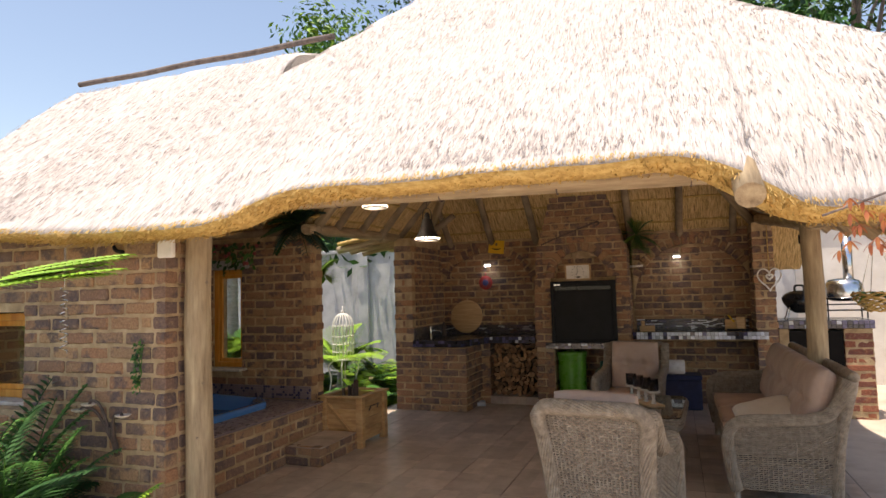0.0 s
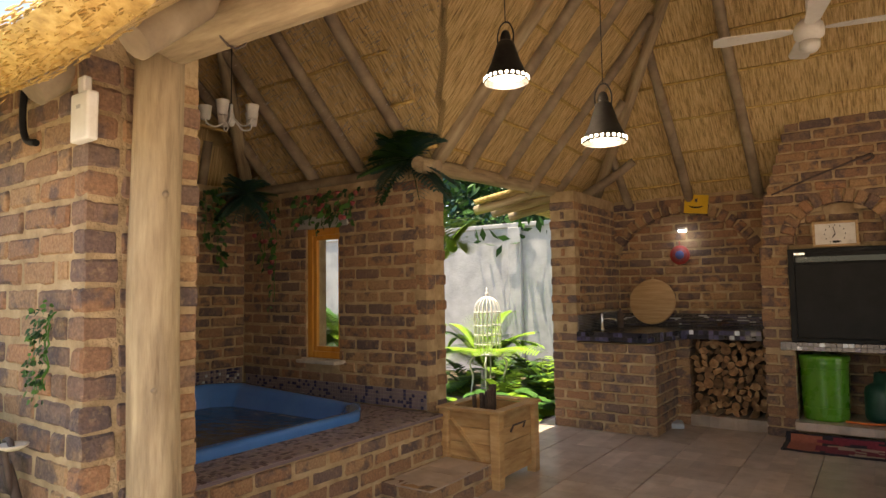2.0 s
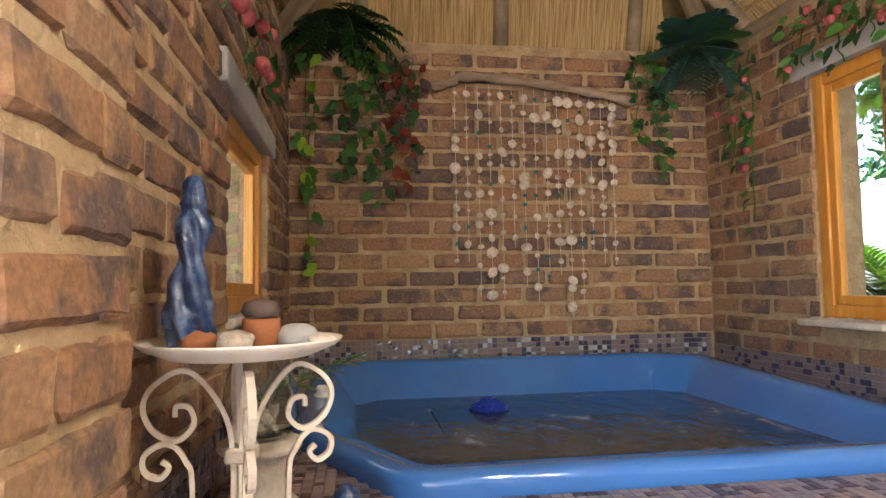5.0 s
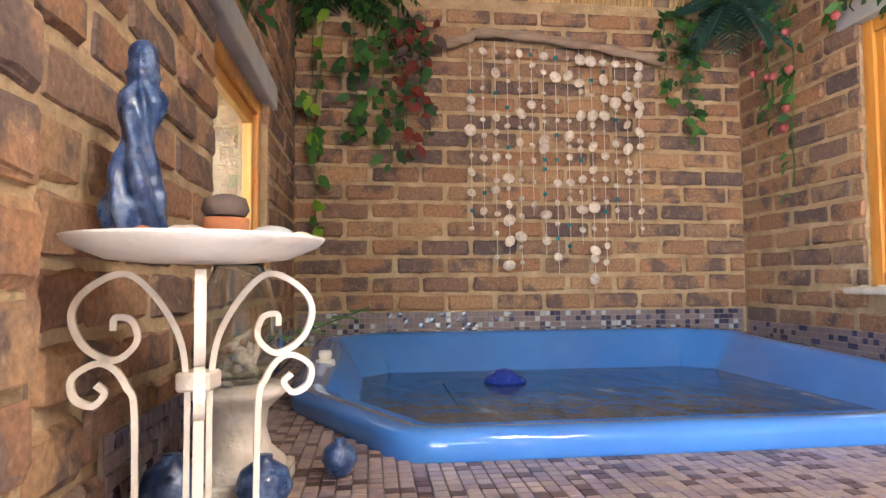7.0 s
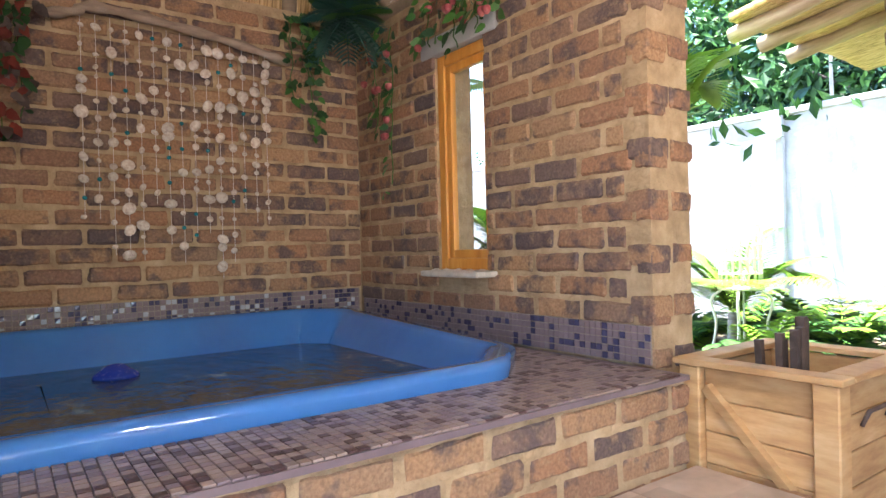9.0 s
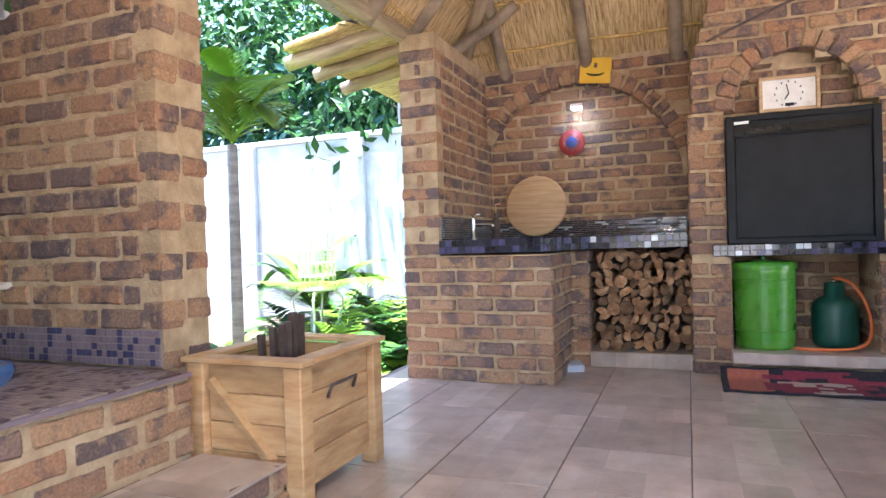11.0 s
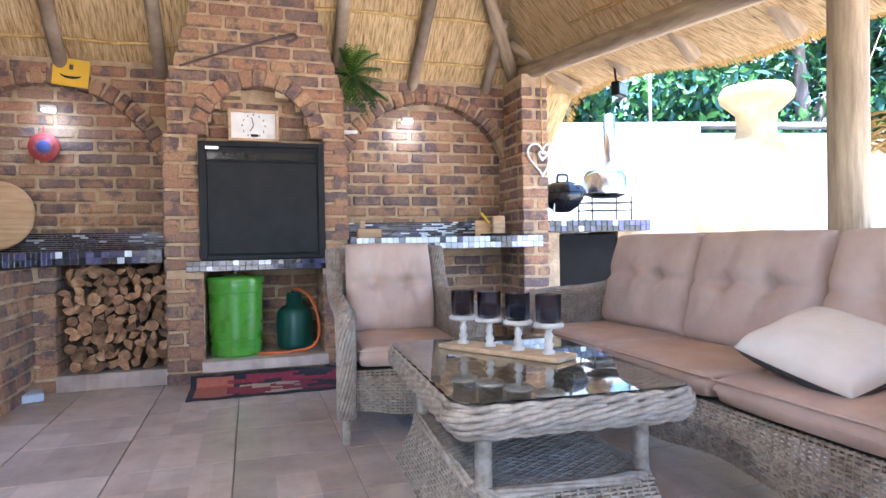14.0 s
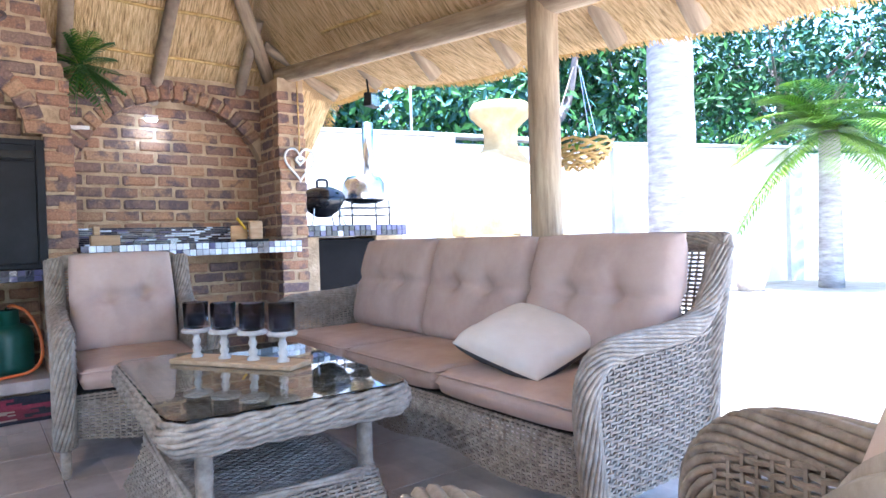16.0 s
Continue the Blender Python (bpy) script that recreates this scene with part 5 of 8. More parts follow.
def wicker_seat(name, label, category, half, depth_f, depth_b, cushions, group="", arm_rise=0.0, narrow=1.0, roll_r=0.034, wing=False):
    """A wicker armchair or sofa that faces its own +y; half: half its width."""
    t = thing(name, label, category, group=group)
    arm_pts = [(0, depth_b - 0.09, 0.88 + arm_rise), (0, depth_b - 0.02, 0.73 + 2 * arm_rise), (0, depth_b + 0.07, 0.64 + 2 * arm_rise), (0, depth_b + 0.22, 0.612 + arm_rise), (0, depth_f - 0.14, 0.60), (0, depth_f - 0.03, 0.57), (0, depth_f + 0.02, 0.48), (0, depth_f + 0.01, 0.30), (0, depth_f - 0.02, 0.13)]
    if wing:
        arm_pts[:5] = [(0, depth_b - 0.10, 0.80), (0, depth_b - 0.05, 0.825), (0, depth_b + 0.01, 0.81), (0, depth_b + 0.07, 0.745), (0, depth_b + 0.13, 0.67), (0, depth_b + 0.22, 0.625), (0, depth_f - 0.14, 0.61)]
    curve = spline(arm_pts, 14)

    def arm_h(y):
        best = 0.6
        for a, b in zip(curve, curve[1:]):
            if min(a.y, b.y) - 1e-6 <= y <= max(a.y, b.y) + 1e-6 and a.z > 0.5:
                k = (y - a.y) / (b.y - a.y) if abs(b.y - a.y) > 1e-6 else 0
                return a.z + (b.z - a.z) * k
        return best

    n_side = int((depth_f - depth_b) / 0.03)
    for sx in (-1, 1):
        xx = sx * (half - 0.03)
        side = bmesh.new()
        woven(side, lambda u, v: Vector((xx * (1 - (1 - narrow) * (1 - u) * (1 - 0.75 * v)) + sx * 0.012 * math.sin(v * 3.14), depth_b + (depth_f - depth_b - 0.01) * u, 0.14 + (arm_h(depth_b + (depth_f - depth_b - 0.04) * u) - 0.14) * v)), n_side, 34)
        part("side_panel", side, M_WICKER, t)
        part("armrest", braid(bmesh.new(), [(xx + sx * 0.0, p.y, p.z) for p in curve], roll_r, 15, roll_r * 0.215, 1.7), M_WICKER, t)
        inner = bmesh.new()
        woven(inner, lambda u, v: Vector((xx - sx * 0.045, depth_b + 0.05 + (depth_f - depth_b - 0.08) * u, 0.36 + (arm_h(depth_b + 0.05 + (depth_f - depth_b - 0.12) * u) - 0.37) * v)), n_side, 16)
        part("inner_arm", inner, M_WICKER, t)
        for yy in (depth_f - 0.02, depth_b + 0.03):
            lx = xx * (narrow if yy < 0 else 1)
            part("leg", tubed([(lx, yy, 0.0), (lx, yy, 0.02), (lx, yy, 0.20)], [0.017, 0.02, 0.022], 10), M_WICKER, t)
    back = bmesh.new()
    woven(back, lambda u, v: Vector(((2 * u - 1) * (half - 0.04) * (narrow + (1 - narrow) * v), depth_b + 0.02 - 0.135 * v ** 1.6, 0.12 + (0.77 if half > 0.5 else 0.745) * v)), int(2 * half / 0.028), 50)
    part("back_panel", back, M_WICKER, t)
    # one thick roll up the side of the back, over its rounded corners and down again
    hx = half - 0.03
    tz = 0.905 if half > 0.5 else 0.875
    side_up = [(hx * narrow, depth_b + 0.02, 0.10), (hx * (narrow + (1 - narrow) * 0.42), depth_b - 0.01, 0.45), (hx * (narrow + (1 - narrow) * 0.82), depth_b - 0.065, 0.70), (hx, depth_b - 0.098, tz - 0.08), (hx - 0.028, depth_b - 0.112, tz - 0.02), (hx - 0.09, depth_b - 0.115, tz)]
    ring = [(-x, y, z) for x, y, z in side_up] + [(0, depth_b - 0.115, tz)] + side_up[::-1]
    part("back_frame", braid(bmesh.new(), spline(ring, 16), roll_r * 0.85, 15, roll_r * 0.19, (1.7 + 2 * half) * 1.9), M_WICKER, t)
    front = bmesh.new()
    woven(front, lambda u, v: Vector(((2 * u - 1) * (half - 0.05), depth_f - 0.03 + 0.01 * math.sin(3.14 * v), 0.15 - 0.035 * math.sin(u * 3.14 * (1 if half < 0.5 else 3)) ** 2 + (0.185 + 0.035 * math.sin(u * 3.14 * (1 if half < 0.5 else 3)) ** 2) * v)), int(2 * half / 0.026), 15)
    part("front_apron", front, M_WICKER, t)
    part("seat_deck", boxed((-half + 0.05, depth_b + 0.03, 0.30), (half - 0.05, depth_f - 0.04, 0.335), 0.005), M_WICKER_SHADE, t)
    w = (2 * half - 0.16) / cushions
    for k in range(cushions):
        cx = -half + 0.08 + w * (k + 0.5)
        dep = depth_f - depth_b - 0.03
        c = part("seat_cushion", cushion(w - 0.008, dep, 0.115, 0.12), M_CUSHION, t, "beige fabric seat cushion")
        c.matrix_basis = pose(cx, (depth_f + depth_b) / 2 + 0.02, 0.393)
        pp = part("piping", piping(w - 0.01, dep - 0.004), M_CUSHION, c)
        pp.matrix_basis = pose(0, 0, 0.035)
        b = part("back_cushion", cushion(w - 0.016, 0.53, 0.165 if half < 0.5 else 0.19, 0.36, [(0.33, 0.47), (0.67, 0.47)]), M_CUSHION, t, "buttoned beige back cushion")
        b.matrix_basis = pose(cx, depth_b + (0.085 if half < 0.5 else 0.08), (0.695 if wing else 0.665) if half < 0.5 else 0.685, -70 if half < 0.5 else -75, 0, random.uniform(-2, 2))
    return t


random.seed(3)
chair_near = wicker_seat("wicker_armchair", "grey wicker armchair with beige cushions beside the coffee table", "armchair", 0.33, 0.33, -0.30, 1, "wicker lounge set", 0.0, 0.80, 0.043, True)
chair_near.matrix_basis = pose(0.125, 3.735, 0, 0, 0, -9)
chair_far = wicker_seat("wicker_armchair", "grey wicker armchair with beige cushions facing away from the braai", "armchair", 0.335, 0.40, -0.36, 1, "wicker lounge set", 0.0, 0.77, 0.038)
chair_far.matrix_basis = pose(0.05, 6.76, 0, 0, 0, 176)
sofa = wicker_seat("wicker_sofa", "grey wicker three-seat sofa with buttoned beige cushions", "sofa", 1.16, 0.34, -0.29, 3, "wicker lounge set")
sofa.matrix_basis = pose(1.17, 5.72, 0, 0, 0, 90)
pil = thing("throw_pillow", "cream throw pillow with a charcoal back lying on the sofa", "pillow", (1.12, 5.13, 0.43), 20)
pb = cushion(0.42, 0.42, 0.13, 0.5)
for f in pb.faces:
    f.material_index = 1 if f.calc_center_median().z < -0.004 else 0
pbo = part("cover", pb, [M_PILLOW, M_DKFABRIC], pil)
pbo.matrix_basis = Matrix.Translation((0, 0, 0.115)) @ Matrix.Rotation(radians(19), 4, (0.47, -0.88, 0)) @ Matrix.Rotation(radians(-14), 4, "Z")

# coffee table
table = thing("coffee_table", "grey wicker coffee table with a glass top", "table", (0.19, 5.575, 0), -3)
TL = rounded([(-0.355, -0.53), (0.355, -0.53), (0.355, 0.53), (-0.355, 0.53)], 0.09, 6)
bm, rings = loft([(inset_loop(TL, 0.004), 0.494), (TL, 0.496), (TL, 0.502), (inset_loop(TL, 0.003), 0.504)])
bm.faces.new(rings[0][::-1])
bm.faces.new(rings[-1])
part("glass_top", bm, glass_mat("table_glass", (0.82, 0.88, 0.86)), table, "clear glass pane")
rimo = bmesh.new()
for k, (z, d) in enumerate(((0.485, -0.012), (0.467, -0.022), (0.449, -0.024), (0.431, -0.016), (0.414, 0.0))):
    lp = inset_loop(TL, d + 0.012)
    lp = lp + lp[:1]
    dense = []
    for a, b in zip(lp, lp[1:]):
        m = max(1, int((Vector(b) - Vector(a)).length / 0.02))
        dense += [Vector((*a, 0)).lerp(Vector((*b, 0)), i / m) for i in range(m)]
    for off in (0, 1):
        tube(rimo, [(p.x * (1 + 0.008 * math.cos(i * 0.7 + off * math.pi)), p.y * (1 + 0.008 * math.cos(i * 0.7 + off * math.pi)), z + 0.007 * math.sin(i * 0.7 + off * math.pi)) for i, p in enumerate(dense)], 0.0085, 6, closed=True)
part("rim", rimo, M_WICKER, table)
lp = inset_loop(TL, 0.02)
bm, rings = loft([(lp, 0.478), (lp, 0.488)])
bm.faces.new(rings[0][::-1])
bm.faces.new(rings[-1])
part("top_panel", bm, M_WICKER, table)
topw = bmesh.new()
woven(topw, lambda u, v: Vector(((u - 0.5) * 0.66, (v - 0.5) * 1.0, 0.4885)), 22, 62, 0.002, 0.0055)
part("top_weave", topw, M_WICKER, table)
for sx in (-1, 1):
    for sy in (-1, 1):
        lg = bmesh.new()
        pts = [(sx * 0.245, sy * 0.40, 0.17 + 0.27 * k / 30) for k in range(31)]
        tube(lg, pts, [0.024 + (0.002 if k % 2 else 0) for k in range(31)], 10)
        part("leg", lg, M_WICKER, table)
B0 = rounded([(-0.27, -0.43), (0.27, -0.43), (0.27, 0.43), (-0.27, 0.43)], 0.06, 4)


def base_surf(a, b):
    def s(u, v):
        p = Vector((*a, 0)).lerp(Vector((*b, 0)), u)
        k = 1 + 0.26 * (1 - v) ** 1.5
        return Vector((p.x * k, p.y * (1 + (k - 1) * 0.7), 0.02 + 0.20 * v))
    return s


for a, b, nu in (((-0.27, -0.43), (0.27, -0.43), 22), ((0.27, -0.43), (0.27, 0.43), 34), ((0.27, 0.43), (-0.27, 0.43), 22), ((-0.27, 0.43), (-0.27, -0.43), 34)):
    wv = bmesh.new()
    woven(wv, base_surf(a, b), nu, 16)
    part("base_panel", wv, M_WICKER, table)
shelf = bmesh.new()
woven(shelf, lambda u, v: Vector(((u - 0.5) * 0.54, (v - 0.5) * 0.86, 0.222)), 20, 50, 0.003, 0.006)
part("shelf", shelf, M_WICKER, table)
part("shelf_roll", braid(bmesh.new(), [(x, y, 0.222) for x, y in B0 + B0[:1]], 0.012, 4, 0.008, 26), M_WICKER, table)
# dark board, coloured as the shade below the woven shelf
part("shelf_board", boxed((-0.26, -0.42, 0.20), (0.26, 0.42, 0.214)), M_WICKER_SHADE, table)

# candle holder on the table
holder = thing("candle_holder", "pale plank with four smoked glass cups on turned stems", "candle holder", (0.205, 5.70, 0.504), -59)
part("plank", boxed((-0.27, -0.065, 0), (0.27, 0.065, 0.018), 0.003), M_WOODLIGHT, holder)
for k in range(4):
    x = -0.195 + 0.13 * k
    part("stem", lathed([(0.022, 0.018), (0.024, 0.024), (0.012, 0.034), (0.018, 0.05), (0.010, 0.062), (0.016, 0.08), (0.010, 0.095), (0.014, 0.108), (0.052, 0.112), (0.055, 0.120), (0.05, 0.126), (0, 0.126)], 18, (x, 0, 0)), M_STONE, holder)
    part("cup", lathed([(0, 0.128), (0.042, 0.128), (0.044, 0.135), (0.046, 0.225), (0.0435, 0.225), (0.0415, 0.136), (0, 0.134)], 24, (x, 0, 0)), M_SMOKE, holder, "smoked glass cup")
    part("candle", lathed([(0, 0.135), (0.03, 0.135), (0.03, 0.17), (0.004, 0.172), (0, 0.18)], 16, (x, 0, 0)), M_DKFABRIC, holder)

# cooler and rolled towel under the counter
cooler = thing("cooler_box", "dark navy cool box on the floor under the worktop", "cool box", (0.50, 8.28, 0))
part("box_body", boxed((-0.27, -0.16, 0), (0.27, 0.16, 0.36), 0.02, 2), make_mat("navy_fabric", [(0, (0.01, 0.012, 0.04)), (1, (0.025, 0.03, 0.08))], 0.7, scale=12, bump=0.2), cooler)
part("box_lid", boxed((-0.28, -0.17, 0.362), (0.28, 0.17, 0.42), 0.015, 2), make_mat("navy_lid", [(0, (0.012, 0.014, 0.05)), (1, (0.03, 0.035, 0.1))], 0.5, scale=12, bump=0.1), cooler)
roll = thing("rolled_towel", "white rolled towel lying on the cool box", "towel", (0.42, 8.22, 0.51))
part("roll", tubed([(-0.17, 0, 0), (-0.16, 0, 0), (0.16, 0, 0), (0.17, 0, 0)], [0.07, 0.088, 0.088, 0.07], 20), M_WHITE, roll)

# pine crate with sticks
crate = thing("wooden_crate", "pine planter crate with corner posts holding dark stakes", "crate", (-2.675, 5.715, 0))
CXH, CYH = 0.205, 0.255
for sx in (-1, 1):
    for sy in (-1, 1):
        part("corner_post", boxed((sx * CXH - 0.035, sy * CYH - 0.035, 0.0), (sx * CXH + 0.035, sy * CYH + 0.035, 0.485), 0.004), M_CRATE, crate)
for sy in (-1, 1):
    for k in range(4):
        part("plank", boxed((-CXH + 0.037, sy * (CYH - 0.004) - 0.010, 0.07 + 0.103 * k), (CXH - 0.037, sy * (CYH - 0.004) + 0.010, 0.07 + 0.103 * k + 0.1), 0.003), M_CRATE, crate)
    part("brace", tubed([(-CXH + 0.05, sy * (CYH + 0.014), 0.42), (CXH - 0.05, sy * (CYH + 0.014), 0.10)], 0.022, 4), M_CRATE, crate)
for sx in (-1, 1):
    for k in range(4):
        part("plank", boxed((sx * (CXH - 0.004) - 0.010, -CYH + 0.037, 0.07 + 0.103 * k), (sx * (CXH - 0.004) + 0.010, CYH - 0.037, 0.07 + 0.103 * k + 0.1), 0.003), M_CRATE, crate)
part("handle", tubed([(CXH + 0.012, -0.09, 0.34), (CXH + 0.03, -0.085, 0.385), (CXH + 0.03, 0.085, 0.385), (CXH + 0.012, 0.09, 0.34)], 0.007, 6), M_CLAYPOT, crate)
for lo, hi in (((-CXH - 0.05, -CYH - 0.05, 0.487), (CXH + 0.05, -CYH + 0.03, 0.507)), ((-CXH - 0.05, CYH - 0.03, 0.487), (CXH + 0.05, CYH + 0.05, 0.507)), ((-CXH - 0.05, -CYH + 0.032, 0.487), (-CXH + 0.03, CYH - 0.032, 0.507)), ((CXH - 0.03, -CYH + 0.032, 0.487), (CXH + 0.05, CYH - 0.032, 0.507))):
    part("top_rail", boxed(lo, hi, 0.003), M_CRATE, crate)
part("crate_floor", boxed((-CXH, -CYH, 0.055), (CXH, CYH, 0.068)), M_CRATE, crate)
random.seed(9)
for k in range(8):
    x, y = random.uniform(-0.10, 0.10), random.uniform(-0.12, 0.12)
    st = tubed([(x * 0.8, y * 0.8, 0.07), (x, y, 0.50 + random.uniform(0.04, 0.17))], 0.016, 4)
    so = part("stake", st, M_CLAYPOT)
    so.matrix_basis = pose(-2.70, 5.72, 0)
    tagged(so, "dark weathered wooden stake standing in the crate", "stake", group="stakes in the crate")

# pendant lamps, fan, chandelier
def pendant(x, y, z, drop):
    t = thing("pendant_lamp", "dark metal pendant lamp with a pierced rim, switched on", "lamp", (x, y, z), group="pendant lamps")
    part("shade", lathed([(0.128, 0.0), (0.13, 0.004), (0.128, 0.035), (0.112, 0.06), (0.085, 0.12), (0.06, 0.20), (0.048, 0.235), (0.03, 0.25), (0.028, 0.246), (0.056, 0.2), (0.08, 0.12), (0.108, 0.058), (0.124, 0.035), (0.126, 0.004), (0.128, 0.0)], 32), M_LAMPSHADE, t)
    # glowing chips set on the rim stand in for lamplight through its holes
    for k in range(24):
        a = 2 * math.pi * k / 24
        o = part("rim_hole_glow", boxed((-0.0065, -0.002, -0.008), (0.0065, 0.002, 0.008), 0.001), M_BULB, t)
        o.matrix_basis = Matrix.Translation((0.1295 * math.cos(a), 0.1295 * math.sin(a), 0.02)) @ Matrix.Rotation(a + math.pi / 2, 4, "Z")
    part("neck", lathed([(0.03, 0.25), (0.032, 0.27), (0.022, 0.30), (0.012, 0.31), (0, 0.312)], 16), M_LAMPSHADE, t)
    part("yoke", tubed(spline([(0.05, 0, 0.225), (0.052, 0, 0.29), (0.03, 0, 0.345), (0, 0, 0.36), (-0.03, 0, 0.345), (-0.052, 0, 0.29), (-0.05, 0, 0.225)], 4), 0.005, 6), M_LAMPSHADE, t)
    part("bulb", lathed([(0, 0.03), (0.10, 0.034), (0.112, 0.04), (0.08, 0.05), (0, 0.055)], 24), M_BULB, t, "glowing bulb")
    part("cord", tubed([(0, 0, 0.36), (0, 0, drop / 0.72)], 0.003, 5), M_BLACKSTEEL, t)
    t.scale = (0.72, 0.72, 0.72)
    lt = new("pendant_light", bpy.data.lights.new("pendant_light", "POINT"))
    lt.data.energy, lt.data.color, lt.data.shadow_soft_size = 6, (1.0, 0.88, 0.72), 0.05
    lt.location = (x, y, z - 0.02)


pendant(-1.58, 4.09, 2.17, under(-1.58, 4.09)[0] - 2.17)
pendant(-1.285, 4.41, 1.93, under(-1.285, 4.41)[0] - 1.93)
fan = thing("ceiling_fan", "white ceiling fan with four blades at rest", "fan", (-0.64, 6.36, 2.90))
part("motor", lathed([(0, -0.05), (0.05, -0.045), (0.085, -0.02), (0.09, 0.02), (0.08, 0.06), (0.05, 0.09), (0.02, 0.10), (0, 0.1)], 28), M_WHITE, fan)
part("light_bowl", lathed([(0, -0.12), (0.04, -0.115), (0.06, -0.09), (0.06, -0.05), (0, -0.05)], 20), M_WHITE, fan)
part("rod", tubed([(0, 0, 0.10), (0, 0, under(-0.64, 6.36)[0] - 2.90)], 0.012, 8), M_WHITE, fan)
for k in range(4):
    bl = bmesh.new()
    lp = [(0.09, -0.02), (0.16, -0.045), (0.5, -0.065), (0.56, -0.045), (0.56, 0.045), (0.5, 0.065), (0.16, 0.045), (0.09, 0.02)]
    vs = [bl.verts.new((x, y, 0.004 + 0.12 * y)) for x, y in lp]
    vb = [bl.verts.new((x, y, -0.004 + 0.12 * y)) for x, y in lp]
    bl.faces.new(vs)
    bl.faces.new(vb[::-1])
    for i in range(8):
        bl.faces.new((vs[i], vb[i], vb[(i + 1) % 8], vs[(i + 1) % 8]))
    o = part("blade", bl, M_WHITE, fan)
    o.matrix_basis = pose(0, 0, 0.03, 0, 0, 12 + 90 * k)
chand = thing("chandelier", "white scrolled chandelier with small bucket cups and greenery", "chandelier", (-3.97, 4.48, 2.46))
part("cord", tubed([(0, 0, 0.15), (0, 0, under(-3.97, 4.48)[0] - 2.46)], 0.004, 5), M_BLACKSTEEL, chand)
part("hub", lathed([(0, 0.0), (0.02, 0.01), (0.03, 0.05), (0.015, 0.1), (0.012, 0.16), (0, 0.165)], 14), M_WHITE, chand)
for k in range(5):
    a = 2 * math.pi * k / 5 + 0.3
    c, s = math.cos(a), math.sin(a)
    part("arm", tubed(spline([(0.02 * c, 0.02 * s, 0.06), (0.09 * c, 0.09 * s, 0.0), (0.15 * c, 0.15 * s, 0.01), (0.17 * c, 0.17 * s, 0.045)], 5), 0.006, 6), M_WHITE, chand)
    part("cup", lathed([(0, 0.045), (0.034, 0.045), (0.045, 0.13), (0.047, 0.135), (0.043, 0.135), (0.032, 0.05), (0, 0.05)], 16, (0.17 * c, 0.17 * s, 0)), M_WHITE, chand)


# ---- foliage ----
def leaf_blade(bm, at, direction, length, width, droop=0.2, up=Vector((0, 0, 1)), mi=0, seg=3):
    d = Vector(direction).normalized()
    s = d.cross(up)
    s = s.normalized() if s.length > 1e-4 else Vector((1, 0, 0))
    n = s.cross(d)
    prev = None
    at = Vector(at)
    for k in range(seg + 1):
        t = k / seg
        w = width * math.sin(math.pi * min(0.97, 0.12 + 0.88 * t)) * 0.5
        c = at + d * (length * t) - Vector((0, 0, 1)) * droop * length * t * t
        q = (bm.verts.new(c + s * w + n * w * 0.25), bm.verts.new(c - s * w + n * w * 0.25))
        if prev:
            f = bm.faces.new((prev[0], q[0], q[1], prev[1]))
            f.material_index = mi
            f.smooth = True
        prev = q


def frond(bm, at, direction, length, pairs=12, lw=0.012, ll=0.07, droop=0.5, mi=0):
    """A fern or palm frond: a rib with paired leaflets."""
    at, d = Vector(at), Vector(direction).normalized()
    s = d.cross(Vector((0, 0, 1)))
    s = s.normalized() if s.length > 1e-3 else Vector((1, 0, 0))
    for k in range(pairs):
        t = (k + 1) / (pairs + 1)
        c = at + d * length * t - Vector((0, 0, 1)) * droop * length * t * t
        dd = (d - Vector((0, 0, 1)) * 2 * droop * t).normalized()
        L = ll * (0.35 + math.sin(math.pi * min(1, 0.15 + 0.85 * t)) * 0.85)
        for sg in (-1, 1):
            leaf_blade(bm, c, s * sg + dd * 0.55, L, lw, 0.15, mi=mi, seg=2)
    pts = [at + d * length * k / 5 - Vector((0, 0, 1)) * droop * length * (k / 5) ** 2 for k in range(6)]
    tube(bm, pts, 0.003, 4, False)


def fern(name, at, n, length, label, mats, seed, category="plant", tilt=0.4, pairs=12, lw=0.016, ll=0.075, droop=0.5, low=0.1):
    random.seed(seed)
    bm = bmesh.new()
    for k in range(n):
        a = 2 * math.pi * k / n + random.uniform(-0.3, 0.3)
        e = random.uniform(low, 1.0) * tilt + 0.1
        frond(bm, (0, 0, 0), (math.cos(a), math.sin(a), e * 2), length * random.uniform(0.65, 1.1), pairs, lw, ll, droop * random.uniform(0.6, 1.3), random.randrange(len(mats)))
    t = thing(name, label, category, at)
    part("fronds", bm, mats, t)
    return t


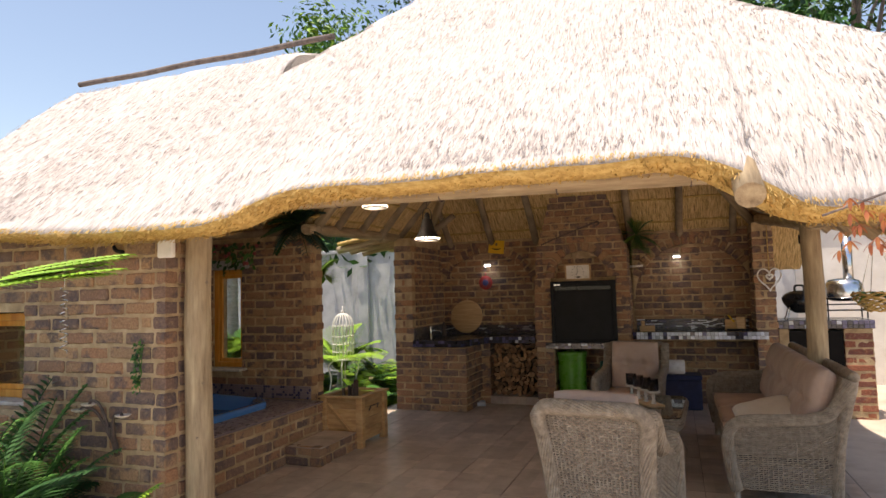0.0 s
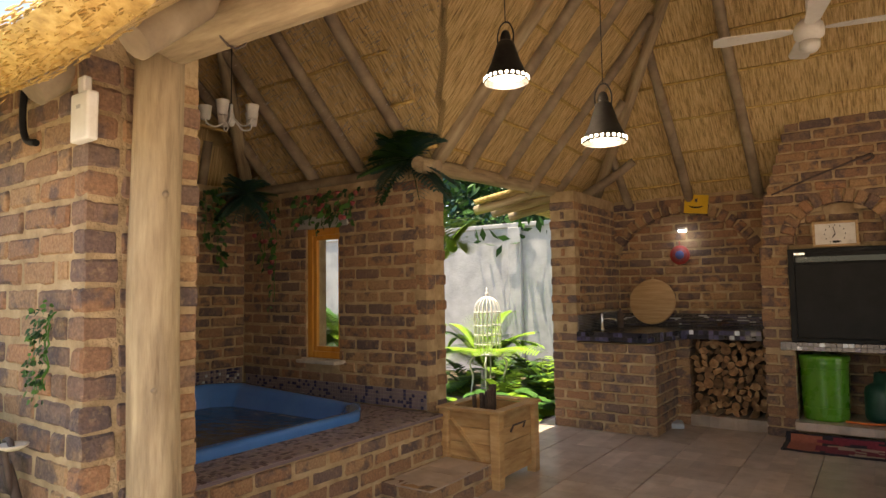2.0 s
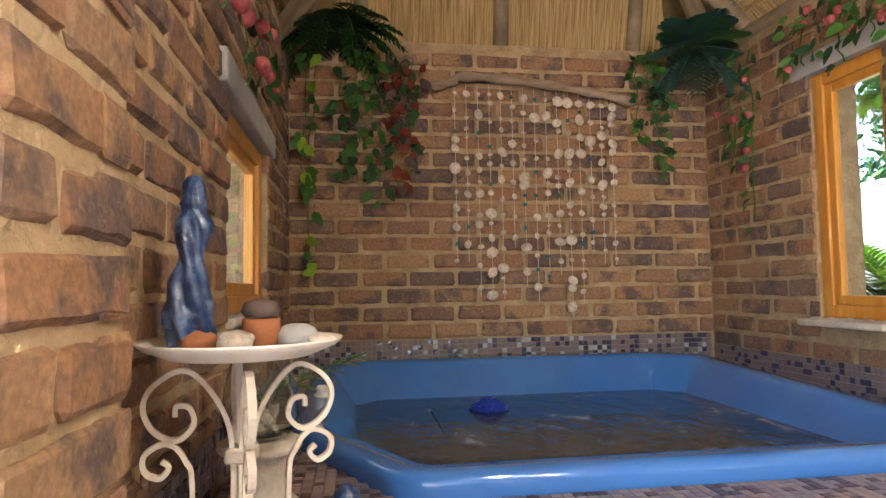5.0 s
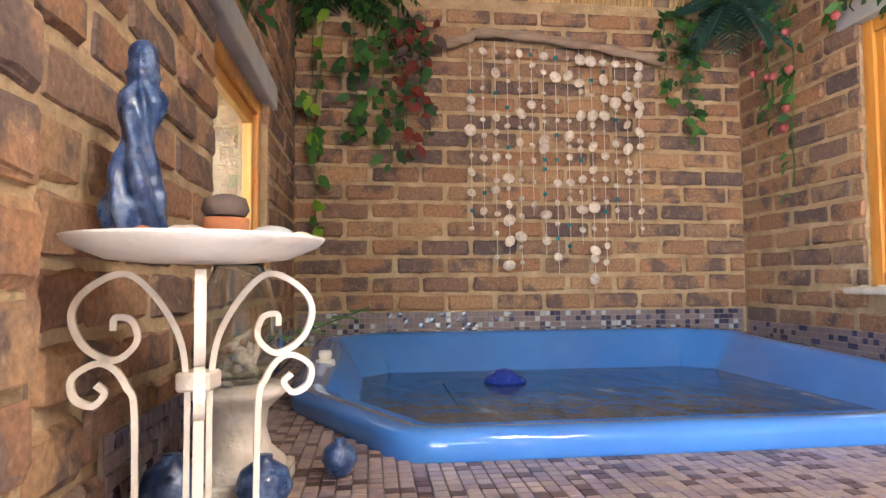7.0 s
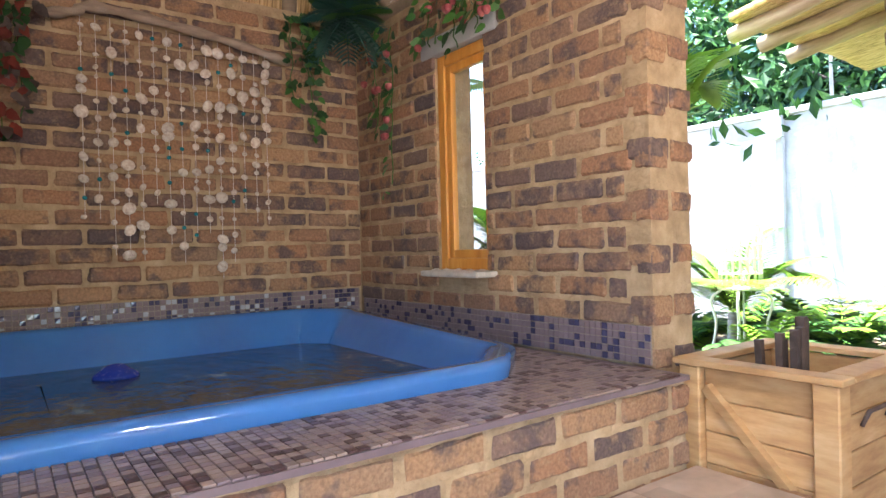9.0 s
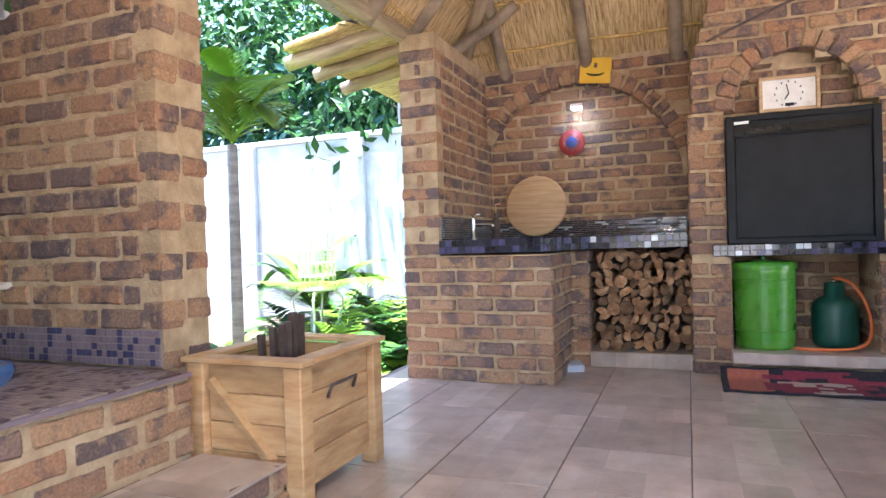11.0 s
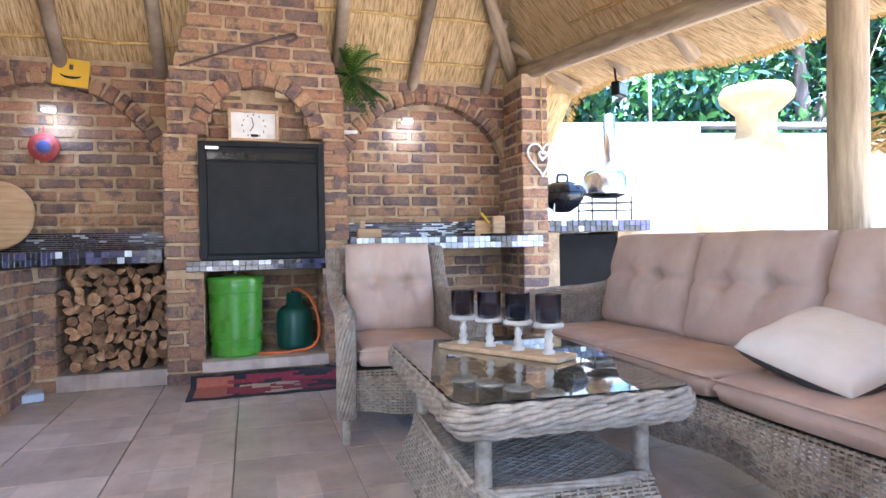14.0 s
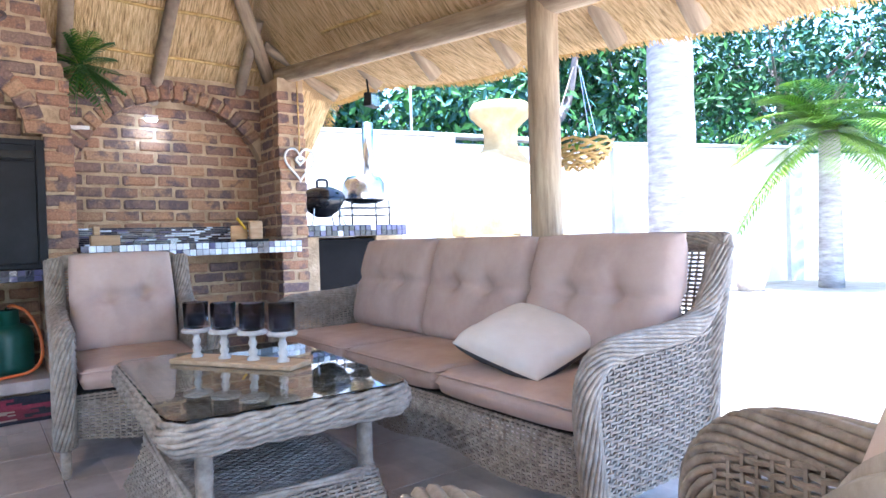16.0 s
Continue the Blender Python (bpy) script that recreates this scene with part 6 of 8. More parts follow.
def vine(name, label, start, drops, leaf, mats, seed, spread=0.05, density=60, normal=(1, 0, 0), flowers=0):
    """Stems hanging from start along drops, with leaves turned off the wall."""
    random.seed(seed)
    t = thing(name, label, "vine", start)
    bm, st = bmesh.new(), bmesh.new()
    nn = Vector(normal)
    side = Vector((0, 0, 1)).cross(nn)
    for dx, length in drops:
        p = side * dx
        pts = [p.copy()]
        for k in range(10):
            p = p + Vector((0, 0, -length / 10)) + side * random.uniform(-1, 1) * min(0.02, spread)
            pts.append(p + nn * random.uniform(0.01, 0.03))
        tube(st, pts, 0.003, 4)
        for k in range(int(density * length)):
            c = random.choice(pts) + side * random.uniform(-spread, spread) + Vector((0, 0, random.uniform(-0.05, 0.05))) + nn * random.uniform(0.0, 0.05)
            d = side * random.uniform(-1, 1) + nn * random.uniform(0.1, 0.8) + Vector((0, 0, random.uniform(-0.9, 0.3)))
            L = leaf * random.uniform(0.7, 1.2)
            leaf_blade(bm, c, d, L, L * 0.75, 0.3, up=nn, mi=random.randrange(len(mats)))
        for k in range(flowers):
            c = random.choice(pts) + side * random.uniform(-spread, spread) + nn * 0.04
            part("bloom", lathed([(0, -0.022), (0.013, -0.014), (0.020, 0.0), (0.018, 0.013), (0.010, 0.017), (0, 0.010)], 9, c), M_ROSE, t, "dusky pink artificial rose")
    part("stem", st, M_LEAF[1], t)
    part("leaves", bm, mats, t)
    return t


WEST = -4.985
vine("hanging_vine", "green artificial vine hanging on the brick wall", (WEST, 3.42, 2.18), [(-0.04, 0.70), (0.03, 0.50), (0.08, 0.82)], 0.062, [M_LEAF[1], M_LEAF[0], M_LEAF[1]], 1, 0.05, 40)
vine("hanging_vine", "deep red artificial foliage hanging on the brick wall", (WEST, 3.66, 2.10), [(-0.08, 0.45), (0.0, 0.66), (0.06, 0.6)], 0.06, [M_LEAF[4], M_CLAYPOT, M_LEAF[4], M_LEAF[0]], 2, 0.05, 70)
vine("hanging_vine", "green artificial vine hanging in the wall corner", (WEST, 3.19, 2.10), [(0.0, 1.05), (0.04, 0.7)], 0.07, [M_LEAF[1], M_LEAF[1], M_LEAF[2]], 3, 0.03, 16)
vine("hanging_vine", "green artificial vine beside the driftwood", (WEST, 5.02, 2.18), [(-0.05, 0.45), (0.02, 0.62), (0.06, 0.35)], 0.05, [M_LEAF[1], M_LEAF[0]], 4, 0.06, 70)
vine("rose_garland", "artificial rose garland round the window lintel", (-4.62, 5.355, 2.08), [(-0.1, 0.55), (0.06, 0.85)], 0.05, [M_LEAF[0], M_LEAF[1]], 5, 0.06, 40, (0, -1, 0), 5)
vine("rose_garland", "artificial rose garland above the narrow window", (-3.86, 5.355, 2.08), [(-0.3, 0.22), (-0.12, 0.28), (0.05, 0.24), (0.2, 0.2)], 0.055, [M_LEAF[0], M_LEAF[1]], 6, 0.09, 90, (0, -1, 0), 4)
vine("rose_garland", "artificial rose garland over the tub window", (-3.35, 3.135, 1.66), [(-0.2, 0.15), (0.0, 0.22), (0.2, 0.18)], 0.06, [M_LEAF[0], M_LEAF[1]], 7, 0.07, 40, (0, 1, 0), 4)
fern("artificial_fern", (-3.12, 5.38, 2.26), 40, 0.38, "dark green artificial fern on the wall top", [M_LEAF[0], M_LEAF[1], M_LEAF[3]], 11, tilt=0.95, lw=0.036, ll=0.13, droop=0.4, low=-0.5)
fern("artificial_fern", (-4.70, 5.16, 2.14), 34, 0.30, "blue-green artificial fern in the wall corner", [M_LEAF[3], M_LEAF[3], M_LEAF[1]], 12, tilt=0.7, lw=0.03, ll=0.09, droop=0.35, low=-0.8)
fern("artificial_fern", (-4.80, 3.34, 2.18), 40, 0.40, "dark green artificial fern in the wall corner", [M_LEAF[0], M_LEAF[1]], 13, lw=0.02, ll=0.08, droop=0.9)
fern("artificial_fern", (0.08, 8.34, 2.20), 30, 0.38, "dark green artificial fern beside the chimney", [M_LEAF[1], M_LEAF[1], M_LEAF[2]], 14, tilt=1.1, lw=0.02, ll=0.085, droop=0.25, low=-0.7)

# driftwood with strings of shells
mob = thing("shell_mobile", "driftwood branch with many hanging strings of shells and beads", "wind chime", (WEST + 0.03, 4.38, 1.95))
part("driftwood", tubed(spline([(0, -0.58, 0.02), (0, -0.46, 0.05), (0.0, -0.40, 0.085), (0, -0.2, 0.08), (0, 0.1, 0.05), (0, 0.35, 0.015), (0, 0.56, -0.03)], 6), [0.018 + 0.010 * math.sin(k * 0.6) ** 2 for k in range(37)], 9), M_DRIFT, mob)
random.seed(8)
for k in range(15):
    y = -0.44 + 0.86 * k / 14
    zt = 0.05 - 0.05 * max(0, (k - 3) / 11)
    ln = random.uniform(0.85, 1.22) if k < 13 else random.uniform(0.8, 1.0)
    part("string", tubed([(0, y, zt), (0.002, y + 0.004, zt - ln)], 0.0012, 4), M_WHITE, mob)
    zz = zt - 0.06
    while zz > zt - ln:
        kind = random.random()
        bm = bmesh.new()
        if kind < 0.12:
            r = 0.011
            lathe(bm, [(0, -r), (r * 0.8, -r * 0.6), (r, 0), (r * 0.8, r * 0.6), (0, r)], 8)
            o = part("bead", bm, M_TEAL, mob)
        else:
            r = random.choice((0.012, 0.014, 0.018, 0.024, 0.032))
            lathe(bm, [(0, -0.004), (r * 0.6, -0.002), (r, 0.004), (r * 0.85, 0.008), (r * 0.4, 0.012), (0, 0.014)], 9)
            bmesh.ops.scale(bm, verts=bm.verts, vec=(1, random.uniform(0.7, 1.0), 1))
            bmesh.ops.rotate(bm, verts=bm.verts, cent=(0, 0, 0), matrix=Matrix.Rotation(radians(90 + random.uniform(-25, 25)), 3, "Y") @ Matrix.Rotation(random.uniform(0, 6), 3, "Z"))
            o = part("shell", bm, M_SHELL, mob)
        o.matrix_basis = pose(0.006, y + random.uniform(-0.004, 0.004), zz)
        zz -= random.uniform(0.04, 0.13)

# iron stand with a plate of ornaments
PC = (-2.745, 3.255)
stand = thing("plant_stand", "cream scrolled iron stand with a round plate", "stand", (*PC, 0), -8)
PZ = 0.855
part("plate", lathed([(0, PZ - 0.022), (0.06, PZ - 0.022), (0.10, PZ - 0.018), (0.135, PZ - 0.004), (0.143, PZ + 0.003), (0.145, PZ + 0.007), (0.134, PZ + 0.001), (0.10, PZ - 0.012), (0, PZ - 0.015)], 40), M_WHITE, stand, "white shallow metal plate")


def strap(path, w=0.011, t=0.0035):
    """A flat iron bar bent along a path of (x, z)."""
    bm = bmesh.new()
    rings = []
    for i, (x, z) in enumerate(path):
        a, b = path[max(0, i - 1)], path[min(len(path) - 1, i + 1)]
        d = Vector((b[0] - a[0], 0, b[1] - a[1])).normalized()
        n = Vector((-d.z, 0, d.x))
        c = Vector((x, 0, z))
        rings.append([bm.verts.new(c + n * t * s1 + Vector((0, w * s2 / 2, 0))) for s1, s2 in ((-1, -1), (1, -1), (1, 1), (-1, 1))])
    for p, q in zip(rings, rings[1:]):
        for k in range(4):
            bm.faces.new((p[k], p[(k + 1) % 4], q[(k + 1) % 4], q[k]))
    bm.faces.new(rings[0][::-1])
    bm.faces.new(rings[-1])
    return bm


def crook(points):
    return [(p.x, p.z) for p in spline([(r, 0, PZ + z) for r, z in points], 7)]


UPPER = [(0.012, -0.83), (0.012, -0.30), (0.014, -0.15), (0.032, -0.085), (0.074, -0.036), (0.114, -0.05), (0.131, -0.08), (0.118, -0.115), (0.088, -0.131), (0.066, -0.112), (0.071, -0.088), (0.088, -0.084), (0.090, -0.098)]
LOWER = [(0.075, -0.85), (0.067, -0.55), (0.066, -0.22), (0.076, -0.16), (0.10, -0.134), (0.128, -0.147), (0.127, -0.170), (0.109, -0.180), (0.097, -0.167), (0.106, -0.157)]
for k in range(4):
    o = part("scroll_bar", strap(crook(UPPER)), M_CREAM, stand)
    o.matrix_basis = pose(0, 0, 0, 0, 0, 113 + 90 * k)
    o = part("leg", strap(crook(LOWER)), M_CREAM, stand)
    o.matrix_basis = pose(0, 0, 0, 0, 0, 113 + 90 * k)
for z in (0.25, PZ - 0.17):
    part("clamp", boxed((-0.02, -0.02, z), (0.02, 0.02, z + 0.022), 0.003), M_CREAM, stand)
figure = bmesh.new()
prof = []
for k in range(64):
    t = k / 63
    r = 0.046 - 0.012 * t + 0.005 * math.sin(t * 9) - 0.010 * math.exp(-((t - 0.52) / 0.08) ** 2) - 0.016 * math.exp(-((t - 0.79) / 0.05) ** 2)
    if t > 0.84:
        r = 0.024 * math.sqrt(max(0.0, 1 - ((t - 0.90) / 0.10) ** 2)) if t > 0.9 else 0.024
    prof.append((max(r * (0.88 if t < 0.84 else 1), 0.0001 if k == 63 else 0.006), 0.235 * t))
lathe(figure, [(0, 0)] + prof, 44)
for v in figure.verts:
    t = v.co.z / 0.235
    v.co.x += 0.014 * math.sin(t * 5.0) + 0.004 * noise.noise(v.co * 60)
    v.co.y *= 0.8
    a = math.atan2(v.co.y, v.co.x)
    k = 1 + 0.17 * math.sin(8 * a + t * 15) * (1 if t < 0.8 else 0.35) + 0.26 * noise.noise(Vector((math.cos(a) * 1.5, math.sin(a) * 1.5, t * 7)))
    v.co.x *= k
    v.co.y *= k
st = part("statuette", figure, M_STATUE)
st.matrix_basis = pose(PC[0] - 0.012, PC[1] - 0.075, PZ - 0.012) @ Matrix.Diagonal((0.88, 0.88, 1.13, 1))
tagged(st, "blue glazed ceramic statuette standing on the plate", "statuette")
pot = thing("clay_pot", "small terracotta pot with a dark stone on the plate", "pot", (PC[0] - 0.03, PC[1] + 0.022, PZ - 0.012))
part("pot_body", lathed([(0, 0), (0.02, 0), (0.024, 0.02), (0.024, 0.034), (0.02, 0.034), (0, 0.03)], 18), M_TERRA, pot)
part("dark_stone", lathed([(0.021, 0.036), (0.026, 0.042), (0.022, 0.052), (0.008, 0.056), (0, 0.057)], 9), M_CLAYPOT, pot)
pot.scale = (1.15, 1.15, 1.35)


def pebble(name, at, size, mat, label, seed):
    random.seed(seed)
    bm = bmesh.new()
    bmesh.ops.create_icosphere(bm, subdivisions=3, radius=1)
    for v in bm.verts:
        k = 1 + 0.18 * noise.noise(v.co * 1.6 + Vector((seed, 0, 0)))
        v.co = Vector((v.co.x * size[0], v.co.y * size[1], v.co.z * size[2])) * k
    for f in bm.faces:
        f.smooth = True
    o = part(name, bm, mat)
    o.matrix_basis = pose(*at)
    return tagged(o, label, "ornament")


pebble("sea_shell", (PC[0] + 0.01, PC[1] - 0.06, PZ + 0.004), (0.030, 0.026, 0.018), M_TERRA, "orange brown shell lying on the plate", 1)
pebble("sea_shell", (PC[0] + 0.03, PC[1] - 0.005, PZ + 0.004), (0.028, 0.026, 0.018), M_SHELL, "pale round shell lying on the plate", 2)
pebble("stone", (PC[0] - 0.04, PC[1] + 0.075, PZ + 0.006), (0.037, 0.032, 0.019), M_CONCRETE, "rough grey stone lying on the plate", 3)
pebble("sea_shell", (PC[0] + 0.02, PC[1] + 0.115, PZ + 0.004), (0.018, 0.02, 0.009), M_SHELL, "pale spiky shell on the plate rim", 4)
# glass jar of shells on a stone pedestal
UR = (-3.06, 3.235)
urn = thing("glass_urn", "glass jar of sea shells on a white stone pedestal", "urn", (*UR, DECK))
part("pedestal_base", boxed((-0.085, -0.085, 0), (0.085, 0.085, 0.03), 0.006, 2), M_STONE, urn)
part("pedestal", lathed([(0.078, 0.03), (0.08, 0.045), (0.055, 0.07), (0.046, 0.10), (0.05, 0.13), (0.07, 0.15), (0.08, 0.158), (0.08, 0.17), (0, 0.172)], 28), M_STONE, urn)
part("jar", lathed([(0.04, 0.174), (0.066, 0.19), (0.074, 0.22), (0.068, 0.28), (0.05, 0.34), (0.04, 0.365), (0.042, 0.372), (0.037, 0.366), (0.047, 0.34), (0.065, 0.28), (0.071, 0.22), (0.063, 0.192), (0, 0.18)], 28), M_GLASS, urn)
random.seed(40)
for k in range(16):
    a = random.uniform(0, 6.28)
    rr = random.uniform(0.0, 0.042)
    bm = lathed([(0, 0), (0.016, 0.004), (0.014, 0.012), (0, 0.016)], 8)
    o = part("shell", bm, M_SHELL, urn)
    o.matrix_basis = pose(rr * math.cos(a), rr * math.sin(a), 0.185 + 0.0028 * k, random.uniform(0, 360), random.uniform(0, 360), 0)
for k, (x, y, r) in enumerate(((-2.93, 3.17, 0.045), (-2.93, 3.30, 0.042), (-3.10, 3.40, 0.032))):
    v = thing("glass_float", "round teal blue glazed float on the tiled platform", "ornament", (x, y, DECK), group="blue floats")
    part("ball", lathed([(0, 0.0), (r * 0.6, r * 0.2), (r, r), (r * 0.8, r * 1.6), (r * 0.3, r * 1.95), (r * 0.3, r * 2.1), (0, r * 2.1)], 20), M_STATUE, v)
for k in range(5):
    pebble("stone", (-4.22 + 0.09 * k, 5.375, RWIN[2] + 0.02), (0.03, 0.02, 0.016), M_SHELL, "pale stone on the narrow window sill", 20 + k)


# ---- outside, front left ----
wbox_t = thing("alarm_box", "white plastic alarm box on the brick pier", "alarm box", (-2.28, 2.755, 1.77))
part("case", boxed((-0.055, -0.035, 0), (0.055, 0.0, 0.15), 0.008, 2), M_WHITE, wbox_t)
part("mount", boxed((-0.02, -0.03, 0.15), (0.02, -0.005, 0.20), 0.004), M_WHITE, wbox_t)
part("lens", boxed((-0.012, -0.037, 0.10), (0.012, -0.035, 0.11)), M_CONCRETE, wbox_t)
sconce = thing("candle_sconce", "black wrought iron wall sconce with three candle cups", "sconce", (-2.66, 2.745, 0.62))
part("stem", tubed(spline([(0, 0, -0.02), (0.0, -0.03, 0.1), (0.01, -0.05, 0.16)], 5), 0.016, 8), M_CLAYPOT, sconce)
for dx, dz in ((-0.22, 0.26), (-0.14, 0.30), (0.13, 0.24)):
    part("arm", tubed(spline([(0.0, -0.03, 0.06), (dx * 0.35, -0.07, dz * 0.9), (dx * 0.8, -0.08, dz * 1.05), (dx, -0.08, dz * 0.93)], 5), 0.009, 8), M_CLAYPOT, sconce)
    part("cup", lathed([(0, 0), (0.02, 0.0), (0.042, 0.012), (0.045, 0.018), (0.03, 0.016), (0, 0.008)], 16, (dx, -0.08, dz * 0.93)), M_CREAM, sconce)
spring = thing("wire_spiral", "hanging twisted wire spiral decoration", "ornament", (-2.83, 2.52, 1.23))
part("wire", tubed([(0.022 * math.cos(k * 0.7), 0.022 * math.sin(k * 0.7), 0.38 * k / 70) for k in range(71)], 0.003, 5), M_CHROME, spring)
part("thread", tubed([(0, 0, 0.38), (0, 0, 0.68)], 0.0015, 4), M_CHROME, spring)
cable = thing("black_cable", "bent black conduit on the brick wall under the eave", "conduit", (-2.70, 2.75, 1.82))
part("conduit", tubed(spline([(0, -0.01, 0.28), (0, -0.02, 0.1), (0.02, -0.015, 0.02), (0.08, -0.008, 0.0)], 5), 0.012, 8), M_BLACKSTEEL, cable)
vine("wall_plant", "small green trailing plant on the brick wall", (-2.46, 2.745, 1.26), [(0.0, 0.24), (0.01, 0.2)], 0.018, [M_LEAF[1], M_LEAF[0]], 30, 0.006, 360, (0, -1, 0))
fern("garden_fern", (-2.62, 2.40, -0.05), 30, 1.05, "large green fern growing against the brick wall", [M_LEAF[1], M_LEAF[0], M_LEAF[2]], 31, tilt=1.5, pairs=26, lw=0.024, ll=0.15, droop=0.5)
fern("garden_fern", (-3.05, 2.34, -0.05), 34, 1.45, "tall green fern growing against the brick wall", [M_LEAF[1], M_LEAF[0]], 32, tilt=1.7, pairs=24, lw=0.022, ll=0.16, droop=0.45)
fern("garden_fern", (-2.75, 2.0, -0.05), 26, 0.62, "light green leafy plant in the garden bed", [M_LEAF[2], M_LEAF[1]], 33, tilt=1.3, pairs=12, lw=0.05, ll=0.13, droop=0.6)
fern("garden_fern", (-3.22, 2.22, -0.05), 30, 1.75, "tall dark green fern standing against the brick wall", [M_LEAF[0], M_LEAF[1], M_LEAF[0]], 35, tilt=2.6, pairs=26, lw=0.03, ll=0.19, droop=0.35)
branch = thing("leafy_branch", "sunlit lime green feathery branch before the wall", "branch", (-2.62, 1.95, 1.60), 0)
bm = bmesh.new()
random.seed(34)
for k in range(7):
    frond(bm, (0.0, 0.02 * k, 0.012 * k), (1, random.uniform(-0.1, 0.25), random.uniform(0.02, 0.22)), 0.88 * random.uniform(0.6, 1), 17, 0.046, 0.095, 0.05, 0)
part("leaflets", bm, [M_LEAF[2]], branch)
part("stem", tubed(spline([(-0.1, 0.1, -1.73), (-0.16, 0.05, -0.8), (0.0, 0.0, 0.0)], 5), 0.008, 6), M_TREETRUNK, branch)
red = thing("red_maple_branch", "orange red maple leaves hanging at the roof corner", "branch", (1.15, 2.0, 1.72))
bm = bmesh.new()
M_MAPLE = make_mat("maple_leaf", [(0, (0.30, 0.07, 0.035)), (0.5, (0.48, 0.15, 0.06)), (1, (0.55, 0.30, 0.10))], 0.5, scale=14, bump=0.1)
for k in range(75):
    c = Vector((random.uniform(-0.16, 0.40), random.uniform(-0.1, 0.1), random.uniform(-0.15, 0.05)))
    for j in range(5):
        a = -1.2 + 0.6 * j
        leaf_blade(bm, c, (math.sin(a), random.uniform(-0.2, 0.2), -math.cos(a) * 0.8), 0.034, 0.013, 0.1)
part("leaves", bm, [M_MAPLE], red)
part("twig", tubed(spline([(0.55, -0.1, -1.78), (0.5, 0.0, -0.6), (0.35, 0.05, 0.15), (0.1, 0.05, 0.1), (-0.2, 0, 0.0)], 4), 0.004, 5), M_TREETRUNK, red)

# ---- garden through the doorway ----
WALL_Y = 11.2
garden_wall = tagged(part("wall_garden", boxed((-14, WALL_Y, -0.2), (2.2, WALL_Y + 0.15, 2.36)), M_CONCRETE), "grey concrete garden wall", "wall", kind="structure")
tagged(part("wall_coping", boxed((-14, WALL_Y - 0.03, 2.362), (2.2, WALL_Y + 0.18, 2.44), 0.01), M_CONCRETE), "weathered concrete coping on the garden wall", "coping", kind="structure")
for x in (-9.0, -7.2, -5.4, -3.6):
    tagged(part("wall_pillar", boxed((x - 0.12, WALL_Y - 0.08, -0.2), (x + 0.12, WALL_Y - 0.001, 2.36), 0.01), M_CONCRETE), "concrete pillar of the garden wall", "pillar", kind="structure")
cage = thing("bird_cage", "white wire bird cage with a domed top on a curly stand", "bird cage", (-4.55, 8.8, -0.13))
R_ = 0.17
for k in range(18):
    a = 2 * math.pi * k / 18
    pts = [(R_ * math.cos(a), R_ * math.sin(a), 0.62), (R_ * math.cos(a), R_ * math.sin(a), 1.15)] + [(R_ * math.cos(b) * math.cos(a), R_ * math.cos(b) * math.sin(a), 1.15 + 0.2 * math.sin(b)) for b in (0.4, 0.8, 1.15, 1.5)]
    part("wire", tubed(pts, 0.008, 5), M_WHITE, cage)
for z in (0.62, 0.74, 0.86, 0.98, 1.15):
    part("ring", tubed([(R_ * math.cos(a), R_ * math.sin(a), z) for a in np.linspace(0, 6.283, 25)[:-1]], 0.008, 6, closed=True), M_WHITE, cage)
part("finial", lathed([(0.0, 1.34), (0.02, 1.36), (0.03, 1.39), (0.008, 1.41), (0.012, 1.44), (0, 1.47)], 12), M_WHITE, cage)
part("tray", lathed([(0, 0.6), (0.18, 0.6), (0.19, 0.61), (0.18, 0.63), (0, 0.63)], 24), M_WHITE, cage)
for k in range(4):
    a = math.pi / 2 * k + 0.4
    part("leg", tubed(spline([(0.15 * math.cos(a), 0.15 * math.sin(a), 0.6), (0.24 * math.cos(a), 0.24 * math.sin(a), 0.5), (0.2 * math.cos(a), 0.2 * math.sin(a), 0.3), (0.25 * math.cos(a), 0.25 * math.sin(a), 0.0)], 5), 0.012, 6), M_WHITE, cage)
random.seed(50)
for k, (x, y, n, L, mset, tl) in enumerate(((-4.9, 8.0, 26, 0.5, (2, 1), 0.8), (-4.0, 7.7, 24, 0.42, (2, 2, 1), 0.8), (-3.95, 9.3, 30, 1.0, (2, 1), 1.1), (-4.4, 9.9, 30, 1.1, (1, 2), 1.1), (-3.6, 10.4, 30, 1.1, (2, 1), 1.1), (-5.2, 10.3, 30, 1.1, (1, 2), 1.1), (-4.2, 8.5, 26, 0.8, (2, 2, 1), 1.0), (-3.6, 8.3, 22, 0.38, (2, 1), 0.7), (-5.3, 9.4, 26, 0.8, (1, 2), 1.0), (-5.0, 6.9, 22, 0.55, (1, 2), 0.9), (-4.1, 6.9, 20, 0.35, (1, 2), 0.8), (-3.5, 9.9, 20, 0.6, (1, 2), 0.9), (-4.6, 6.4, 20, 0.75, (2, 1), 1.1), (-3.9, 6.25, 18, 0.5, (1,), 1.0))):
    fern("garden_plant", (x, y, -0.13), n, L, "sunlit leafy green garden plant in the bed", [M_LEAF[i] for i in mset], 60 + k, tilt=tl * 1.25, pairs=9, lw=0.085, ll=0.17, droop=0.6)


